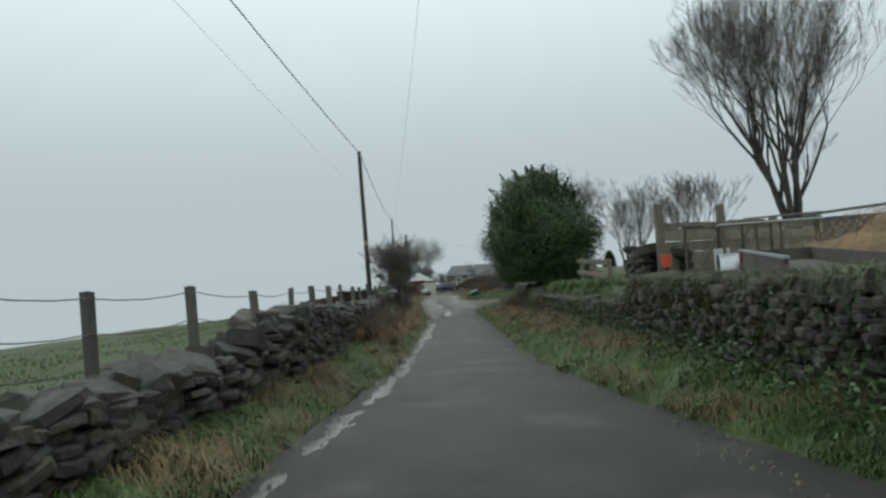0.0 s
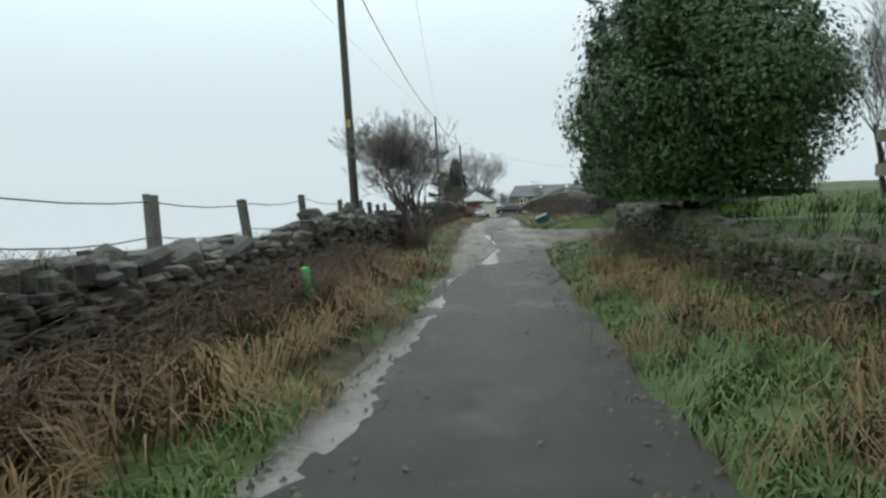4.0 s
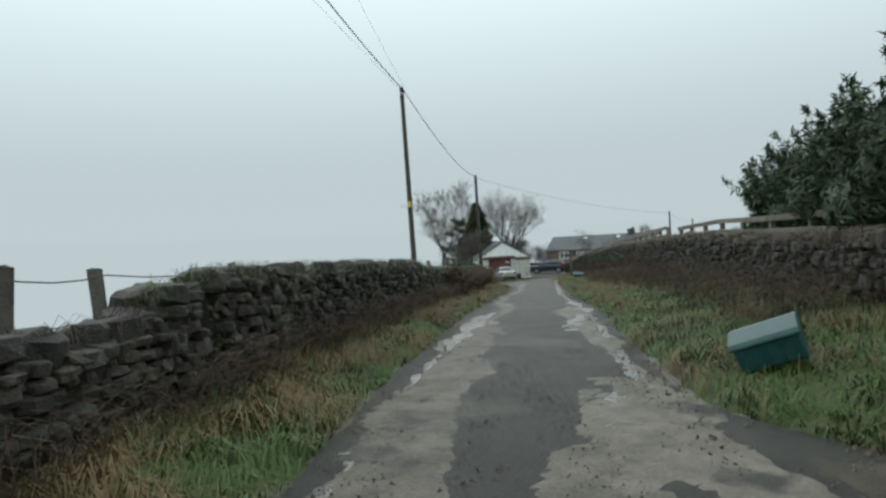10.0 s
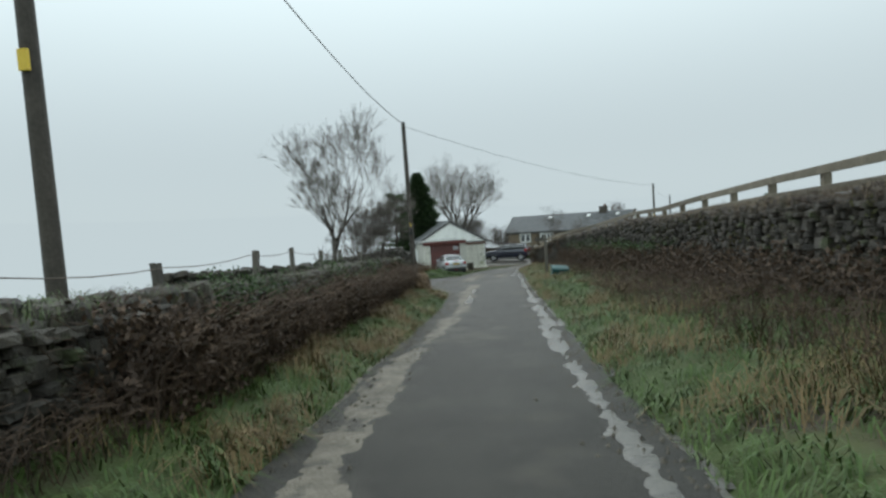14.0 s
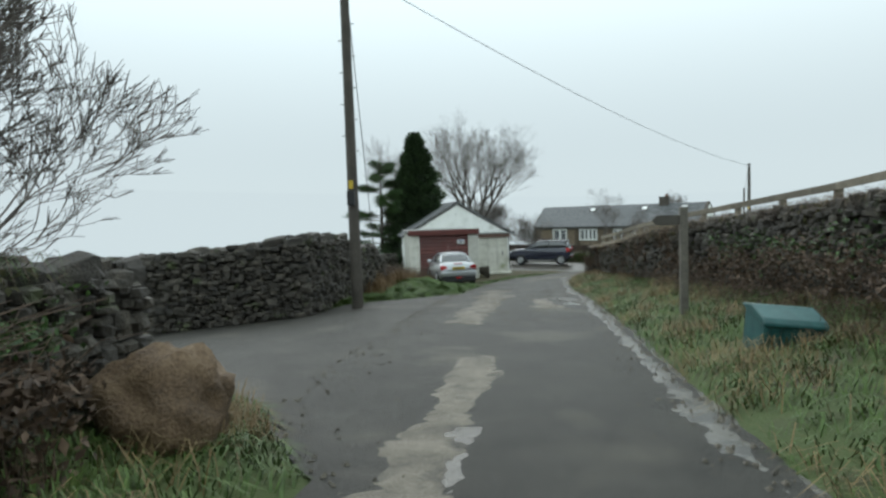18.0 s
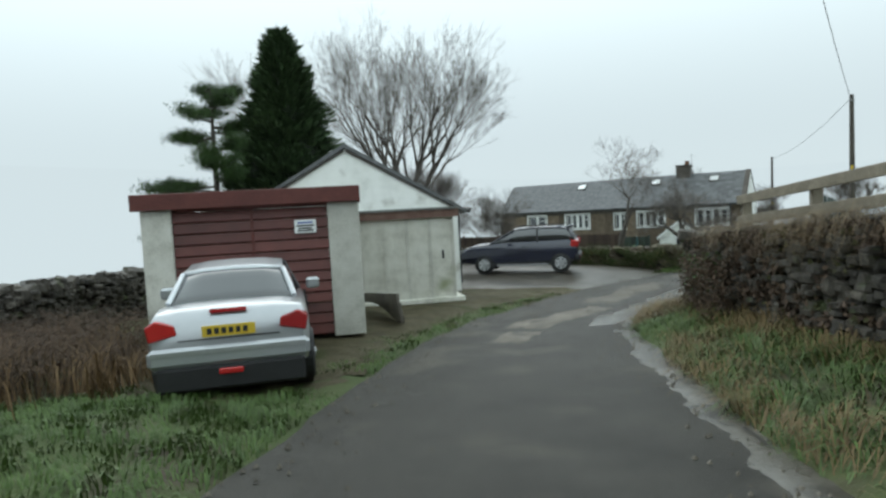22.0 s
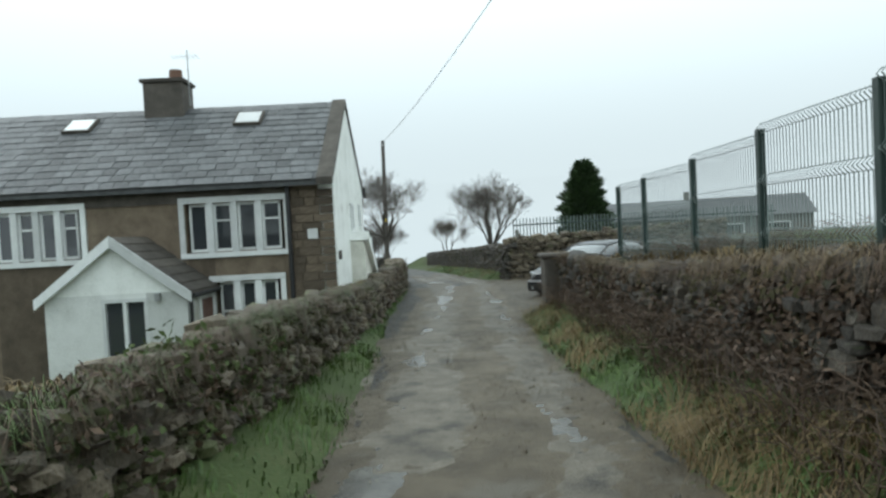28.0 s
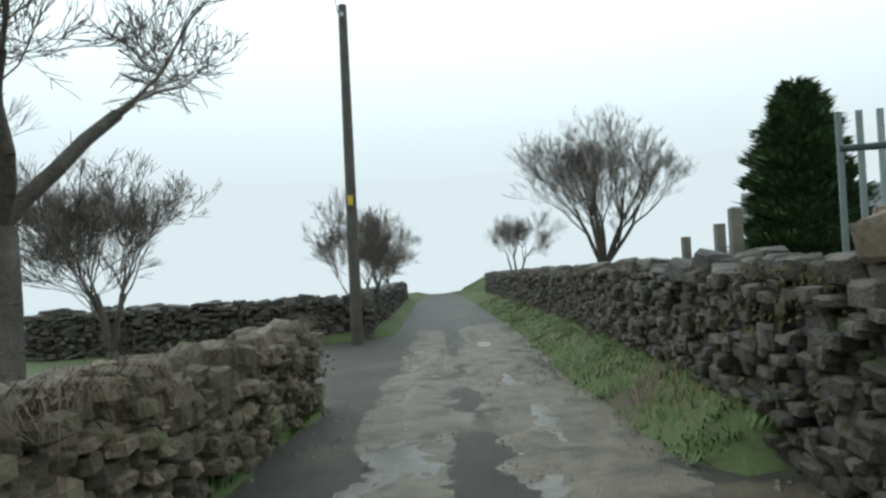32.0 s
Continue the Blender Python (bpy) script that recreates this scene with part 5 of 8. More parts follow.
# gable windows and buttress
for x0, x1, z0, z1 in ((2.5, 3.0, 1.88, 2.55), (4.25, 4.65, 1.98, 2.6)):
    w = part("gable_window", boxm(x0 - 0.03, x1 + 0.03, -0.02, 0.0, z0 - 0.05, z0), M["white_render"], house, "narrow two-light window")
    part("pane", boxm(x0, x1, -0.008, -0.002, z0, z1), M["glass"], w)
    for a in (x0, (x0 + x1) / 2 - 0.025, x1 - 0.05):
        part("frame_bar", boxm(a, a + 0.05, -0.03, -0.009, z0, z1), M["white_paint"], w)
    for b in (z0, z1 - 0.05):
        part("frame_bar", boxm(x0, x1, -0.034, -0.01, b, b + 0.05), M["white_paint"], w)
bm = bmesh.new()
prism(bm, [(2.25, BASE), (5.3, BASE), (5.55, 0.1), (5.3, 0.25), (2.35, 1.69), (2.25, 1.65)], "y", -0.32, 0.0)
part("buttress", bm, M["pebble"], house, "sloping cream-washed stone buttress")
bm = bmesh.new()
prism(bm, [(2.2, 1.66), (5.4, 0.17), (5.52, 0.3), (2.25, 1.86)], "y", -0.44, 0.0)
part("buttress_coping", bm, M["white_render"], house, "worn sloping coping")
part("meter_box", boxm(0.2, 0.36, -0.05, 0.0, 1.3, 1.48), M["sooty"], house, "small dark vent box")
part("alarm_box", boxm(-0.06, 0.0, 0.35, 0.55, 1.75, 1.95), M["white_paint"], house, "small pale alarm box")
# short bracket with a small black block hanging on it
br = part("lamp_bracket", cyl(bmesh.new(), (5.5, -0.05, 3.0), (5.85, -0.05, 3.0), 0.02, 0.02, 6), M["black"], house, "dark wall bracket")
part("lantern", boxm(5.72, 5.78, -0.08, -0.02, 2.85, 3.15), M["black"], br)
# white gabled porch beside the door
PX, PY0, PY1, PYC, PE, PA = -1.3, 2.5, 5.0, 3.75, 0.95, 1.86
porch = part("porch", boxm(PX, 0.0, PY0, PY1, BASE, BASE + 0.1), M["white_render"], house, "white rendered porch with gabled slate roof")
for y0_, y1_, z0_, z1_ in ((PY0, 3.22, BASE + 0.1, PE), (3.98, PY1, BASE + 0.1, PE), (3.22, 3.98, BASE + 0.1, -0.5), (3.22, 3.98, 0.84, PE)):
    part("porch_wall", boxm(PX, PX + 0.12, y0_, y1_, z0_, z1_), M["white_render"], porch)
part("porch_gable", prism(bmesh.new(), [(PY0, PE), (PY1, PE), (PYC, PA)], "x", PX, PX + 0.12), M["white_render"], porch)
for y0_ in (PY0, PY1 - 0.12):
    part("porch_side", boxm(PX + 0.12, -0.002, y0_, y0_ + 0.12, BASE + 0.1, PE), M["white_render"], porch)
for sy_ in (-1, 1):
    ye_ = PYC + sy_ * 1.36
    part("porch_roof", prism(bmesh.new(), [(ye_, PE - 0.1), (PYC, PA + 0.03), (PYC, PA + 0.1), (ye_, PE - 0.03)], "x", PX - 0.08, -0.002), M["sooty"], porch, "small dark slate roof slope")
    for row in range(7):
        u0, u1 = row / 7, (row + 1.25) / 7
        y0_, y1_ = ye_ + (PYC - ye_) * u0, ye_ + (PYC - ye_) * min(u1, 1)
        z0_, z1_ = PE - 0.03 + (PA - PE + 0.13) * u0, PE - 0.03 + (PA - PE + 0.13) * min(u1, 1)
        part("slate_course", prism(bmesh.new(), [(y0_, z0_ + 0.012), (y1_, z1_ + 0.002), (y1_, z1_ + 0.008), (y0_, z0_ + 0.035)], "x", PX - 0.08, -0.002), M["sooty"], porch)
    part("bargeboard", prism(bmesh.new(), [(ye_, PE - 0.2), (PYC, PA - 0.08), (PYC, PA + 0.12), (ye_, PE - 0.02)], "x", PX - 0.13, PX - 0.08), M["white_paint"], porch, "white bargeboard")
part("porch_gutter", cyl(bmesh.new(), (PX - 0.05, PYC - 1.38, PE - 0.09), (0.0, PYC - 1.38, PE - 0.09), 0.045, 0.045, 8), M["black"], porch)
part("porch_pipe", cyl(bmesh.new(), (PX + 0.04, PY0 - 0.05, BASE), (PX + 0.04, PY0 - 0.05, PE - 0.1), 0.035, 0.035, 8), M["black"], porch)
part("porch_pane", boxm(PX + 0.05, PX + 0.06, 3.22, 3.98, -0.5, 0.84), M["glass"], porch)
part("porch_blind", boxm(PX + 0.22, PX + 0.24, 3.22, 3.98, -0.5, 0.84), M["curtain"], porch)
for y_ in (3.2, 3.57, 3.94):
    part("porch_sash", boxm(PX - 0.02, PX + 0.045, y_, y_ + 0.06, -0.5, 0.84), M["white_paint"], porch)
for z_ in (-0.53, 0.8):
    part("porch_sash", boxm(PX - 0.025, PX + 0.045, 3.19, 4.01, z_, z_ + 0.06), M["white_paint"], porch)
part("door", boxm(-0.72, -0.12, PY0 - 0.03, PY0 - 0.002, BASE + 0.1, 0.72), M["brown_paint"], porch, "brown panelled door")
for x_ in (-0.79, -0.12):
    part("door_frame", boxm(x_, x_ + 0.07, PY0 - 0.04, PY0 - 0.002, BASE + 0.1, 0.8), M["white_paint"], porch)
part("porch_light", boxm(PX - 0.08, PX - 0.001, 2.95, 3.05, 0.8, 0.94, bevel=0.01), M["metal"], porch, "small grey security lamp")

# ---- brick hut past the cottage ----
hut = thing("brick_hut", put(137.3, -2.97, -1.05, 30), "small brick outhouse with white bargeboard", "outbuilding")
bm = bmesh.new()
prism(bm, [(-2.4, 0), (0, 0), (0, 2.7), (-2.2, 3.75), (-2.4, 3.7)], "y", -0.1, 0.1)
hw = part("gable_wall", bm, M["brick"], hut)
bk = mesh_of(boxm(-0.11, 0.11, -0.012, 0.012, -0.034, 0.034, bevel=0.004), "brick", M["brick"])
for row in range(22):
    for k in range(7):
        x, z = -0.14 - k * 0.235 - (0.117 if row % 2 else 0), 1.15 + row * 0.076
        if x > -1.75 and z < 2.75:
            part("brick", bk, None, hw, m=pose(x, -0.106, z))
part("side_wall", boxm(-0.2, 0.0, 0.1, 1.1, 0, 2.65), M["brick"], hut)
bm = bmesh.new()
prism(bm, [(0.16, 2.58), (-2.2, 3.72), (-2.2, 3.92), (0.16, 2.79)], "y", -0.25, 1.2)
part("roof_slope", bm, M["slate"], hut)
bm = bmesh.new()
prism(bm, [(0.2, 2.51), (-2.2, 3.68), (-2.2, 3.95), (0.2, 2.79)], "y", -0.3, -0.26)
part("bargeboard", bm, M["white_paint"], hut, "white painted bargeboard")
part("downpipe", cyl(bmesh.new(), (0.03, -0.14, 0.3), (0.03, -0.14, 2.5), 0.035, 0.035, 8), M["black"], hut)


# ---- roadside objects ----
def grit_bin(m, label):
    t = thing("grit_bin", m, label, "grit bin", "grit bins")
    bm = bmesh.new()
    prism(bm, [(-0.36, 0.06), (0.36, 0.06), (0.42, 0.62), (0.4, 0.66), (-0.42, 0.52)], "x", -0.55, 0.55)
    bmesh.ops.bevel(bm, geom=bm.edges[:], offset=0.025, segments=1, affect="EDGES")
    b = part("body", bm, M["teal"], t)
    for k in range(5):
        x = -0.44 + k * 0.22
        bm = bmesh.new()
        prism(bm, [(-0.38, 0.1), (-0.36, 0.1), (-0.41, 0.48), (-0.44, 0.48)], "x", x - 0.03, x + 0.03)
        part("rib", bm, M["teal"], b)
    bm = bmesh.new()
    prism(bm, [(-0.47, 0.5), (0.46, 0.66), (0.46, 0.7), (0.1, 0.74), (-0.4, 0.62), (-0.48, 0.55)], "x", -0.6, 0.6)
    bmesh.ops.bevel(bm, geom=bm.edges[:], offset=0.015, segments=1, affect="EDGES")
    part("lid", bm, M["teal"], t, "sloping moulded lid")
    for x in (-0.45, 0.45):
        part("foot", boxm(x - 0.08, x + 0.08, -0.3, 0.3, 0, 0.07), M["teal"], t)
    return t


grit_bin(put(41.4, 2.2, gz_at(41.4, 2.2) + 0.07) @ pose(0, 0, 0, 0, 0, -24) @ pose(0, 0, 0, 5, -20, 0) @ Matrix.Scale(0.5, 4), "teal plastic grit bin tilted in the grass")
grit_bin(put(75.8, 2.95, gz_at(75.8, 2.95) - 0.14, -15) @ pose(0, 0, 0, 4, 6, 20) @ Matrix.Diagonal((0.58, 0.6, 0.76, 1)), "teal plastic grit bin sunk in the verge")

sp = thing("signpost", put(78.92, 2.71, gz_at(78.9, 2.71) - 0.2), "dark wooden footpath signpost with a pointed arm", "signpost")
HS = 2.15 - gz_at(78.9, 2.71)
part("post", boxm(-0.06, 0.06, -0.06, 0.06, 0, HS, bevel=0.012), M["wood"], sp)
bm = bmesh.new()
prism(bm, [(-0.5, HS - 0.21), (-0.42, HS - 0.29), (-0.06, HS - 0.29), (-0.06, HS - 0.13), (-0.42, HS - 0.13)], "y", -0.02, 0.02)
part("arm", bm, M["wood"], sp, "pointed timber arm")

# upright stones left along the top of the field wall
for k, (s_, h_, w_) in enumerate(((22.0, 0.17, 0.2), (24.15, 0.26, 0.2), (24.75, 0.2, 0.22), (25.15, 0.16, 0.2), (25.55, 0.15, 0.24), (25.95, 0.18, 0.18), (26.6, 0.14, 0.2), (17.2, 0.15, 0.2), (19.0, 0.13, 0.24))):
    cs = thing("cope_stone", put(s_, -3.0, float(wall_left_h(s_)) - 0.06, 37 * k), "jagged upright gritstone on the wall top", "stone", "upright stones on the wall")
    bm = bmesh.new()
    bmesh.ops.create_icosphere(bm, subdivisions=2, radius=1.0)
    for v in bm.verts:
        f_ = 1 + noise.noise(v.co * 1.2 + Vector((k * 7.1, 0, 0))) * 0.45
        v.co = Vector((max(min(v.co.x * f_, 0.72), -0.72) * w_ * 1.2, max(min(v.co.y * f_, 0.6), -0.6) * w_, (max(v.co.z, -0.6) + 0.6) * h_ * f_ * 0.72 + v.co.x * h_ * 0.3 * (v.co.z > 0)))
    part("rock", bm, M["stone"], cs)

mk = thing("marker_tube", put(19.4, -2.2, gz_at(19.4, -2.2)) @ pose(0, 0, 0, 4, -5, 0), "bright green plastic marker tube in the verge grass", "marker")
part("tube", cyl(bmesh.new(), (0, 0, -0.05), (0, 0, 0.46), 0.05, 0.05, 12), M["bright_green"], mk)
part("cap", cyl(bmesh.new(), (0, 0, 0.46), (0, 0, 0.5), 0.056, 0.045, 12), M["bright_green"], mk)

bl = thing("boulder", put(72.3, -2.28, gz_at(72.3, -2.28) - 0.12), "large rounded ochre boulder guarding the wall end", "boulder")
bm = bmesh.new()
bmesh.ops.create_icosphere(bm, subdivisions=4, radius=1.0)
for v in bm.verts:
    n_ = noise.noise(v.co * 1.5) * 0.24 - abs(noise.noise(v.co * 2.6 + Vector((3, 1, 0)))) * 0.22 + noise.noise(v.co * 6) * 0.07 + noise.noise(v.co * 14) * 0.03
    v.co = v.co * (1 + n_)
    v.co.x *= 0.47
    v.co.y *= 0.43
    v.co.z = v.co.z * 0.43 + 0.34
part("rock", bm, M["boulder"], bl, smooth=True)

# ---- vehicles ----
def loft(rings, close=True):
    """Skin rings of equal length into one bmesh."""
    bm = bmesh.new()
    vs = [[bm.verts.new(p) for p in ring] for ring in rings]
    n = len(vs[0])
    for a, b in zip(vs, vs[1:]):
        for k in range(n if close else n - 1):
            bm.faces.new((a[k], a[(k + 1) % n], b[(k + 1) % n], b[k]))
    if close:
        bm.faces.new(vs[0][::-1])
        bm.faces.new(vs[-1])
    bmesh.ops.recalc_face_normals(bm, faces=bm.faces[:])
    return bm


def curve(table, y):
    return [float(np.interp(y, [r[0] for r in table], [r[k] for r in table])) for k in range(1, len(table[0]))]


def wheel(parent, x, y, r, side, spokes=6):
    w = part("wheel", cyl(bmesh.new(), (x - 0.09, y, r), (x + 0.09, y, r), r * 0.7, r * 0.7, 20), M["black"], parent)
    bm = bmesh.new()
    prof = [(-0.1, 0.66), (-0.11, 0.9), (-0.08, 1.0), (0.08, 1.0), (0.11, 0.9), (0.1, 0.66)]
    n = 28
    rings = [[(x + a, y + r * b * math.cos(2 * math.pi * k / n), r + r * b * math.sin(2 * math.pi * k / n)) for a, b in prof] for k in range(n + 1)]
    bm.free()
    bm = loft(rings, False)
    part("tyre", bm, M["rubber"], w, smooth=True)
    xo = x + side * 0.1
    bm = bmesh.new()
    ring = [[(xo + side * a, y + r * b * math.cos(2 * math.pi * k / n), r + r * b * math.sin(2 * math.pi * k / n)) for a, b in ((-0.02, 0.68), (0.012, 0.67), (0.012, 0.6), (-0.03, 0.58))] for k in range(n + 1)]
    bm.free()
    part("rim", loft(ring, False), M["alloy"], w, smooth=True)
    for k in range(spokes):
        a = 2 * math.pi * k / spokes
        bm = boxm(-0.012, 0.012, -0.045, 0.045, 0.05, r * 0.62, bevel=0.006)
        part("spoke", bm, M["alloy"], w, m=Matrix.Translation((xo, y, r)) @ pose(0, 0, 0, math.degrees(a), 0, 0))
    part("hub", cyl(bmesh.new(), (xo - 0.03, y, r), (xo + 0.03, y, r), 0.055, 0.05, 12), M["alloy"], w)
    return w


def car(name, m, label, paint, shape, glass, wheels, r, group=""):
    """A car along +y from its tail at y = 0. shape rows: y, half width, sill z, belt z. glass rows: y, half width at belt, half width at roof, belt z, roof z."""
    t = thing(name, m, label, "car", group)
    L = shape[-1][0]
    rings = []
    for y in np.linspace(shape[0][0], L, 36):
        w, z0, z1 = curve(shape, y)
        zm = z0 + (z1 - z0) * 0.5
        half = [(w * 0.82, z0), (w * 0.97, z0 + 0.08), (w, zm - 0.05), (w * 1.0, zm + 0.08), (w * 0.965, z1 - 0.09), (w * 0.9, z1 - 0.02), (w * 0.6, z1 + 0.015), (0.0, z1 + 0.025)]
        rings.append([(x, y, z) for x, z in half] + [(-x, y, z) for x, z in half[-2::-1]])
    body = part("body", loft(rings), paint, t, smooth=True)
    mod = body.modifiers.new("edges", "EDGE_SPLIT")
    mod.split_angle = radians(50)
    g0, g1 = glass[0][0], glass[-1][0]
    rings = []
    for y in np.linspace(g0, g1, 24):
        wb, wr, zb, zr = curve(glass, y)
        half = [(wb, zb - 0.03), (wb * 0.5 + wr * 0.5 + 0.015, zb * 0.45 + zr * 0.55), (wr, zr - 0.03), (wr * 0.6, zr), (0, zr + 0.01)]
        rings.append([(x, y, z) for x, z in half] + [(-x, y, z) for x, z in half[-2::-1]])
    part("glasshouse", loft(rings), M["car_glass"], t, "dark wet glass", smooth=True)
    ymid = [q for q in np.linspace(g0, g1, 40) if curve(glass, q)[3] > max(curve(glass, v)[3] for v in np.linspace(g0, g1, 40)) - 0.09]
    rings = []
    for y in ymid:
        wb, wr, zb, zr = curve(glass, y)
        half = [(wr + 0.02, zr - 0.06), (wr + 0.005, zr - 0.01), (wr * 0.6, zr + 0.02), (0, zr + 0.03)]
        rings.append([(x, y, z) for x, z in half] + [(-x, y, z) for x, z in half[-2::-1]])
    part("roof", loft(rings), paint, t, smooth=True)
    for sx in (-1, 1):
        for q in (ymid[0], ymid[-1], (ymid[0] + ymid[-1]) / 2 + 0.1):
            end = g0 if q == ymid[0] else (g1 if q == ymid[-1] else q)
            wb, wr, zb, zr = curve(glass, q)
            wb2, _, zb2, _ = curve(glass, end)
            p = Vector((sx * (wr + 0.012), q, zr - 0.03))
            e = Vector((sx * (wb2 + 0.012), end, zb2))
            part("pillar", cyl(bmesh.new(), p, e, 0.028, 0.034, 6), paint if q in (ymid[0], ymid[-1]) else M["black"], t)
        for y in wheels:
            w = curve(shape, y)[0]
            bm = bmesh.new()
            cyl(bm, (sx * (w - 0.16), y, r), (sx * (w + 0.004), y, r), r * 1.14, r * 1.14, 24)
            part("wheel_arch", bm, M["black"], t)
            wheel(t, sx * (w - 0.075), y, r, sx)
        w, zs, zb = curve(shape, L * 0.6)
        part("sill", boxm(sx * w - 0.03, sx * w + 0.012, wheels[0] + r * 1.2, wheels[1] - r * 1.2, zs - 0.02, zs + 0.08), M["black"], t)
        mir = part("mirror", boxm(sx * (w + 0.1) - 0.09, sx * (w + 0.1) + 0.09, g1 - 0.75, g1 - 0.6, zb - 0.02, zb + 0.13, bevel=0.03), paint, t)
        for yy in (L * 0.43, L * 0.64):
            part("door_seam", boxm(sx * w * 0.975 - 0.006, sx * w * 1.0 + 0.006, yy - 0.004, yy + 0.004, zs + 0.1, zb - 0.06), M["black"], t)
            part("door_handle", boxm(sx * w - 0.02, sx * w + 0.02, yy + 0.08, yy + 0.22, zb - 0.2, zb - 0.17), M["black"], t)
    return t


def lamp_part(t, name, pts, y0, y1, material, sx):
    bm = bmesh.new()
    prism(bm, [(sx * a, b) for a, b in pts], "y", y0, y1)
    bmesh.ops.bevel(bm, geom=bm.edges[:], offset=0.012, segments=1, affect="EDGES")
    return part(name, bm, material, t)


# small silver coupe, tail towards the lane
CZ = -4.74
coupe = car("silver_coupe", pose(-2.05, 93.0, CZ, 0, 0, 17) @ Matrix.Scale(0.93, 4), "small wet silver coupe parked before the garage", M["silver"],
            [(0, 0.74, 0.36, 0.86), (0.12, 0.8, 0.3, 0.98), (0.5, 0.82, 0.24, 1.0), (1.1, 0.83, 0.2, 0.95), (2.4, 0.83, 0.2, 0.92), (3.2, 0.8, 0.22, 0.82), (3.55, 0.72, 0.28, 0.7), (3.7, 0.6, 0.34, 0.58)],
            [(0.62, 0.66, 0.6, 1.0, 1.02), (1.05, 0.7, 0.55, 0.98, 1.32), (1.6, 0.72, 0.54, 0.96, 1.38), (2.1, 0.72, 0.54, 0.94, 1.34), (2.75, 0.7, 0.6, 0.9, 0.93)], (0.72, 3.08), 0.3)
part("bumper", boxm(-0.8, 0.8, -0.05, 0.16, 0.42, 0.63, bevel=0.05), M["silver"], coupe, "rounded silver rear bumper")
part("bumper_strip", boxm(-0.76, 0.76, -0.06, -0.045, 0.56, 0.6), M["alloy"], coupe)
part("valance", boxm(-0.74, 0.74, -0.03, 0.2, 0.17, 0.43, bevel=0.03), M["black"], coupe)
part("fog_lamp", boxm(-0.12, 0.12, -0.062, -0.028, 0.33, 0.39, bevel=0.01), M["red_lens"], coupe)
part("rear_plate", boxm(-0.26, 0.26, -0.03, 0.02, 0.72, 0.83), M["yellow"], coupe, "yellow rear plate with dark marks")
for k in range(6):
    part("plate_mark", boxm(-0.21 + k * 0.07, -0.165 + k * 0.07, -0.034, -0.031, 0.745, 0.805), M["black"], coupe)
part("brake_lamp", boxm(-0.18, 0.18, 0.02, 0.1, 0.955, 0.99), M["red_lens"], coupe)
part("boot_seam", boxm(-0.5, 0.5, -0.012, 0.06, 0.69, 0.7), M["black"], coupe)
for sx in (-1, 1):
    lamp_part(coupe, "tail_lamp", [(0.5, 0.76), (0.77, 0.7), (0.8, 0.86), (0.7, 0.92), (0.52, 0.86)], -0.02, 0.22, M["red_lens"], sx)

# dark blue off-roader side-on in the yard
f_, r_ = Vector((0.62, 108.22, 0)), Vector((3.1, 107.69, 0))
dv = (f_ - r_).normalized()
yaw_suv = math.degrees(math.atan2(-dv.x, dv.y))
SZ = -5.2
org = r_ - dv * 0.78 + Vector((-dv.y, dv.x, 0)) * -0.82
suv = car("blue_suv", pose(org.x, org.y, SZ, 0, 0, yaw_suv), "dark blue five-door off-roader parked across the yard", M["navy"],
          [(0.22, 0.76, 0.4, 0.97), (0.28, 0.83, 0.34, 1.03), (0.6, 0.88, 0.29, 1.06), (2.6, 0.88, 0.27, 1.03), (3.1, 0.88, 0.27, 0.99), (3.7, 0.86, 0.3, 0.92), (4.1, 0.8, 0.34, 0.82), (4.25, 0.68, 0.4, 0.7)],
          [(0.3, 0.73, 0.64, 1.03, 1.07), (0.48, 0.78, 0.63, 1.05, 1.41), (0.9, 0.8, 0.64, 1.05, 1.47), (1.8, 0.8, 0.64, 1.03, 1.49), (2.35, 0.8, 0.62, 1.02, 1.43), (3.15, 0.76, 0.68, 0.97, 1.0)], (0.78, 3.34), 0.285)
part("rear_bumper", boxm(-0.83, 0.83, 0.15, 0.36, 0.34, 0.56, bevel=0.05), M["black"], suv)
part("front_bumper", boxm(-0.76, 0.76, 4.1, 4.29, 0.3, 0.54, bevel=0.05), M["navy"], suv)
part("grille", boxm(-0.4, 0.4, 4.2, 4.27, 0.56, 0.66, bevel=0.015), M["black"], suv)
part("rear_spoiler", boxm(-0.6, 0.6, 0.36, 0.6, 1.42, 1.49, bevel=0.02), M["navy"], suv)
for sx in (-1, 1):
    lamp_part(suv, "tail_lamp", [(0.7, 0.82), (0.845, 0.8), (0.865, 1.0), (0.74, 1.03)], 0.2, 0.44, M["red_lens"], sx)
    lamp_part(suv, "headlamp", [(0.42, 0.66), (0.74, 0.67), (0.79, 0.8), (0.5, 0.77)], 3.95, 4.2, M["alloy"], sx)
    part("roof_rail", cyl(bmesh.new(), (sx * 0.58, 0.7, 1.52), (sx * 0.58, 2.2, 1.52), 0.014, 0.014, 6), M["black"], suv)
    part("reflector", boxm(sx * 0.6 - 0.09, sx * 0.6 + 0.09, 0.138, 0.151, 0.44, 0.5), M["red_lens"], suv)
    part("running_board", boxm(sx * 0.88 - 0.05, sx * 0.88 + 0.05, 1.2, 2.9, 0.23, 0.29), M["alloy"], suv)
    part("quarter_pillar", boxm(sx * 0.745 - 0.02, sx * 0.745 + 0.025, 0.72, 0.88, 1.04, 1.42, bevel=0.01), M["navy"], suv, m=pose(0, 0, 0, 0, -sx * 6, 0))

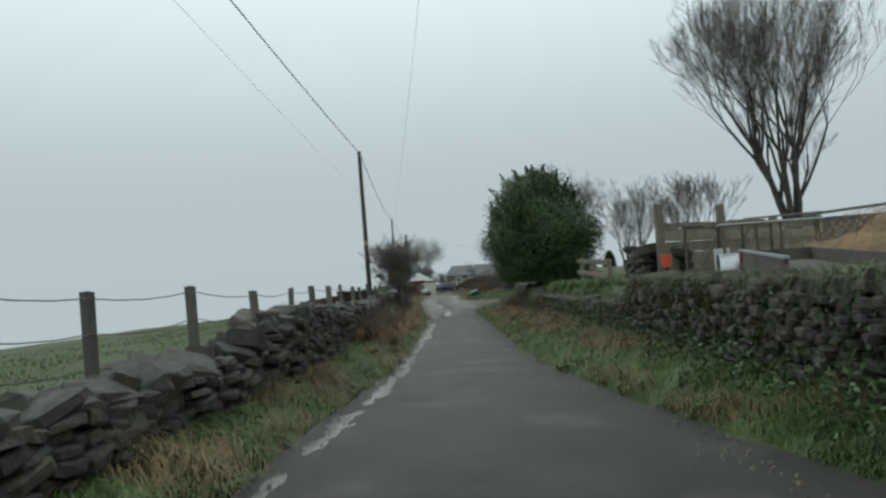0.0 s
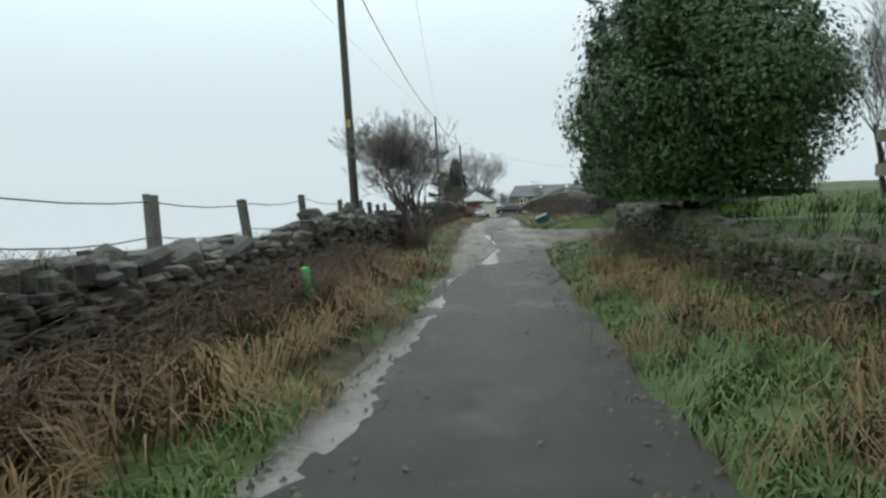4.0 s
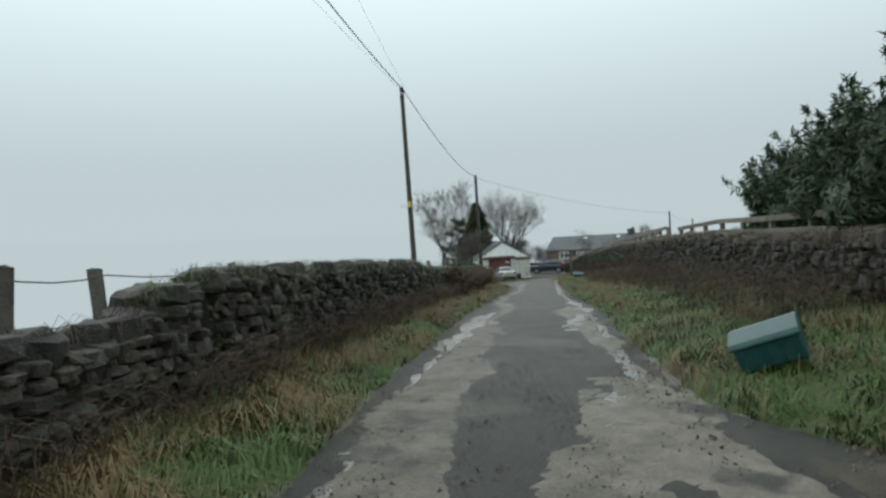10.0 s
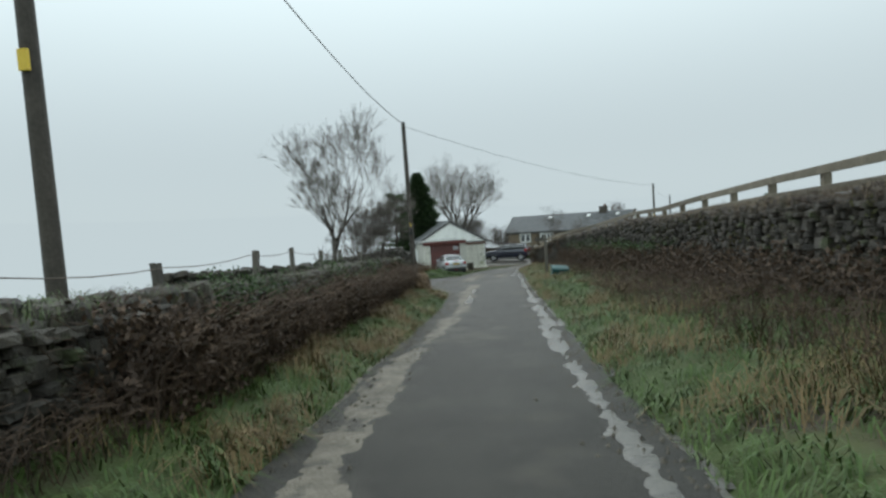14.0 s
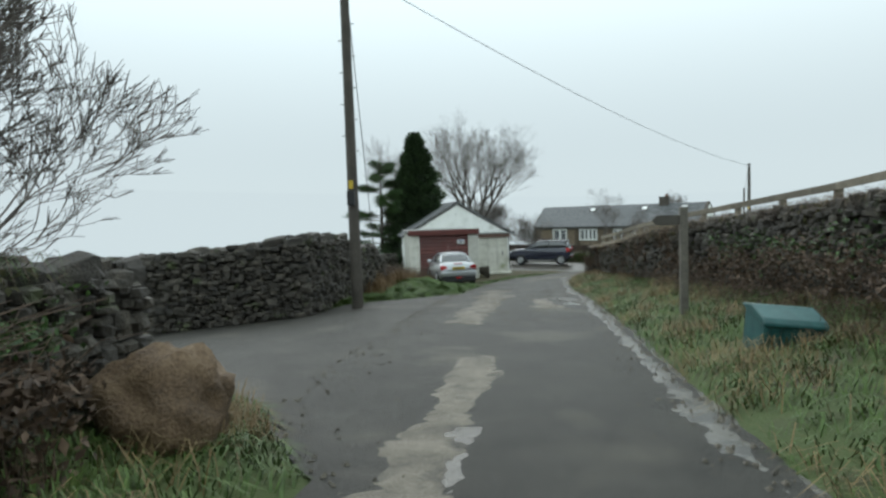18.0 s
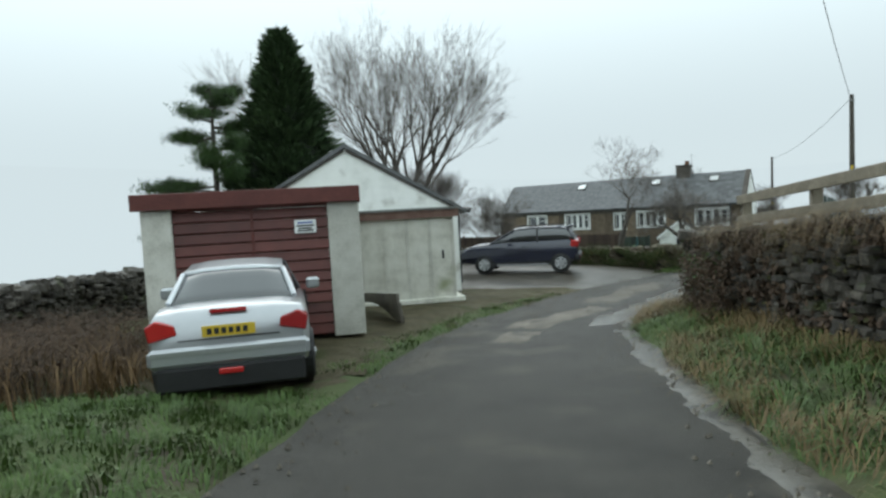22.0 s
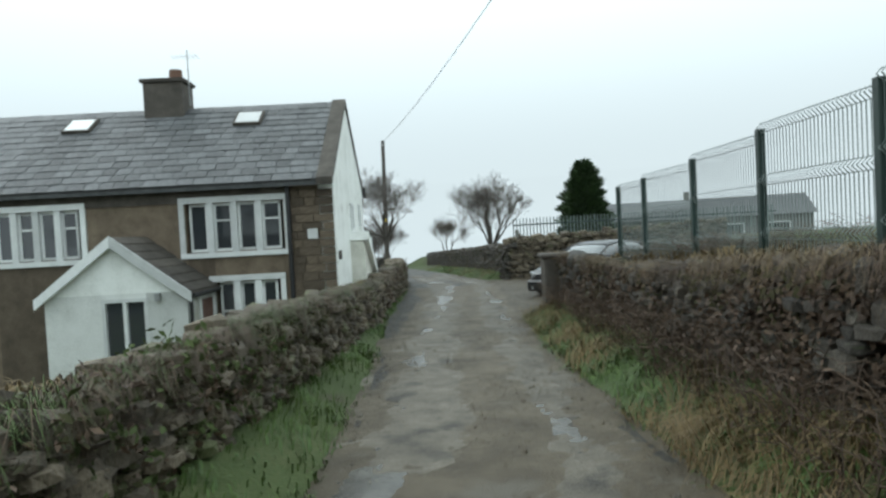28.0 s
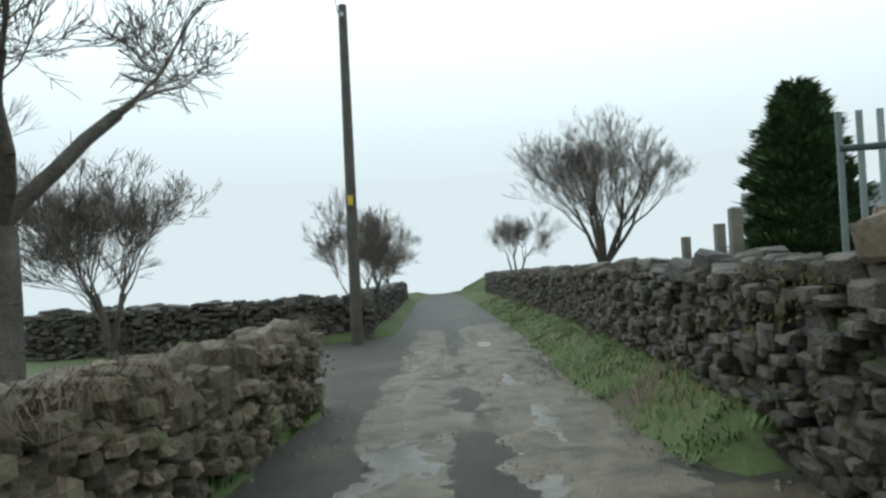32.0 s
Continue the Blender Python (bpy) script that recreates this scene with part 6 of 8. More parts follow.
# dark grey people carrier nose out of the driveway
p_ = at(133.6, 2.14)
mpv_yaw = yaw_at(134.7) + 180 - 43
MZ = at(133.6, 2.14)[2] - 0.02
mpv = car("grey_people_carrier", pose(p_[0], p_[1], MZ, 0, 0, mpv_yaw) @ Matrix.Scale(0.9, 4) @ Matrix.Translation((0, -4.45, 0)), "dark grey people carrier nosed out of the driveway", M["graphite"],
          [(0, 0.76, 0.4, 1.0), (0.15, 0.84, 0.34, 1.05), (1.0, 0.87, 0.28, 1.02), (3.0, 0.87, 0.26, 0.98), (3.8, 0.86, 0.28, 0.88), (4.25, 0.8, 0.3, 0.76), (4.42, 0.68, 0.34, 0.66)],
          [(0.06, 0.7, 0.6, 1.05, 1.1), (0.4, 0.76, 0.58, 1.03, 1.36), (1.2, 0.78, 0.6, 1.0, 1.45), (2.0, 0.78, 0.6, 0.98, 1.44), (2.5, 0.78, 0.6, 0.96, 1.36), (3.6, 0.74, 0.68, 0.9, 0.93)], (0.8, 3.6), 0.31)
part("bumper", boxm(-0.82, 0.82, 4.26, 4.48, 0.2, 0.52, bevel=0.06), M["graphite"], mpv)
part("grille", boxm(-0.32, 0.32, 4.36, 4.44, 0.54, 0.68, bevel=0.02), M["black"], mpv, "dark grille with a round badge")
part("badge", cyl(bmesh.new(), (0, 4.43, 0.61), (0, 4.455, 0.61), 0.045, 0.045, 16), M["alloy"], mpv)
part("lower_grille", boxm(-0.4, 0.4, 4.46, 4.485, 0.23, 0.33), M["black"], mpv)
part("front_plate", boxm(-0.26, 0.26, 4.47, 4.5, 0.36, 0.47), M["plate_cream"], mpv, "pale front plate with dark marks")
for k in range(6):
    part("plate_mark", boxm(-0.21 + k * 0.07, -0.165 + k * 0.07, 4.5, 4.504, 0.385, 0.445), M["black"], mpv)
for sx in (-1, 1):
    lamp_part(mpv, "headlamp", [(0.38, 0.58), (0.7, 0.6), (0.76, 0.74), (0.5, 0.68)], 4.15, 4.38, M["metal"], sx)
    part("fog_lamp", cyl(bmesh.new(), (sx * 0.6, 4.46, 0.3), (sx * 0.6, 4.49, 0.3), 0.04, 0.04, 12), M["metal"], mpv)
    part("wiper", cyl(bmesh.new(), (sx * 0.1, 3.5, 0.97), (sx * 0.1 + 0.45, 3.35, 1.02), 0.01, 0.01, 5), M["black"], mpv)

# ---- farmyard above the first wall ----
YZ = 0.95
tr = thing("farm_trailer", put(8.15, 3.7, YZ, -17), "old flat trailer with dark side boards and a grey mudguard", "trailer")
part("bed", boxm(0.02, 1.0, -1.95, 1.93, 0.34, 0.42), M["sooty"], tr, "dark wet timber bed")
for x_ in (0.0, 1.0):
    part("side_board", boxm(x_ - 0.025, x_ + 0.02, -1.95, 1.93, 0.34, 0.6, bevel=0.008), M["sooty"], tr, "dark painted side board")
part("top_rail", boxm(-0.035, 0.03, -1.97, 1.95, 0.6, 0.63), M["metal"], tr)
part("tail_board", boxm(0.02, 1.0, 1.93, 1.96, 0.34, 0.6), M["wood"], tr)
part("tail_light", boxm(-0.06, -0.026, 1.6, 1.92, 0.42, 0.58, bevel=0.01), M["red_lens"], tr, "red tail lamp panel")
part("axle", cyl(bmesh.new(), (-0.1, 2.3, 0.28), (1.1, 2.3, 0.28), 0.035, 0.035, 8), M["rust"], tr)
part("drawbar", boxm(0.45, 0.55, 1.9, 2.4, 0.26, 0.34), M["rust"], tr)
part("prop", boxm(0.42, 0.58, -1.7, -1.55, 0.0, 0.34), M["wood"], tr)
for x_, sd_ in ((-0.15, -1), (1.15, 1)):
    wheel(tr, x_, 2.3, 0.28, sd_, 5)
    bm = loft([[(x_ + a, 2.3 + 0.38 * math.cos(q), 0.27 + 0.3 * math.sin(q)) for a in (-0.16, 0.16)] for q in np.linspace(-0.1, math.pi + 0.1, 15)], False)
    bmesh.ops.solidify(bm, geom=bm.faces[:], thickness=0.014)
    part("mudguard", bm, M["alloy"], tr, "dull galvanised mudguard")

RZ = 1.2
rack = thing("hay_rack", put(11.0, 3.85, YZ, -58), "bent metal hay rack frame with loose laths on top", "rack")
for x_ in (0.0, 0.75):
    for y in (0.0, 0.95, 1.7, 3.0):
        part("upright", boxm(x_ - 0.02, x_ + 0.02, y - 0.02, y + 0.02, 0.0, RZ), M["rust"], rack)
    part("top_rail", cyl(bmesh.new(), (x_, -0.15, RZ), (x_, 3.2, RZ + 0.03), 0.025, 0.025, 8), M["metal"], rack)
    part("low_rail", cyl(bmesh.new(), (x_, -0.05, 0.45), (x_, 3.05, 0.45), 0.02, 0.02, 6), M["rust"], rack)
    for y in (0.45, 1.35):
        part("brace", cyl(bmesh.new(), (x_ - 0.02, y, 0.5), (x_ - 0.02, y + 0.6, RZ - 0.05), 0.02, 0.02, 6), M["rust"], rack)
for k, (y0_, y1_, x0_, x1_) in enumerate(((-0.1, 1.9, 0.0, 0.3), (0.7, 2.2, 0.45, 0.1), (1.5, 3.3, 0.2, 0.6))):
    d_ = Vector((x1_ - x0_, y1_ - y0_, 0.05 * (k - 1)))
    part("lath", boxm(-0.06, 0.06, 0, d_.length, 0, 0.035, bevel=0.005), M["wood_light"], rack, "grey loose lath", pose(x0_, y0_, RZ + 0.03 + 0.03 * k) @ d_.to_track_quat("Y", "Z").to_matrix().to_4x4())
part("panel", boxm(0.3, 0.32, 0.35, 0.78, 0.42, 0.8), M["white_paint"], rack, "loose white panel")

pan = thing("board_fence", put(11.94, 3.74, YZ, 0), "tall weathered board fence with square posts", "fence")
inv_ = pan.matrix_world.inverted()
pA, pB = Vector(at(11.94, 3.74, YZ)), Vector(at(15.2, 8.8, YZ))
for k in range(4):
    p = pA.lerp(pB, k / 3)
    part("post", boxm(-0.07, 0.07, -0.07, 0.07, -0.3, 1.76 if k < 2 else 1.5, bevel=0.01), M["wood_light"], pan, m=inv_ @ Matrix.Translation(p))
dd = pB - pA
rot = dd.to_track_quat("X", "Z").to_matrix().to_4x4()
for k in range(7):
    part("board", boxm(-dd.length / 2, dd.length / 2, -0.02 - 0.012 * (k % 2), 0.02 - 0.012 * (k % 2), 0.02 + k * 0.198, 0.222 + k * 0.198), M["wood_light"], pan, m=inv_ @ Matrix.Translation((pA + pB) / 2) @ rot @ pose(0, 0.06, 0, 0, 0.4 * ((k % 3) - 1), 0))

heap = thing("straw_heap", put(9.9, 7.3, YZ - 0.15), "big yellow-brown heap of old straw", "straw heap")
bm = bmesh.new()
bmesh.ops.create_icosphere(bm, subdivisions=4, radius=1.0)
for v in bm.verts:
    v.co *= 1 + noise.noise(v.co * 1.7) * 0.25 + noise.noise(v.co * 6) * 0.08
    v.co.x *= 2.2
    v.co.y *= 2.3
    v.co.z = max(v.co.z * 1.35, -0.1)
part("mass", bm, M["straw"], heap, smooth=True)
hr = np.random.RandomState(4)
nb = 5000
th, ph = hr.uniform(0, 6.283, nb), hr.uniform(0.02, 1.2, nb)
pos = np.stack([2.2 * np.cos(th) * np.sin(ph), 2.3 * np.sin(th) * np.sin(ph), 1.35 * np.cos(ph)], 1) * hr.uniform(0.95, 1.12, (nb, 1))
dr = hr.normal(size=(nb, 3)) * [1, 1, 0.5]
dr /= np.linalg.norm(dr, axis=1)[:, None]
sd = np.cross(dr, [0, 0, 1.0]) * 0.006
part("loose_straw", from_arrays("loose_straw", np.stack([pos - dr * 0.12 - sd, pos - dr * 0.12 + sd, pos + dr * 0.12], 1).reshape(-1, 3), np.arange(nb * 3).reshape(-1, 3), M["straw"]), None, heap)["kind"] = "stuff"

barn = thing("corrugated_shed", put(22.0, 12.6, YZ - 0.1, -20), "grey corrugated iron shed behind the straw", "shed")
for k in range(40):
    bm = bmesh.new()
    prism(bm, [(-0.04, 0), (0, 0.04), (0.04, 0), (0.04, -0.03), (-0.04, -0.03)], "x", 0, 2.0)
    for v in bm.verts:
        v.co = Vector((v.co.z - 0.0, v.co.y, v.co.x))
    part("sheet_ridge", bm, M["metal"], barn, m=pose(0, -2.0 + k * 0.1, 0))
part("wall_back", boxm(0.03, 3.0, -2.1, 2.1, 0, 1.9), M["felt"], barn)
part("roof", boxm(-0.2, 3.2, -2.3, 2.3, 2.0, 2.08), M["felt"], barn, m=pose(0, 0, 0, 0, -4, 0))
# solid slab on the sheeting, coloured as the dark inside of an opening
part("opening", boxm(-0.06, -0.03, -0.6, 0.2, 1.1, 1.5), M["dark"], barn)
bucket = thing("orange_bucket", put(11.55, 3.68, YZ), "small orange plastic bucket on a post", "bucket")
part("pail", cyl(bmesh.new(), (0, 0, 0.53), (0, 0, 0.76), 0.085, 0.11, 12), M["orange"], bucket)
part("stand", boxm(-0.04, 0.04, -0.04, 0.04, 0, 0.53), M["wood"], bucket)
rail_ = thing("field_rail", put(16.4, 3.9, 0.8, 0), "broken timber field rail beside the pier", "fence")
for k in range(3):
    part("post", boxm(-0.06, 0.06, k * 1.6 - 0.06, k * 1.6 + 0.06, -0.2, 0.95, bevel=0.01), M["wood_light"], rail_)
for z in (0.45, 0.8):
    part("rail", boxm(-0.1, -0.06, -0.2, 3.5, z, z + 0.13), M["wood_light"], rail_)

# ---- garden of the cottages and the yard's edge ----
def board_run(s0, o0, s1, o1, top, material, label):
    """Close boards between two posts at every second metre."""
    t = thing("board_fence", put(s0, o0, -0.3), label, "fence")
    iv = t.matrix_world.inverted()
    n = int(math.hypot(s1 - s0, o1 - o0) / 0.125)
    bd = mesh_of(boxm(-0.06, 0.06, -0.012, 0.012, 0, top + 0.5), "board", material)
    ps = mesh_of(boxm(-0.05, 0.05, -0.05, 0.05, 0, top + 0.58, bevel=0.006), "post", material)
    for k in range(n):
        s, o = s0 + (s1 - s0) * k / n, o0 + (o1 - o0) * k / n
        part("board", bd, None, t, m=iv @ put(s, o, -0.5 + (0.0 if k % 2 else 0.025)))
        if k % 15 == 0:
            part("post", ps, None, t, m=iv @ put(s + 0.07, o, -0.5))


board_run(112.6, -3.9, 112.4, -13.5, 1.42, M["fence_brown"], "dark brown close-boarded fence behind the yard wall")
board_run(121.6, -5.7, 121.2, -14.5, 1.15, M["fence_green"], "dark green close-boarded garden fence")
tub = thing("folded_parasol", put(120.9, -6.1, gz_at(120.9, -6.1)), "folded teal garden parasol on the lawn", "parasol")
part("pole", cyl(bmesh.new(), (0, 0, 0), (0, 0, 1.2 - gz_at(120.9, -6.1)), 0.02, 0.02, 8), M["metal"], tub)
part("cover", cyl(bmesh.new(), (0, 0, 0.2 - gz_at(120.9, -6.1)), (0, 0, 1.17 - gz_at(120.9, -6.1)), 0.15, 0.04, 10), M["teal"], tub)
pallet = thing("yard_pallets", put(112.0, -9.6, 0.05, 10), "stack of old timber pallets against the yard wall", "pallet stack")
for k in range(6):
    part("slat", boxm(-0.7 + k * 0.25, -0.55 + k * 0.25, -0.04, 0.0, 0, 1.0), M["wood"], pallet)
for z in (0.1, 0.85):
    part("bearer", boxm(-0.75, 0.75, 0.0, 0.08, z, z + 0.1), M["wood"], pallet)
pillar = thing("gate_pillar", put(130.6, 1.85, -0.05), "square mossy stone gate pillar at the driveway", "gate pillar")
part("shaft", boxm(-0.3, 0.32, -0.3, 0.3, 0, 1.2, bevel=0.03), M["sooty"], pillar)
part("cap", boxm(-0.36, 0.38, -0.36, 0.36, 1.2, 1.28, bevel=0.025), M["sooty"], pillar)
for k, (s, o) in enumerate(((146.0, 3.4), (147.6, 3.9), (149.5, 4.1))):
    gp = thing("gate_post", put(s, o, gz_at(s, o)), "short dark timber post behind the wall", "post", "posts behind the far wall")
    part("post", boxm(-0.07, 0.07, -0.07, 0.07, 0, 1.0 - 0.1 * k, bevel=0.01), M["wood"], gp)


def palisade(s0, o0, s1, o1, label):
    f = thing("palisade_fence", put(s0, o0, gz_at(s0, o0)), label, "fence")
    iv = f.matrix_world.inverted()
    n = int(math.hypot(s1 - s0, o1 - o0) / 0.13)
    pale = mesh_of(boxm(-0.02, 0.02, -0.008, 0.008, 0, 1.75), "pale", M["mesh_wire"])
    for k in range(n):
        u = k / n
        part("pale", pale, None, f, m=iv @ put(s0 + (s1 - s0) * u, o0 + (o1 - o0) * u, 0.55))
    for z in (0.3, 1.5):
        p, q = Vector(at(s0, o0, 0.55 + z)), Vector(at(s1, o1, 0.55 + z))
        part("rail", cyl(bmesh.new(), iv @ p, iv @ q, 0.025, 0.025, 6), M["green_metal"], f)


palisade(142.2, 2.5, 141.3, 12.5, "dark green steel palisade fence round the grounds")
school = thing("low_building", put(164, 22, 0.3, -25), "long low grey building with a shallow roof", "building")
part("wall", boxm(-8, 8, -3, 3, 0, 2.6), M["felt"], school)
bm = bmesh.new()
prism(bm, [(-3.3, 2.5), (3.3, 2.5), (0, 4.0)], "x", -8.3, 8.3)
part("roof", bm, M["slate"], school)
part("vent", boxm(-0.2, 0.2, -0.2, 0.2, 3.8, 4.6), M["sooty"], school)
for k in range(5):
    w = part("window", boxm(-7 + k * 3, -5.4 + k * 3, -3.03, -3.0, 1.0, 2.0), M["white_paint"], school)
    part("pane", boxm(-6.9 + k * 3, -5.5 + k * 3, -3.04, -3.031, 1.1, 1.9), M["glass"], w)

# ---- trees and shrubs ----
def grow(seed, height, trunk_r, spread, levels=5, split=(2, 4), start=0.3, droop=0.0, lean=(0, 0), wander=0.17, up=0.25, shrink=0.74, stems=1, twig_len=0.35, density=1.0, tilts=(0.15, 0.5), bole=0.0):
    """Segments (p, q, r0, r1) of a bare tree from a walk of branches."""
    r = random.Random(seed)
    segs = []

    def limb(p, d, length, rad, lvl):
        n = 4 if lvl < levels - 1 else 3
        start_p, start_r = p, rad
        for k in range(n):
            d = (d + Vector((r.gauss(0, wander), r.gauss(0, wander), r.gauss(0, wander * 0.7) + up * 0.25 - droop * 0.15 * lvl)) * 0.55).normalized()
            q = p + d * (length / n)
            r1 = max(rad * (1 - 0.5 / n * (1 if lvl else 0.7)), 0.003)
            if lvl < levels:
                segs.append((p, q, rad, r1))
            elif k == n - 1:
                segs.append((start_p, q, start_r, r1))
            rad = r1
            p = q
            if lvl < levels and (k > 0 or lvl > 0):
                for _ in range(r.randint(0, 1) if r.random() < density else 0):
                    child(p, d, length, rad, lvl)
        if lvl < levels:
            for _ in range(r.randint(*split)):
                child(p, d, length, rad, lvl)

    def child(p, d, length, rad, lvl):
        side = Vector((r.gauss(0, 1), r.gauss(0, 1), r.gauss(0, 0.5)))
        side = (side - d * side.dot(d)).normalized()
        a = r.uniform(0.35, 0.95) * spread
        nd = (d * math.cos(a) + side * math.sin(a) + Vector((lean[0], lean[1], up)) * 0.3).normalized()
        limb(p, nd, length * shrink * r.uniform(0.75, 1.15), rad * r.uniform(0.5, 0.72), lvl + 1)

    foot = Vector((0, 0, 0))
    if bole:
        thick = trunk_r * 0.75 * stems ** 0.5
        for k in range(4):
            top_p = foot + Vector((r.gauss(0, 0.03) + lean[0] * 0.3, r.gauss(0, 0.03), 1)).normalized() * (height * bole / 4)
            segs.append((foot, top_p, thick * (1.25 - 0.08 * k), thick * (1.17 - 0.08 * k)))
            foot = top_p
    for s in range(stems):
        a = 2 * math.pi * s / max(stems, 1) + r.uniform(-0.4, 0.4)
        tilt = 0.0 if stems == 1 else r.uniform(*tilts)
        d = Vector((math.cos(a) * tilt + lean[0], math.sin(a) * tilt + lean[1], 1)).normalized()
        limb(foot - d * (trunk_r * 0.5 if bole else 0.0) + Vector((math.cos(a), math.sin(a), 0)) * (0.0 if stems == 1 or bole else trunk_r * 1.5), d, height * start, trunk_r, 0)
    top = max(q.z for _, q, _, _ in segs)
    f = height / top
    return [(p * f, q * f, a, b) for p, q, a, b in segs]


def tubes(segs, sides):
    P = np.array([s[0][:] for s in segs])
    Q = np.array([s[1][:] for s in segs])
    r0, r1 = np.array([s[2] for s in segs]), np.array([s[3] for s in segs])
    d = Q - P
    d /= np.maximum(np.linalg.norm(d, axis=1), 1e-6)[:, None]
    ref = np.where(np.abs(d[:, 2:3]) > 0.9, [[1.0, 0, 0]], [[0, 0, 1.0]])
    u = np.cross(d, ref)
    u /= np.linalg.norm(u, axis=1)[:, None]
    v = np.cross(d, u)
    V = []
    for C, rr_ in ((P, r0), (Q, r1)):
        for k in range(sides):
            a = 2 * math.pi * k / sides
            V.append(C + (u * math.cos(a) + v * math.sin(a)) * rr_[:, None])
    V = np.stack(V, 1)
    n = len(segs)
    base = np.arange(n)[:, None] * (2 * sides)
    F = np.concatenate([base + np.array([[k, (k + 1) % sides, sides + (k + 1) % sides, sides + k]]) for k in range(sides)])
    return V.reshape(-1, 3), F


def bare_tree(m, label, seed, height, trunk_r, spread, name="bare_tree", category="tree", bark=None, **kw):
    t = thing(name, m, label, category)
    segs = grow(seed, height, trunk_r, spread, **kw)
    thick = [s for s in segs if s[2] > 0.022]
    thin = [s for s in segs if s[2] <= 0.022]
    V, F = tubes(thick, 7)
    part("trunk", from_arrays("trunk", V, F, bark or M["bark"], True), None, t)
    if thin:
        V, F = tubes([(p, q, max(a * 0.8, 0.0035), max(b * 0.8, 0.0028)) for p, q, a, b in thin], 3)
        part("crown", from_arrays("crown", V, F, M["twig"]), None, t, "mass of fine bare twigs")["kind"] = "stuff"
    return t


def gput(s, o, dh=0.0, turn=0.0):
    return put(s, o, gz_at(s, o) + dh, turn)


def leaves(pos, nrm, size, rs_, material, name, aspect=1.6, tipped=0.4):
    """Small folded leaves at places, facing roughly along normals."""
    n = len(pos)
    nrm = nrm + rs_.normal(size=(n, 3)) * tipped
    nrm /= np.linalg.norm(nrm, axis=1)[:, None]
    a = np.cross(nrm, rs_.normal(size=(n, 3)))
    a /= np.linalg.norm(a, axis=1)[:, None]
    b = np.cross(nrm, a)
    s = size * rs_.uniform(0.6, 1.3, (n, 1))
    V = np.stack([pos - a * s * aspect, pos - b * s * 0.7 + nrm * s * 0.25, pos + a * s * aspect, pos + b * s * 0.7 + nrm * s * 0.25], 1).reshape(-1, 3)
    i = np.arange(n)[:, None] * 4
    F = np.concatenate([i + [[0, 1, 2]], i + [[0, 2, 3]]])
    return from_arrays(name, V, F, material)


def blob_tree(m, label, seed, centre, radii, n, size, material, name="evergreen_tree", trunk=0.16, base=0.0, lumps=26, category="tree", spiky=0.0, aspect=1.6):
    """An evergreen crown of many leaf clumps round a lumpy near-black core, its inner shade put into colour, over a
    trunk with limbs.
    """
    t = thing(name, m, label, category)
    rs_ = np.random.RandomState(seed)
    cz = np.array(centre)
    R = np.array(radii)
    d = rs_.normal(size=(lumps, 3))
    d /= np.linalg.norm(d, axis=1)[:, None]
    lc = cz + d * R * rs_.uniform(0.55, 0.95, (lumps, 1))
    lr = R.min() * rs_.uniform(0.28, 0.5, lumps)
    k = rs_.randint(0, lumps + 8, n)
    core = k >= lumps
    k = np.minimum(k, lumps - 1)
    dd = rs_.normal(size=(n, 3))
    dd /= np.linalg.norm(dd, axis=1)[:, None]
    rad = rs_.uniform(0.72, 1.04, (n, 1))
    pos = np.where(core[:, None], cz + dd * R * (0.45 + 0.45 * rs_.uniform(0, 1, (n, 1)) ** 0.4) * rad, lc[k] + dd * lr[k][:, None] * rad)
    pos[:, 2] = np.maximum(pos[:, 2], base + 0.05)
    nrm = dd + (pos - cz) / R * 0.5 + [0, 0, 0.25]
    if spiky:
        # leading shoots that stand out of the crown
        m_ = int(n * 0.22)
        sh = int(30 + 14 * R.max() ** 2)
        sd = rs_.normal(size=(sh, 3)) + [0, 0, 0.9]
        sd /= np.linalg.norm(sd, axis=1)[:, None]
        sb = cz + sd * R * 0.86
        grow_d = sd * [0.6, 0.6, 0.3] + [0, 0, 0.75] + rs_.normal(size=(sh, 3)) * 0.22
        ks, us = rs_.randint(0, sh, m_), rs_.uniform(0, 1, (m_, 1))
        sl = (spiky * rs_.uniform(0.5, 1.3, sh) * R.max())[ks][:, None]
        sp_ = sb[ks] + grow_d[ks] * us * sl + rs_.normal(size=(m_, 3)) * (1.05 - us) * 0.075 * R.max() ** 0.5
        pos, nrm = np.concatenate([pos, sp_]), np.concatenate([nrm, grow_d[ks] + rs_.normal(size=(m_, 3)) * 0.8])
    part("crown", leaves(pos, nrm, size, rs_, material, "crown", aspect), None, t, "dense leafy crown")["kind"] = "stuff"
    # added solid core, coloured as the shade behind the leaves
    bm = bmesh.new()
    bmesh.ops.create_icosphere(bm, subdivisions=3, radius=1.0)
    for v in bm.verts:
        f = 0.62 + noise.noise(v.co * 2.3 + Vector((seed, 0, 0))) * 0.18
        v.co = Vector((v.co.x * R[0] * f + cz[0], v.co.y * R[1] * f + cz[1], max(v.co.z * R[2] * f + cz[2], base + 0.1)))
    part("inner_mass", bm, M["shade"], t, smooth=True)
    segs = grow(seed, cz[2] + R[2] * 0.6, trunk, 0.7, levels=3)
    V, F = tubes([s for s in segs if s[2] > 0.02], 6)
    part("trunk", from_arrays("trunk", V, F, M["bark"], True), None, t)
    return t


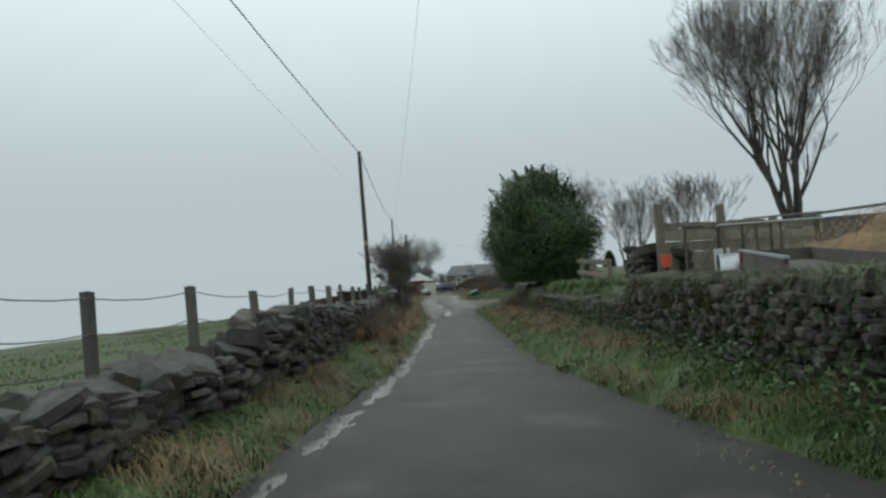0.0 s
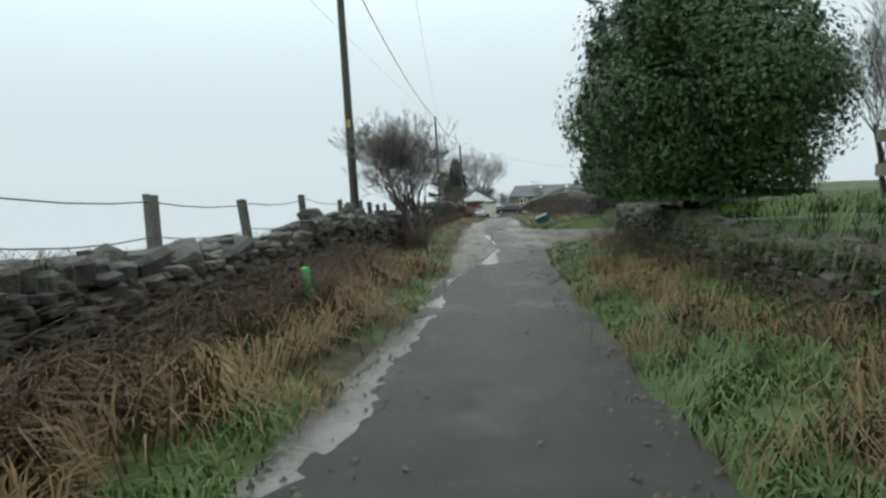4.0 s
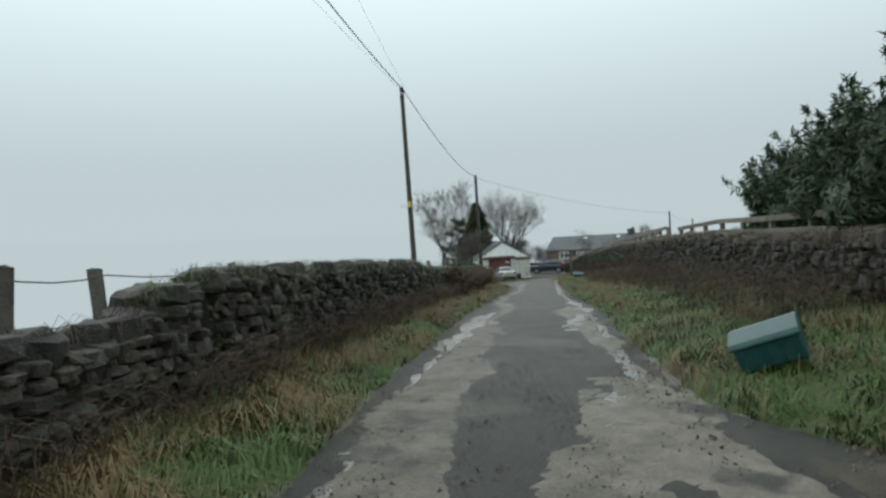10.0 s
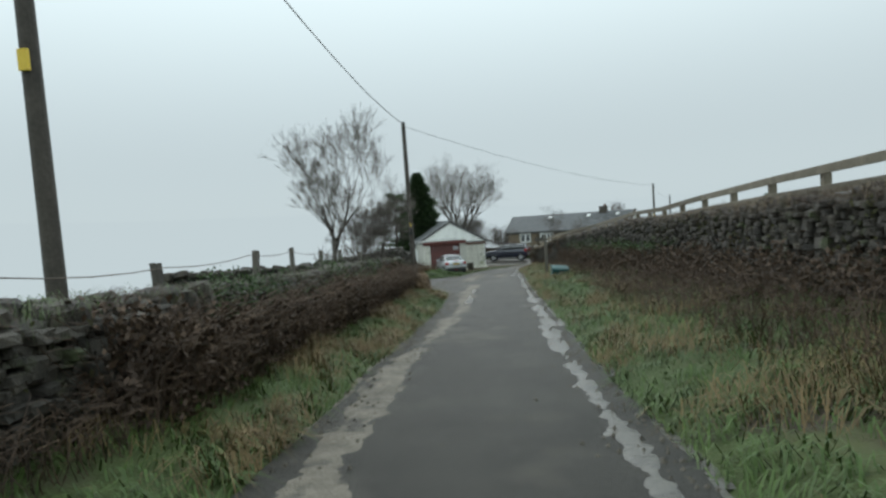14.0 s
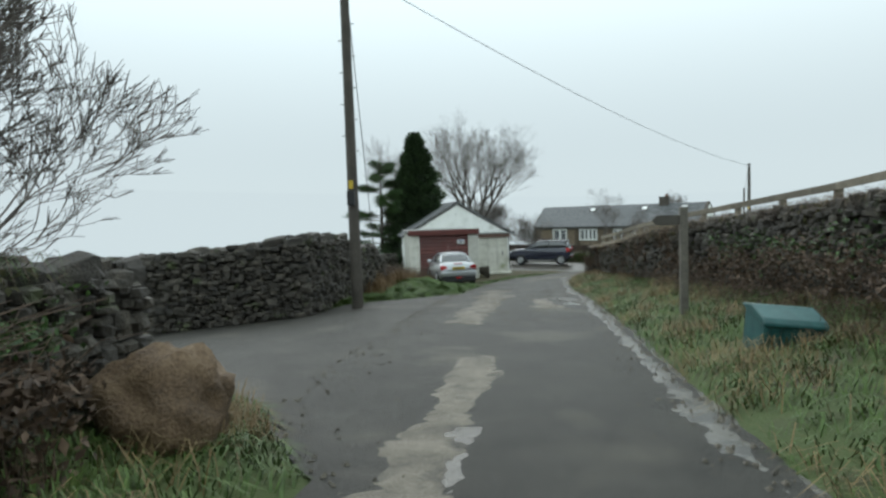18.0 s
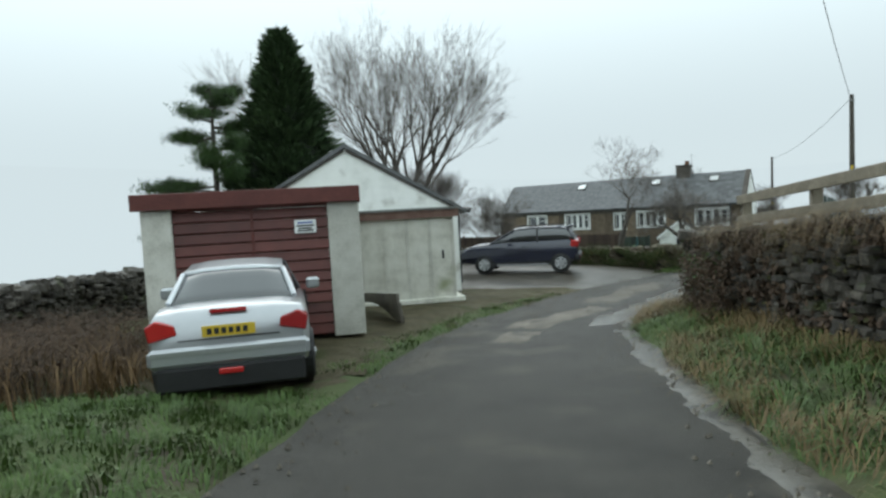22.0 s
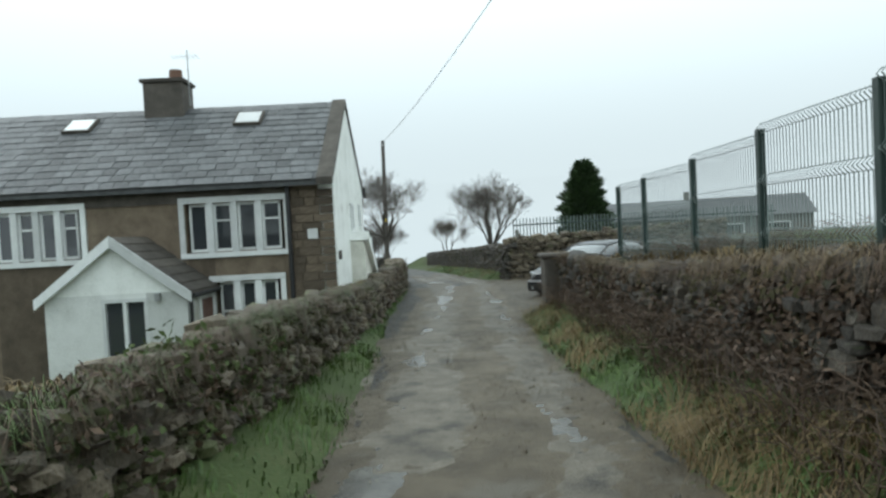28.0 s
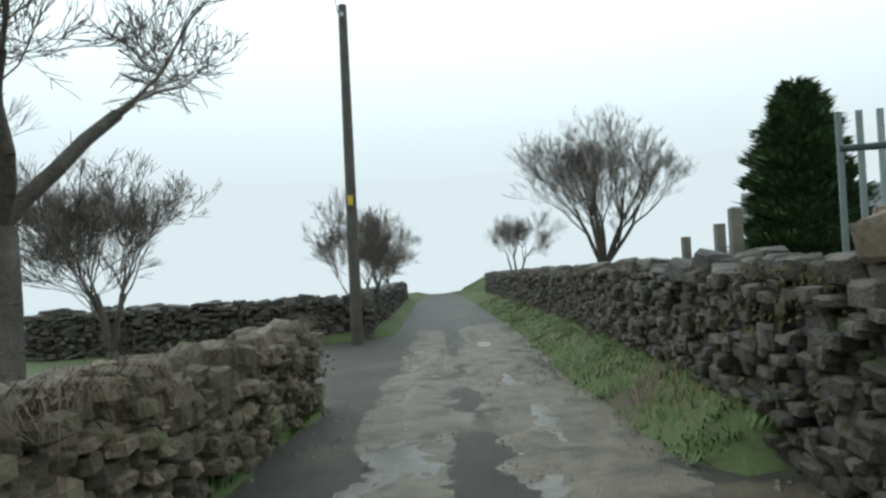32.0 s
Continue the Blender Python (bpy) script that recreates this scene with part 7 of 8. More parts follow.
def conifer(m, label, seed, height, radius, n, material=None, base=0.4, name="conifer", power=0.8):
    t = thing(name, m, label, "conifer")
    rs_ = np.random.RandomState(seed)
    u = rs_.beta(1.1, 1.5, n)
    ang = rs_.uniform(0, 2 * math.pi, n)
    tier = 0.86 + 0.14 * np.sin(u * 46 + ang * 2)
    lob = 1 + 0.16 * np.sin(ang * 3 + u * 9 + seed) + 0.1 * np.sin(ang * 7 + u * 23)
    rr_ = radius * (1 - u) ** power * tier * lob * rs_.uniform(0.55, 1.08, n) + 0.05
    pos = np.stack([np.cos(ang) * rr_, np.sin(ang) * rr_, base + u * (height - base) - 0.12 * rr_], 1)
    out_ = np.stack([np.cos(ang), np.sin(ang), 0.5 + 0 * ang], 1)
    sz = 0.11 * rs_.uniform(0.6, 1.4, (n, 1))
    side = np.cross(out_, [0, 0, 1.0]) * 0.4 + rs_.normal(size=(n, 3)) * 0.25
    V = np.stack([pos - side * sz, pos + side * sz, pos + out_ * sz * 2.2 + rs_.normal(size=(n, 3)) * 0.04], 1).reshape(-1, 3)
    part("crown", from_arrays("crown", V, np.arange(3 * n).reshape(-1, 3), material or M["leaf_con"]), None, t, "dense green sprays")["kind"] = "stuff"
    # added cone core whose near-black colour gives the shade between sprays
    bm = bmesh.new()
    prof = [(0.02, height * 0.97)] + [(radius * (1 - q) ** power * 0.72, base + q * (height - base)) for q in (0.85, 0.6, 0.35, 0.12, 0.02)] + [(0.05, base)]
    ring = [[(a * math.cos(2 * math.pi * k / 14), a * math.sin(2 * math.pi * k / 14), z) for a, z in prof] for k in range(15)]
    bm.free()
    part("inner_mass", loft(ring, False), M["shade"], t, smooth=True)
    part("trunk", cyl(bmesh.new(), (0, 0, -0.2), (0, 0, height * 0.7), 0.14, 0.05, 8), M["bark"], t)
    return t


# along the upper lane
bare_tree(gput(17.5, 9.6, -0.1, 40), "tall bare ash tree with upswept limbs in the farmyard", 11, 9.4, 0.1, 0.62, levels=5, start=0.34, up=0.42, wander=0.13, shrink=0.68, split=(2, 3), density=1.1, stems=6, tilts=(0.04, 0.5), bole=0.1)
bare_tree(gput(25.5, 7.4, -0.1), "bare hawthorn behind the evergreen", 12, 4.6, 0.05, 0.6, levels=4, start=0.36, up=0.35, stems=6, density=1.5, shrink=0.64, tilts=(0.1, 0.6))
bare_tree(gput(21.0, 8.2, -0.1), "bare hawthorn behind the evergreen", 13, 4.0, 0.05, 0.6, levels=4, start=0.36, up=0.35, stems=6, density=1.5, shrink=0.64, tilts=(0.1, 0.6))
blob_tree(gput(24.95, 3.42, -0.1), "large dark ivy-clad evergreen overhanging the lane", 14, (0, 0, 2.45), (2.05, 2.95, 2.3), 115000, 0.032, M["leaf_dark"], base=0.6, lumps=110, spiky=0.2)
bare_tree(gput(28.55, -2.36, -0.1, 0), "windswept bare hawthorn growing from the wall", 15, 3.95, 0.085, 0.72, levels=6, start=0.2, up=0.28, stems=4, lean=(-0.03, 0.0), wander=0.26, split=(2, 3), density=0.5, tilts=(0.05, 0.3))
for k, (s, o, h, r) in enumerate(((40.6, 6.3, 2.6, 1.5), (43.2, 5.9, 2.6, 1.5), (45.6, 6.1, 2.4, 1.4), (48.0, 6.0, 2.1, 1.3), (50.6, 6.2, 1.8, 1.2), (42.0, 8.6, 3.0, 1.7))):
    blob_tree(gput(s, o, -0.1), "feathery green conifer hedge above the wall", 20 + k, (0, 0, h * 0.52), (r, 1.75, h * 0.5), 24000, 0.03, M["leaf_con"], "hedge_conifer", 0.08, 0.1, 26, "hedge", spiky=0.42, aspect=4.0)
bare_tree(gput(31.6, 5.4, -0.1), "bare upswept ash behind the squared wall end", 48, 4.4, 0.09, 0.8, levels=6, start=0.2, up=0.4, stems=3, split=(2, 3), density=0.6)
bare_tree(gput(41.0, 9.8, -0.1), "bare sycamore beyond the conifer hedge", 27, 7.6, 0.15, 0.75, levels=6, start=0.25, up=0.3, split=(2, 3), density=0.6)
bare_tree(gput(71.6, -4.95, -0.1, 0), "tall bare wind-bent ash leaning over the wall", 28, 6.4, 0.11, 0.7, levels=6, start=0.26, up=0.45, lean=(-0.25, -0.05), split=(2, 3), density=0.65)
bare_tree(gput(71.8, -4.2, -0.1, 0), "spreading bare willow beside the side track", 29, 3.9, 0.075, 0.75, levels=6, start=0.22, up=0.3, lean=(0.3, 0.12), stems=4, split=(2, 3), density=0.55)
bare_tree(gput(69.5, -4.4, -0.1, 0), "small bare thorn behind the wall", 30, 1.9, 0.03, 0.7, levels=3, start=0.3, stems=3, name="bare_shrub", category="shrub")
# behind the garages
conifer(put(103.5, -12.2, 0.0), "tall dark cypress behind the garages", 31, 8.9, 2.8, 36000, M["leaf_con"], power=0.72)
bare_tree(put(109.2, -12.3, 0.0, 0), "wide bare ash behind the white outbuilding", 33, 11.8, 0.15, 0.7, levels=5, start=0.3, up=0.32, wander=0.16, shrink=0.7, split=(2, 3), stems=6, density=1.1, tilts=(0.1, 0.9), bole=0.2)
bare_tree(put(106.0, -14.5, 0.0, 0), "bare birch behind the cypress", 34, 9.6, 0.1, 0.55, levels=5, start=0.3, up=0.4, density=0.8)
pine = thing("pine_tree", put(101.5, -13.6, 0.0), "scots pine with flat tiers of needles", "tree")
segs = [(Vector((0, 0, 0)), Vector((0.1, 0, 3.5)), 0.13, 0.1), (Vector((0.1, 0, 3.5)), Vector((0, 0.1, 6.8)), 0.1, 0.04)]
pr = random.Random(8)
tips = []
for k in range(30):
    z = 1.5 + k * 0.18
    a = pr.uniform(0, 6.28)
    ln = pr.uniform(2.2, 4.0) * (1.05 - z / 9.5)
    p, q = Vector((0.05, 0, z)), Vector((math.cos(a) * ln, math.sin(a) * ln, z + pr.uniform(0.1, 0.5)))
    mid = p.lerp(q, 0.55) - Vector((0, 0, 0.12))
    segs += [(p, mid, 0.045, 0.03), (mid, q, 0.03, 0.012)]
    tips += [q, q.lerp(mid, 0.25), q.lerp(mid, 0.5), q.lerp(mid, 0.75), mid + Vector((0.15, 0.1, 0.1))]
V, F = tubes(segs, 6)
part("trunk", from_arrays("trunk", V, F, M["bark"], True), None, pine)
prs = np.random.RandomState(3)
npn = 42000
tp = np.array([t[:] for t in tips])[prs.randint(0, len(tips), npn)] + prs.normal(size=(npn, 3)) * [0.2, 0.2, 0.09]
dn = prs.normal(size=(npn, 3)) + [0, 0, 0.7]
dn /= np.linalg.norm(dn, axis=1)[:, None]
sn = np.cross(dn, [1.0, 0.2, 0]) * 0.012
part("needles", from_arrays("needles", np.stack([tp - sn, tp + sn, tp + dn * 0.16], 1).reshape(-1, 3), np.arange(npn * 3).reshape(-1, 3), M["leaf_dark"]), None, pine, "flat clumps of dark needles")["kind"] = "stuff"
# by the cottages and beyond
bare_tree(gput(112.7, -3.9, -0.1, 60), "pollarded bare apple tree behind the garden wall", 35, 5.6, 0.17, 1.1, levels=6, start=0.2, up=0.42, split=(2, 3), density=0.55)
bare_tree(gput(117.2, -2.65, -0.1, 0), "bare oak with a few brown leaves over the garden wall", 36, 4.1, 0.1, 0.9, levels=5, start=0.22, up=0.18, lean=(-0.05, 0.0), split=(2, 3), density=0.8, wander=0.28, shrink=0.74, stems=5, tilts=(0.2, 1.3), bole=0.24)
bare_tree(put(112.8, -13.5, 0.0), "bare thorn at the back of the yard", 37, 5.4, 0.08, 0.8, levels=5, start=0.22, stems=3)
bare_tree(put(116.5, -12.0, -0.4), "bare thorn at the back of the yard", 38, 4.6, 0.07, 0.8, levels=5, start=0.22, stems=3)
blob_tree(gput(121.5, -6.4, -0.1), "rounded dark garden shrub before the cottages", 39, (0, 0, 0.8), (0.9, 0.9, 0.9), 5000, 0.05, M["leaf_con"], "garden_shrub", 0.05, 0.05, 14, "shrub")
bare_tree(gput(140.85, -2.38, -0.1, 30), "round-headed bare ash standing behind the wall", 40, 4.3, 0.05, 0.75, levels=5, start=0.2, up=0.26, wander=0.26, lean=(-0.04, 0.0), split=(2, 3), density=0.8, shrink=0.72, stems=6, tilts=(0.15, 1.1), bole=0.36)
bare_tree(gput(145.4, -4.6, -0.1), "small bare tree in the field", 41, 3.6, 0.045, 0.75, levels=5, start=0.24, up=0.3, stems=4, bole=0.25, density=0.8, wander=0.22)
bare_tree(gput(146.0, -8.9, -0.1), "tall bare birch in the field", 42, 7.2, 0.1, 0.6, levels=6, start=0.28, up=0.35, density=0.6)
bare_tree(gput(153.4, -2.6, -0.1), "small bare tree beside the far pole", 43, 3.6, 0.06, 0.7, levels=5, start=0.25, stems=3)
bare_tree(gput(156.0, 4.25, -0.1), "wide round-crowned bare tree by the far wall", 44, 5.3, 0.07, 0.66, levels=5, start=0.3, up=0.3, shrink=0.68, stems=9, split=(2, 3), density=1.5, tilts=(0.05, 0.9), bole=0.06)
conifer(gput(156.3, 10.5, -0.1), "broad green cypress in the school grounds", 45, 5.6, 1.85, 20000, M["leaf_con"], power=0.5)
bare_tree(gput(166.0, -3.2, -0.1), "bare thorn beside the far lane", 46, 3.4, 0.06, 0.8, levels=5, start=0.22, stems=3)
bare_tree(gput(168.0, 3.4, -0.1), "bare thorn beside the far lane", 47, 3.6, 0.06, 0.8, levels=5, start=0.22, stems=3)

# ---- grass, dead stalks and fallen debris along the verges ----
def blades(name, label, category, s, o, length, lean_, width, material, seed, lift=0.0, curl=0.5):
    """Single blades, rooted on the ground and combed over in tufts: each bends twice towards its tip."""
    rs_ = np.random.RandomState(seed)
    n = len(s)
    root = at(s, o, 0.0)
    root[:, 2] += ground_h(s, o) + lift - 0.02
    comb = np.array([noise.noise(Vector((x * 1.1, y * 1.3, seed))) for x, y in zip(s, o)])
    tuft = np.array([noise.noise(Vector((x * 2.3, y * 2.6, seed + 7))) for x, y in zip(s, o)])
    a = comb * 9.0 + rs_.normal(0, 0.75, n)
    d = np.stack([np.cos(a), np.sin(a)], 1)
    ln = length * rs_.uniform(0.6, 1.2, n) * (1 + 0.7 * tuft)
    le = lean_ * rs_.uniform(0.4, 1.3, n)
    mid, tip = root.copy(), root.copy()
    mid[:, :2] += d * (ln * le * 0.35)[:, None]
    mid[:, 2] += ln * 0.55
    tip[:, :2] += d * (ln * le)[:, None]
    tip[:, 2] += ln * np.clip(0.9 - curl * le, 0.12, 1.0)
    w = np.stack([-d[:, 1], d[:, 0], 0 * a], 1) * (width * rs_.uniform(0.6, 1.4, n))[:, None]
    V = np.stack([root - w, root + w, mid + w * 0.8, mid - w * 0.8, tip], 1).reshape(-1, 3)
    i = np.arange(n)[:, None] * 5
    F = np.concatenate([i + [[0, 1, 2]], i + [[0, 2, 3]], i + [[3, 2, 4]]])
    return tagged(new(name, from_arrays(name, V, F, material)), label, category, kind="stuff")


def scatter(seed, n, s0, s1, lo, hi, thresh, freq=0.8, off=0.0):
    """Stations and offsets between two edges where a noise is high."""
    rs_ = np.random.RandomState(seed)
    s = rs_.uniform(s0, s1, n)
    u = rs_.uniform(0, 1, n)
    a, b = lo(s), hi(s)
    o = a + (b - a) * u
    v = np.array([noise.noise(Vector((x * freq, y * freq * 1.4, off))) for x, y in zip(s, o)])
    k = (v + rs_.normal(0, 0.18, n) > thresh) & (b - a > 0.1)
    return s[k], o[k]


left_lo, left_hi = (lambda s: np.where((s > 73.6) & (s < 82.5), -9.0, -2.95)), (lambda s: edge_left(s) - 0.02)
right_lo, right_hi = (lambda s: edge_right(s) + 0.02), (lambda s: np.maximum(wall_right_o(s) - 0.02, edge_right(s)))
seg = lambda s, o, a, b: ((s > a) & (s < b))


def verge(name, label, seed, n, s0, s1, side, thresh, length, lean_, width, material, off, freq=0.8):
    lo, hi = (left_lo, left_hi) if side < 0 else (right_lo, right_hi)
    s, o = scatter(seed, n, s0, s1, lo, hi, thresh, freq, off)
    return blades(name, label, "grass", s, o, length, lean_, width, material, seed + 500)


for k, (a, b, n) in enumerate(((-4, 24, 26000), (24, 50, 24000), (50, 73.5, 22000))):
    verge("grass", "lush green verge grass under the field wall", 60 + k, n, a, b, -1, -0.32, 0.19, 1.15, 0.0062, M["blade_green"], 1.0)
    verge("dead_grass", "bleached dead grass tussocks under the field wall", 70 + k, int(n * 1.3), a, b, -1, 0.12, 0.32, 1.25, 0.0036, M["blade_straw"], 5.0, 0.75)
for k, (a, b, n) in enumerate(((2, 30, 26000), (39.5, 70, 34000), (70, 101, 32000), (104, 130.4, 22000), (141.5, 165, 9000))):
    verge("grass", "green verge grass below the retaining wall", 80 + k, n, a, b, 1, -0.32 if k < 4 else -0.7, 0.19 if k < 4 else 0.12, 1.15, 0.0062, M["blade_green"], 2.0)
    verge("dead_grass", "bleached dead grass tussocks below the retaining wall", 90 + k, int(n * (1.1 if k < 4 else 0.2)), a, b, 1, 0.16, 0.32, 1.25, 0.0036, M["blade_straw"], 6.0, 0.75)
s, o = scatter(101, 30000, 82.2, 93, lambda s: -4.85 + 0 * s, lambda s: edge_left(s) - 0.05, -0.7)
blades("grass", "green grass strip before the garages", "grass", s, o, 0.14, 0.6, 0.006, M["blade_green"], 601)
s, o = scatter(102, 14000, 86, 96, lambda s: -8.5 + 0 * s, lambda s: -4.2 + 0 * s, -0.1)
blades("dead_grass", "rough rusty dead weeds beside the garage", "grass", s, o, 0.6, 0.5, 0.006, M["blade_rust"], 602)
s, o = scatter(112, 9000, 93, 105, lambda s: -5.5 + 0 * s, lambda s: edge_left(s) - 0.3, 0.05, 1.3)
blades("grass", "thin moss and grass on the muddy apron", "grass", s, o, 0.07, 0.9, 0.007, M["blade_green"], 612, lift=0.04)
s, o = scatter(103, 5000, 94, 104, lambda s: edge_left(s) - 0.75, lambda s: edge_left(s) - 0.02, -0.1)
blades("grass", "thin strip of grass at the yard edge", "grass", s, o, 0.1, 0.6, 0.006, M["blade_green"], 603)
s, o = scatter(104, 14000, 110.5, 145, lambda s: -1.9 + 0 * s, lambda s: edge_left(s) - 0.03, -0.25)
blades("grass", "green grass along the foot of the garden wall", "grass", s, o, 0.14, 0.6, 0.006, M["blade_green"], 604)
s, o = scatter(105, 14000, 114, 132, lambda s: -6.0 + 0 * s, lambda s: -2.3 + 0 * s, -0.2)
blades("grass", "wet lawn behind the garden wall", "grass", s, o, 0.12, 0.6, 0.006, M["blade_green"], 605)
s, o = scatter(106, 42000, -3, 40, lambda s: -13.0 + 0 * s, lambda s: -3.5 + 0 * s, -0.3)
blades("grass", "short green pasture behind the field wall", "grass", s, o, 0.1, 0.5, 0.006, M["blade_green"], 606)
s, o = scatter(107, 9000, 112.5, 131.5, lambda s: -2.2 + 0 * s, lambda s: -1.8 + 0 * s, -0.1)
blades("dead_grass", "moss and dead grass tufts on the garden wall top", "grass", s, o, 0.14, 0.9, 0.006, M["blade_straw"], 607, lift=0.55)
s, o = scatter(108, 12000, 103.5, 131, lambda s: wall_right_o(s) + 0.05, lambda s: wall_right_o(s) + 0.6, -0.2)
blades("grass", "grass growing over the top of the bank wall", "grass", s, o, 0.2, 0.8, 0.006, M["blade_straw"], 608, lift=0.2)
s, o = scatter(109, 16000, 2, 31, lambda s: wall_right_o(s) - 0.05, lambda s: wall_right_o(s) + 0.9, -0.2)
blades("grass", "rank grass hanging over the retaining wall", "grass", s, o, 0.26, 0.9, 0.006, M["blade_green"], 609, lift=0.2)
s, o = scatter(110, 12000, 104, 127, lambda s: wall_right_o(s) + 0.9, lambda s: wall_right_o(s) + 5, -0.2)
blades("grass", "mown grass behind the mesh fence", "grass", s, o, 0.08, 0.5, 0.007, M["blade_green"], 610)


def stalks(name, label, seed, n, s0, s1, o0, o1, length, material, lift=0.0):
    """Arching bramble stems: four bent pieces each."""
    rs_ = np.random.RandomState(seed)
    s, o = rs_.uniform(s0, s1, n), rs_.uniform(o0, o1, n)
    root = at(s, o, 0.0)
    root[:, 2] += ground_h(s, o) + lift
    a = rs_.uniform(0, 2 * math.pi, n)
    d = np.stack([np.cos(a), np.sin(a), 0 * a], 1)
    ln = length * rs_.uniform(0.4, 1.2, n)
    segs_ = []
    pts = []
    for k in range(5):
        u = k / 4
        p = root + d * (ln * 0.55 * u ** 1.5)[:, None]
        p[:, 2] += ln * (u * 1.15 - 0.55 * u * u)
        pts.append(p + rs_.normal(size=(n, 3)) * 0.02)
    V, F, base = [], [], 0
    w = np.stack([-d[:, 1], d[:, 0], 0 * a], 1) * 0.0035
    up = np.array([0, 0, 0.004])
    for k in range(4):
        q = np.stack([pts[k] - w, pts[k] + w, pts[k] + up, pts[k + 1] - w, pts[k + 1] + w, pts[k + 1] + up], 1).reshape(-1, 3)
        i = np.arange(n)[:, None] * 6 + base
        F += [i + [[0, 1, 4, 3]], i + [[1, 2, 5, 4]], i + [[2, 0, 3, 5]]]
        V.append(q)
        base += n * 6
    return tagged(new(name, from_arrays(name, np.concatenate(V), np.concatenate(F), material)), label, "brambles", kind="stuff")


stalks("brambles", "tangled brown dead brambles against the field wall", 201, 3000, 55, 71.4, -2.95, -2.3, 1.35, M["bramble"])
stalks("brambles", "tangled brown dead stalks under the hawthorn", 202, 800, 26.8, 32, -2.9, -2.3, 0.85, M["bramble"])
stalks("brambles", "dead stalks along the field wall", 203, 2200, 38, 55, -2.9, -2.4, 0.7, M["bramble"])
stalks("brambles", "dead bracken below the retaining wall", 204, 3600, 43, 66, 2.6, 4.4, 0.8, M["bramble"])
stalks("brambles", "dead stalks in the hedge foot", 205, 900, 17, 28.5, 2.0, 2.9, 0.6, M["bramble"])
stalks("brambles", "rusty dead willowherb beside the garage", 206, 4500, 88, 96, -8.5, -4.6, 1.0, M["bramble"])
stalks("brambles", "dead weeds under the mesh fence wall", 207, 4500, 104.5, 131, 1.6, 2.35, 0.75, M["bramble"])
stalks("brambles", "dead stalks on the bank behind the fence wall", 208, 1500, 125, 131, 2.8, 5.0, 0.7, M["bramble"])
stalks("brambles", "dry stalks along the long wall", 209, 2400, 66, 98, 3.2, 4.4, 0.6, M["bramble"])

stalks("brambles", "rusty dead bracken over the low field wall", 210, 3200, 14.2, 23, -3.0, -2.1, 0.75, M["bramble"])
s, o = scatter(113, 16000, 13.5, 24, lambda s: -2.95 + 0 * s, lambda s: edge_left(s) - 0.35, -0.05)
blades("dead_grass", "tall rusty dead grass before the low field wall", "grass", s, o, 0.5, 0.9, 0.006, M["blade_rust"], 613)
s, o = scatter(114, 7000, 14, 24, lambda s: edge_right(s) + 0.5, lambda s: wall_right_o(s) - 0.05, 0.0)
blades("dead_grass", "rusty dead grass under the evergreen", "grass", s, o, 0.3, 1.0, 0.006, M["blade_rust"], 614)


def trails(name, label, seed, n, s0, s1, side, fo, ft, reach, drop, material, width=0.0032):
    """Stems and grass rooted on a wall's top, arching out and hanging down its lane side; side: +1 hangs towards the right."""
    rs_ = np.random.RandomState(seed)
    s = rs_.uniform(s0, s1, n)
    keep = np.array([noise.noise(Vector((x * 0.9, seed, 0))) for x in s]) + rs_.normal(0, 0.25, n) > -0.12
    s = s[keep]
    n = len(s)
    back = rs_.uniform(0.0, 0.3, n)
    root = at(s, fo(s) - side * back, 0.0)
    root[:, 2] += ft(s) - 0.06
    tx, ty = np.interp(s, LS, LT[:, 0]), np.interp(s, LS, LT[:, 1])
    out_ = np.stack([side * ty, -side * tx, 0 * s], 1) + np.stack([tx, ty, 0 * s], 1) * rs_.normal(0, 1.1, (n, 1))
    ln = rs_.uniform(0.3, 1.2, (n, 1))
    mid, tip = root + out_ * reach * 0.6 * ln * rs_.uniform(0.4, 1.4, (n, 1)), root + out_ * reach * ln
    mid[:, 2:] += 0.16 * ln
    tip[:, 2:] -= drop * ln * rs_.uniform(-0.5, 0.8, (n, 1))
    w = np.stack([tx, ty, 0 * s], 1) * (width * rs_.uniform(0.6, 1.5, n))[:, None]
    V = np.stack([root - w, root + w, mid + w * 0.8, mid - w * 0.8, tip], 1).reshape(-1, 3)
    i = np.arange(n)[:, None] * 5
    F = np.concatenate([i + [[0, 1, 2]], i + [[0, 2, 3]], i + [[3, 2, 4]]])
    return tagged(new(name, from_arrays(name, V, F, material)), label, "wall plants", kind="stuff")


def creeper(name, label, seed, n, s0, s1, side, fo, ft, fb, size, material):
    """Small leaves and moss pads over a wall's face, in patches."""
    rs_ = np.random.RandomState(seed)
    s, u = rs_.uniform(s0, s1, n), rs_.uniform(0, 1, n) ** 0.8
    h = fb(s) + (ft(s) - fb(s)) * u
    v = np.array([noise.noise(Vector((x * 0.8, y * 1.6, seed))) + 0.5 * noise.noise(Vector((x * 3, y * 4, seed))) for x, y in zip(s, h)])
    k = v + rs_.normal(0, 0.1, n) > 0.08
    s, h = s[k], h[k]
    n = len(s)
    pos = at(s, fo(s) + side * rs_.uniform(0.0, 0.1, n), h)
    tx, ty = np.interp(s, LS, LT[:, 0]), np.interp(s, LS, LT[:, 1])
    nrm = np.stack([side * ty, -side * tx, 0.5 + 0 * s], 1)
    return tagged(new(name, leaves(pos, nrm, size, rs_, material, name, 1.3, 0.6)), label, "wall plants", kind="stuff")


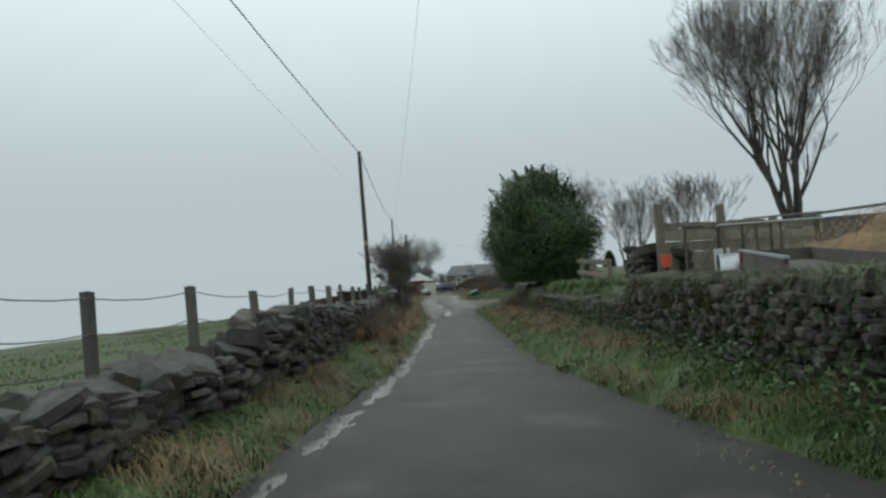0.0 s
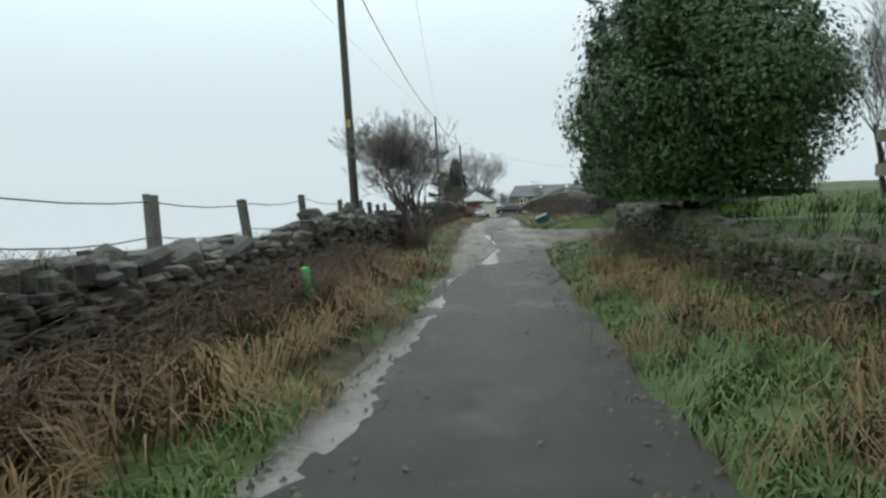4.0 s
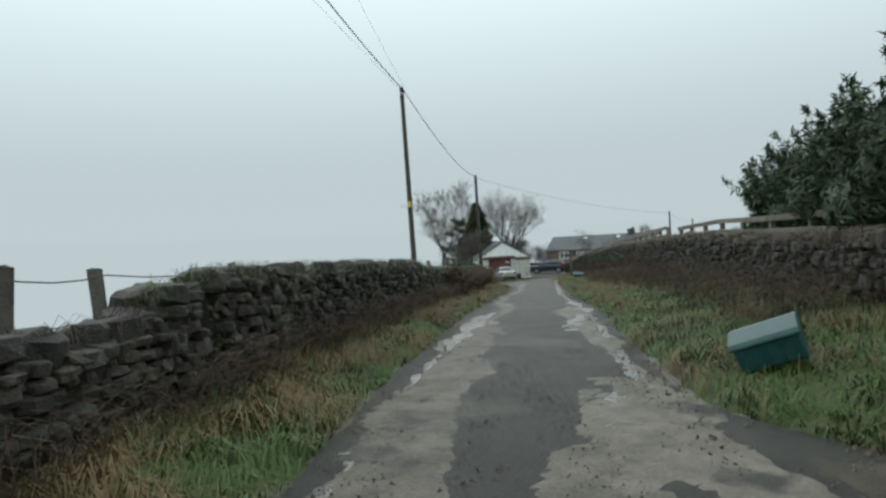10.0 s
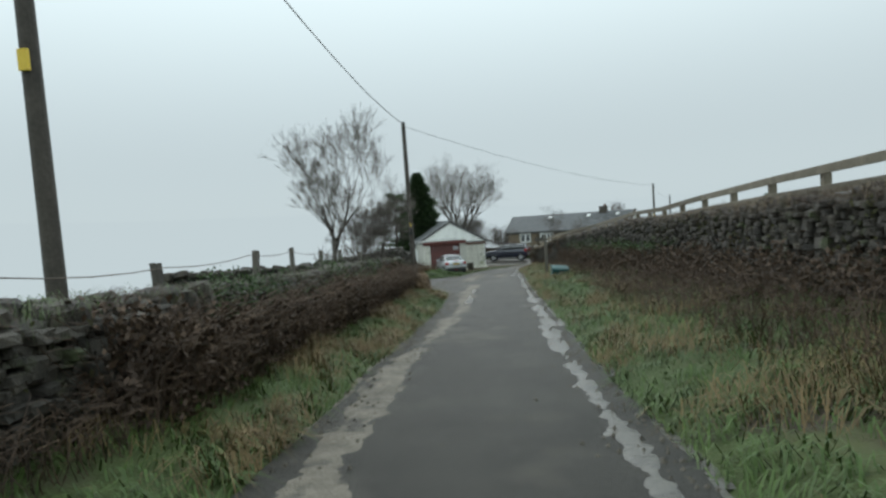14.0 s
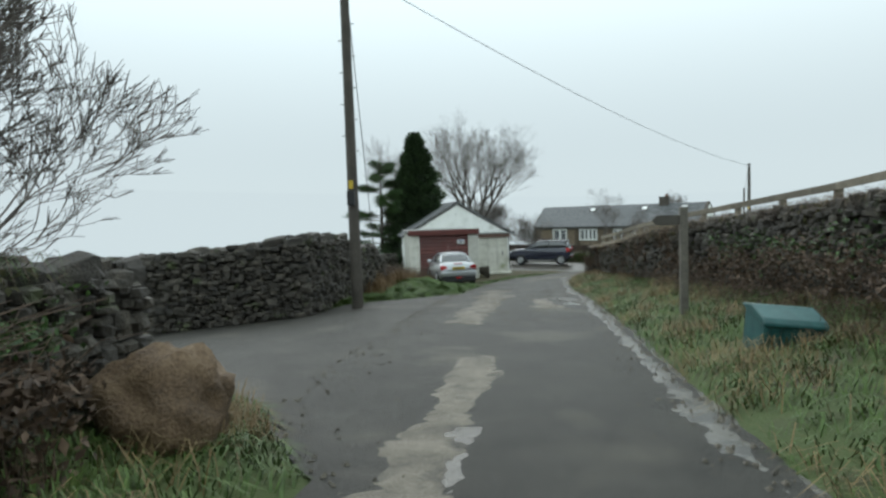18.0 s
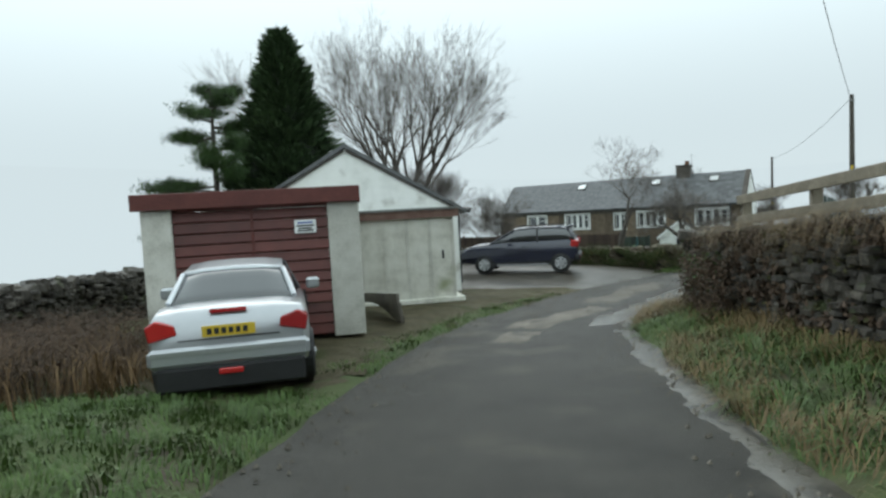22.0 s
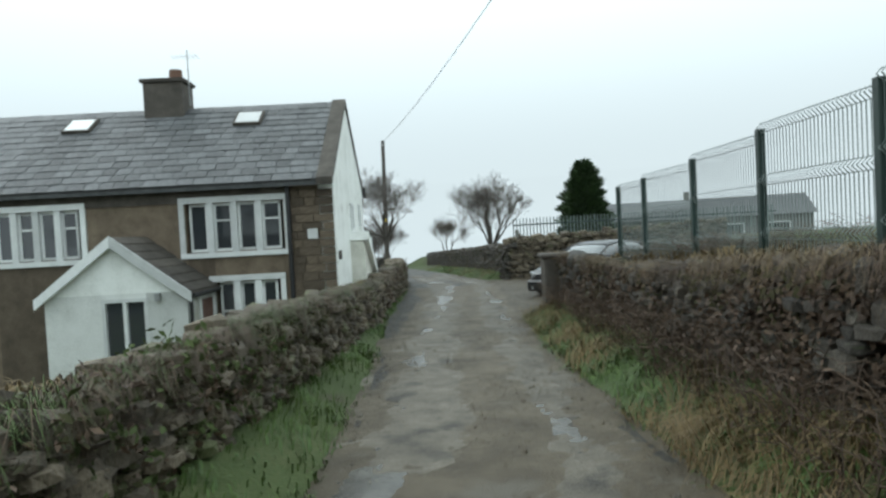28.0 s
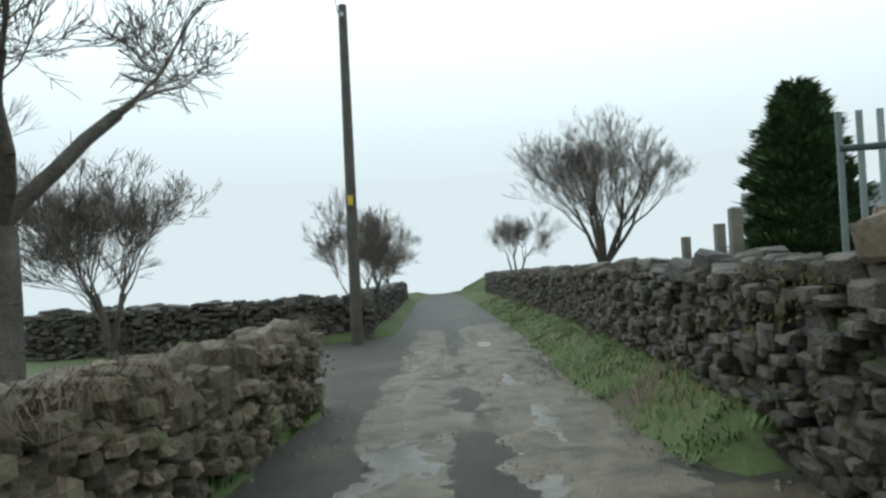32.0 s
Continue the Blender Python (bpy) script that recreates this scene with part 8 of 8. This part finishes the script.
lf_o, rt_o = (lambda s: -2.9 + 0 * s), wall_right_o
gd_o, gd_h = (lambda s: -1.78 + 0 * s), (lambda s: ramp_(s, 112, 0.95, 114, 0.82, 121, 0.8, 124, 0.86, 128, 0.86, 131.5, 0.72, 136, 0.85, 140, 0.92, 145, 0.9))
low = lambda s: 0.15 + 0 * s
trails("wall_grass", "dead grass and stems spilling over the field wall", 301, 9000, 9, 72, 1, lf_o, wall_left_h, 0.25, 0.25, M["bramble"])
trails("wall_grass", "rank green grass along the field wall top", 302, 3500, 40, 72, 1, lf_o, wall_left_h, 0.2, 0.2, M["blade_green"])
trails("wall_grass", "dead stems hanging over the long retaining wall", 303, 16000, 40, 98, -1, rt_o, wall_right_h, 0.35, 0.35, M["bramble"])
trails("wall_grass", "straw grass along the long retaining wall top", 304, 7000, 42, 98, -1, rt_o, wall_right_h, 0.25, 0.3, M["blade_straw"])
trails("wall_grass", "dead stems hanging over the bank wall", 305, 12000, 103.5, 131, -1, rt_o, wall_right_h, 0.35, 0.4, M["bramble"])
trails("wall_grass", "yellow grass along the bank wall top", 306, 6000, 120, 131, -1, rt_o, wall_right_h, 0.25, 0.3, M["blade_straw"])
trails("wall_grass", "brown stems over the garden wall", 307, 7000, 112, 131, 1, gd_o, gd_h, 0.28, 0.3, M["bramble"])
trails("wall_grass", "moss and grass over the garden wall", 308, 5000, 112, 131, 1, gd_o, gd_h, 0.2, 0.3, M["blade_green"])
trails("wall_grass", "ivy stems and grass hanging over the yard wall", 309, 7000, 2.5, 31, -1, rt_o, wall_right_h, 0.3, 0.35, M["blade_green"])
trails("wall_grass", "brown stems hanging over the yard wall", 310, 6000, 2.5, 31, -1, rt_o, wall_right_h, 0.3, 0.35, M["bramble"])
creeper("wall_creeper", "patches of moss and ivy on the yard wall", 321, 40000, 2.5, 31, -1, rt_o, wall_right_h, low, 0.026, M["moss_brown"])
creeper("wall_creeper", "dark ivy on the yard wall", 331, 7000, 2.5, 31, -1, rt_o, wall_right_h, low, 0.03, M["leaf_dark"])
creeper("wall_creeper", "patches of moss on the long retaining wall", 322, 14000, 40, 98, -1, rt_o, wall_right_h, low, 0.03, M["moss_brown"])
creeper("wall_creeper", "moss and ivy on the bank wall", 323, 12000, 103.5, 131, -1, rt_o, wall_right_h, low, 0.03, M["moss_brown"])
creeper("wall_creeper", "moss and dead leaves on the garden wall", 324, 9000, 112, 126, 1, gd_o, gd_h, low, 0.026, M["moss_brown"])
creeper("wall_creeper", "moss and dead leaves on the cottage wall", 328, 900, 126, 145, 1, gd_o, gd_h, low, 0.02, M["moss_brown"])
creeper("wall_creeper", "moss and brambles on the far lane wall", 332, 9000, 141.2, 160, -1, rt_o, wall_right_h, low, 0.024, M["moss_brown"])
creeper("wall_creeper", "dead stems on the far lane wall", 333, 5000, 141.2, 160, -1, rt_o, wall_right_h, low, 0.022, M["bramble"])
creeper("wall_creeper", "brown stems on the cottage wall", 329, 1200, 131, 145, 1, gd_o, gd_h, low, 0.024, M["bramble"])
trails("wall_grass", "dead grass over the cottage wall", 312, 2500, 131, 145, 1, gd_o, gd_h, 0.24, 0.3, M["bramble"])
creeper("wall_creeper", "moss on the field wall", 325, 12000, 8, 72, 1, lf_o, wall_left_h, low, 0.028, M["moss_brown"])



def thicket(name, label, seed, n, s0, s1, o0, o1, h0, h1, size, material):
    """Dead and living leaves caught in a tangle of stems."""
    rs_ = np.random.RandomState(seed)
    s, o = rs_.uniform(s0, s1, n), rs_.uniform(0, 1, n)
    top = h1 * (0.75 + 0.5 * np.array([noise.noise(Vector((x * 1.1, seed, 2))) for x in s]))
    h = h0 + (top - h0) * rs_.uniform(0, 1, n) ** 0.6
    pos = at(s, o0 + (o1 - o0) * o, h) + rs_.normal(size=(n, 3)) * 0.05
    k = np.array([noise.noise(Vector(p) * 2.2) for p in pos]) > -0.12
    pos = pos[k]
    return tagged(new(name, leaves(pos, rs_.normal(size=(len(pos), 3)) + [0, 0, 0.6], size, rs_, material, name, 1.4, 0.8)), label, "undergrowth", kind="stuff")


thicket("undergrowth", "brown bramble leaves against the field wall", 401, 60000, 55, 71.6, -2.95, -2.3, 0.15, 1.3, 0.028, M["bramble"])
thicket("undergrowth", "dark evergreen growth on the field wall top", 402, 18000, 57, 72.0, -3.15, -2.5, 0.9, 1.45, 0.017, M["leaf_dark"])
thicket("undergrowth", "brown leaves caught under the bank wall", 403, 20000, 104, 131, 1.75, 2.4, 0.2, 1.0, 0.02, M["bramble"])
thicket("undergrowth", "mixed growth over the low garden wall", 404, 9000, 111.8, 124, -2.3, -1.6, 0.15, 1.0, 0.024, M["grass_ground"])
thicket("undergrowth", "brown leaves over the low garden wall", 405, 9000, 111.8, 124, -2.3, -1.62, 0.15, 1.0, 0.02, M["bramble"])
thicket("undergrowth", "overgrown green bank along the yard wall", 406, 26000, 111.3, 111.9, -13, -1.8, 0.1, 1.05, 0.028, M["grass_ground"])
thicket("undergrowth", "ivy and weeds at the yard wall foot", 407, 7000, 3, 24, 2.3, 2.9, 0.1, 0.8, 0.024, M["leaf_dark"])
creeper("wall_creeper", "dead bracken over the end of the retaining wall", 326, 60000, 84, 97.6, -1, rt_o, wall_right_h, low, 0.03, M["bramble"])
creeper("wall_creeper", "dead stems over the bank wall", 327, 40000, 103.5, 131, -1, rt_o, wall_right_h, low, 0.026, M["bramble"])
trails("wall_grass", "straw and bracken over the end of the retaining wall", 311, 6000, 84, 97, -1, rt_o, wall_right_h, 0.5, 0.6, M["blade_straw"])
thicket("undergrowth", "dark growth along the long retaining wall", 408, 36000, 57, 92, 3.7, 4.9, 0.5, 1.55, 0.026, M["bramble"])
thicket("undergrowth", "dark evergreen growth on the long retaining wall", 409, 8000, 66, 92, 4.0, 5.2, 1.3, 1.7, 0.026, M["leaf_dark"])
s, o = scatter(111, 34000, 81.6, 88.0, lambda s: -5.2 + 0 * s, lambda s: -2.6 + 0 * s, -0.6)
k_ = o < edge_left(s) + 0.3
blades("grass", "short grass round the pole at the side track", "grass", s[k_], o[k_], 0.11, 0.9, 0.007, M["blade_green"], 611)

thicket("undergrowth", "dark brushwood round the foot of the hawthorn", 414, 3500, 27.9, 29.3, -2.7, -2.05, 0.0, 0.8, 0.012, M["bramble"])
stalks("brambles", "dark shoots round the foot of the hawthorn", 415, 500, 27.6, 29.6, -2.7, -2.1, 0.8, M["bramble"])
thicket("undergrowth", "dark brambles over the end of the retaining wall", 410, 12000, 95.5, 98.6, 1.85, 2.9, 0.2, 1.45, 0.02, M["bramble"])
thicket("undergrowth", "ivy over the end of the retaining wall", 411, 3000, 96, 98.8, 1.85, 2.9, 0.6, 1.55, 0.018, M["leaf_dark"])
thicket("undergrowth", "mossy growth over the garden wall corner", 412, 16000, 111.3, 112.9, -5.0, -1.45, 0.1, 1.1, 0.016, M["grass_ground"])
thicket("undergrowth", "brown leaves over the garden wall corner", 413, 6000, 111.2, 113.5, -5.0, -1.5, 0.1, 1.0, 0.013, M["blade_straw"])

s, o = scatter(115, 14000, 38.2, 43, lambda s: 1.6 + 0 * s, lambda s: 8.5 + 0 * s, -0.6)
k_ = o > edge_right(s) + 0.05
blades("grass", "short grass at the mouth of the side turning", "grass", s[k_], o[k_], 0.12, 0.9, 0.007, M["blade_green"], 615)

s, o = scatter(116, 1200, 130.0, 131.2, lambda s: edge_right(s) + 0.03, lambda s: np.maximum(edge_right(s), 1.0) + 0.9, -0.6)
k_ = (o > edge_right(s) + 0.03) & (o < 2.3)
blades("grass", "tufted grass at the foot of the gate pillar", "grass", s[k_], o[k_], 0.13, 0.9, 0.007, M["blade_green"], 616)

# scattered grit on the road edges
rs_ = np.random.RandomState(77)
ng = 6500
gs_ = rs_.uniform(0, 150, ng)
sd_ = rs_.randint(0, 2, ng)
go_ = np.where(sd_ == 0, np.clip(edge_left(gs_), -2.2, 0) + rs_.gamma(1.2, 0.18, ng), np.clip(edge_right(gs_), 0, 2.0) - rs_.gamma(1.2, 0.18, ng))
gp_ = at(gs_, go_, 0.012)
gr_ = rs_.uniform(0.008, 0.028, (ng, 1))
tet = np.array([(1, 0, -0.4), (-0.6, 0.9, -0.4), (-0.6, -0.9, -0.4), (0.1, 0, 0.8)])
V = (gp_[:, None, :] + tet[None] * gr_[:, None] * rs_.uniform(0.6, 1.4, (ng, 4, 1))).reshape(-1, 3)
i = np.arange(ng)[:, None] * 4
tagged(new("loose_stones", from_arrays("loose_stones", V, np.concatenate([i + [[0, 1, 3]], i + [[1, 2, 3]], i + [[2, 0, 3]]]), M["gravel"])), "loose grit and stone chips along the road edges", "gravel", kind="stuff")

# washed-out gravel lying over the broken stretches
for a_, b_, n_, sd_ in ((22.5, 44, 14000, 78), (79, 90, 3000, 79), (98, 106, 2500, 81), (118, 152, 12000, 80)):
    rs_ = np.random.RandomState(sd_)
    gs_ = rs_.uniform(a_, b_, n_)
    go_ = rs_.uniform(-1.35, 1.35, n_) if a_ != 22.5 else rs_.uniform(-1.4, 2.6, n_)
    keep = np.array([noise.noise(Vector((x * 0.35, y * 2.2, sd_))) + 0.6 * noise.noise(Vector((x * 1.5, y * 3.0, sd_ + 4))) for x, y in zip(gs_, go_)]) > 0.08
    gp_ = at(gs_[keep], go_[keep], 0.024)
    n_ = len(gp_)
    gr_ = rs_.gamma(2.0, 0.0025, (n_, 1)) + 0.004
    V = (gp_[:, None, :] + tet[None] * gr_[:, None] * rs_.uniform(0.6, 1.4, (n_, 4, 1))).reshape(-1, 3)
    i = np.arange(n_)[:, None] * 4
    tagged(new("loose_stones", from_arrays("loose_stones", V, np.concatenate([i + [[0, 1, 3]], i + [[1, 2, 3]], i + [[2, 0, 3]]]), M["mud"])), "brown stones and grit washed over the broken tarmac", "gravel", kind="stuff")

# ---- glowing screen for the pale mist: haze put into emission closes the distance ----
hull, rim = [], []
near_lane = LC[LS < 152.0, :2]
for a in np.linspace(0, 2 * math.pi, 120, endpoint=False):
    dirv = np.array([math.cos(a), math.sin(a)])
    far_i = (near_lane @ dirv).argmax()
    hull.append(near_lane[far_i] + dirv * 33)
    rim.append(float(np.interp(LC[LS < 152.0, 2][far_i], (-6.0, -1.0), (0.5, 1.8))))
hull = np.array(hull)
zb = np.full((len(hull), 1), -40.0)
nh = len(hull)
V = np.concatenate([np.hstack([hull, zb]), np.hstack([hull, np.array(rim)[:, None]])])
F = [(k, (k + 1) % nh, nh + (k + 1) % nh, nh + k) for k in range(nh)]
mist = bpy.data.materials.new("mist_glow")
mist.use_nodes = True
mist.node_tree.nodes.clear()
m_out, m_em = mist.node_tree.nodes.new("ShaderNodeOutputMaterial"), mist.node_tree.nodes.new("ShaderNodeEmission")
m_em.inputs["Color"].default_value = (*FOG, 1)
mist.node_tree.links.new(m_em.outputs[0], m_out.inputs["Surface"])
tagged(new("backdrop", from_arrays("backdrop", V, F, mist)), "added glowing screen in the mist's pale colour that closes the distance", "backdrop", kind="structure")
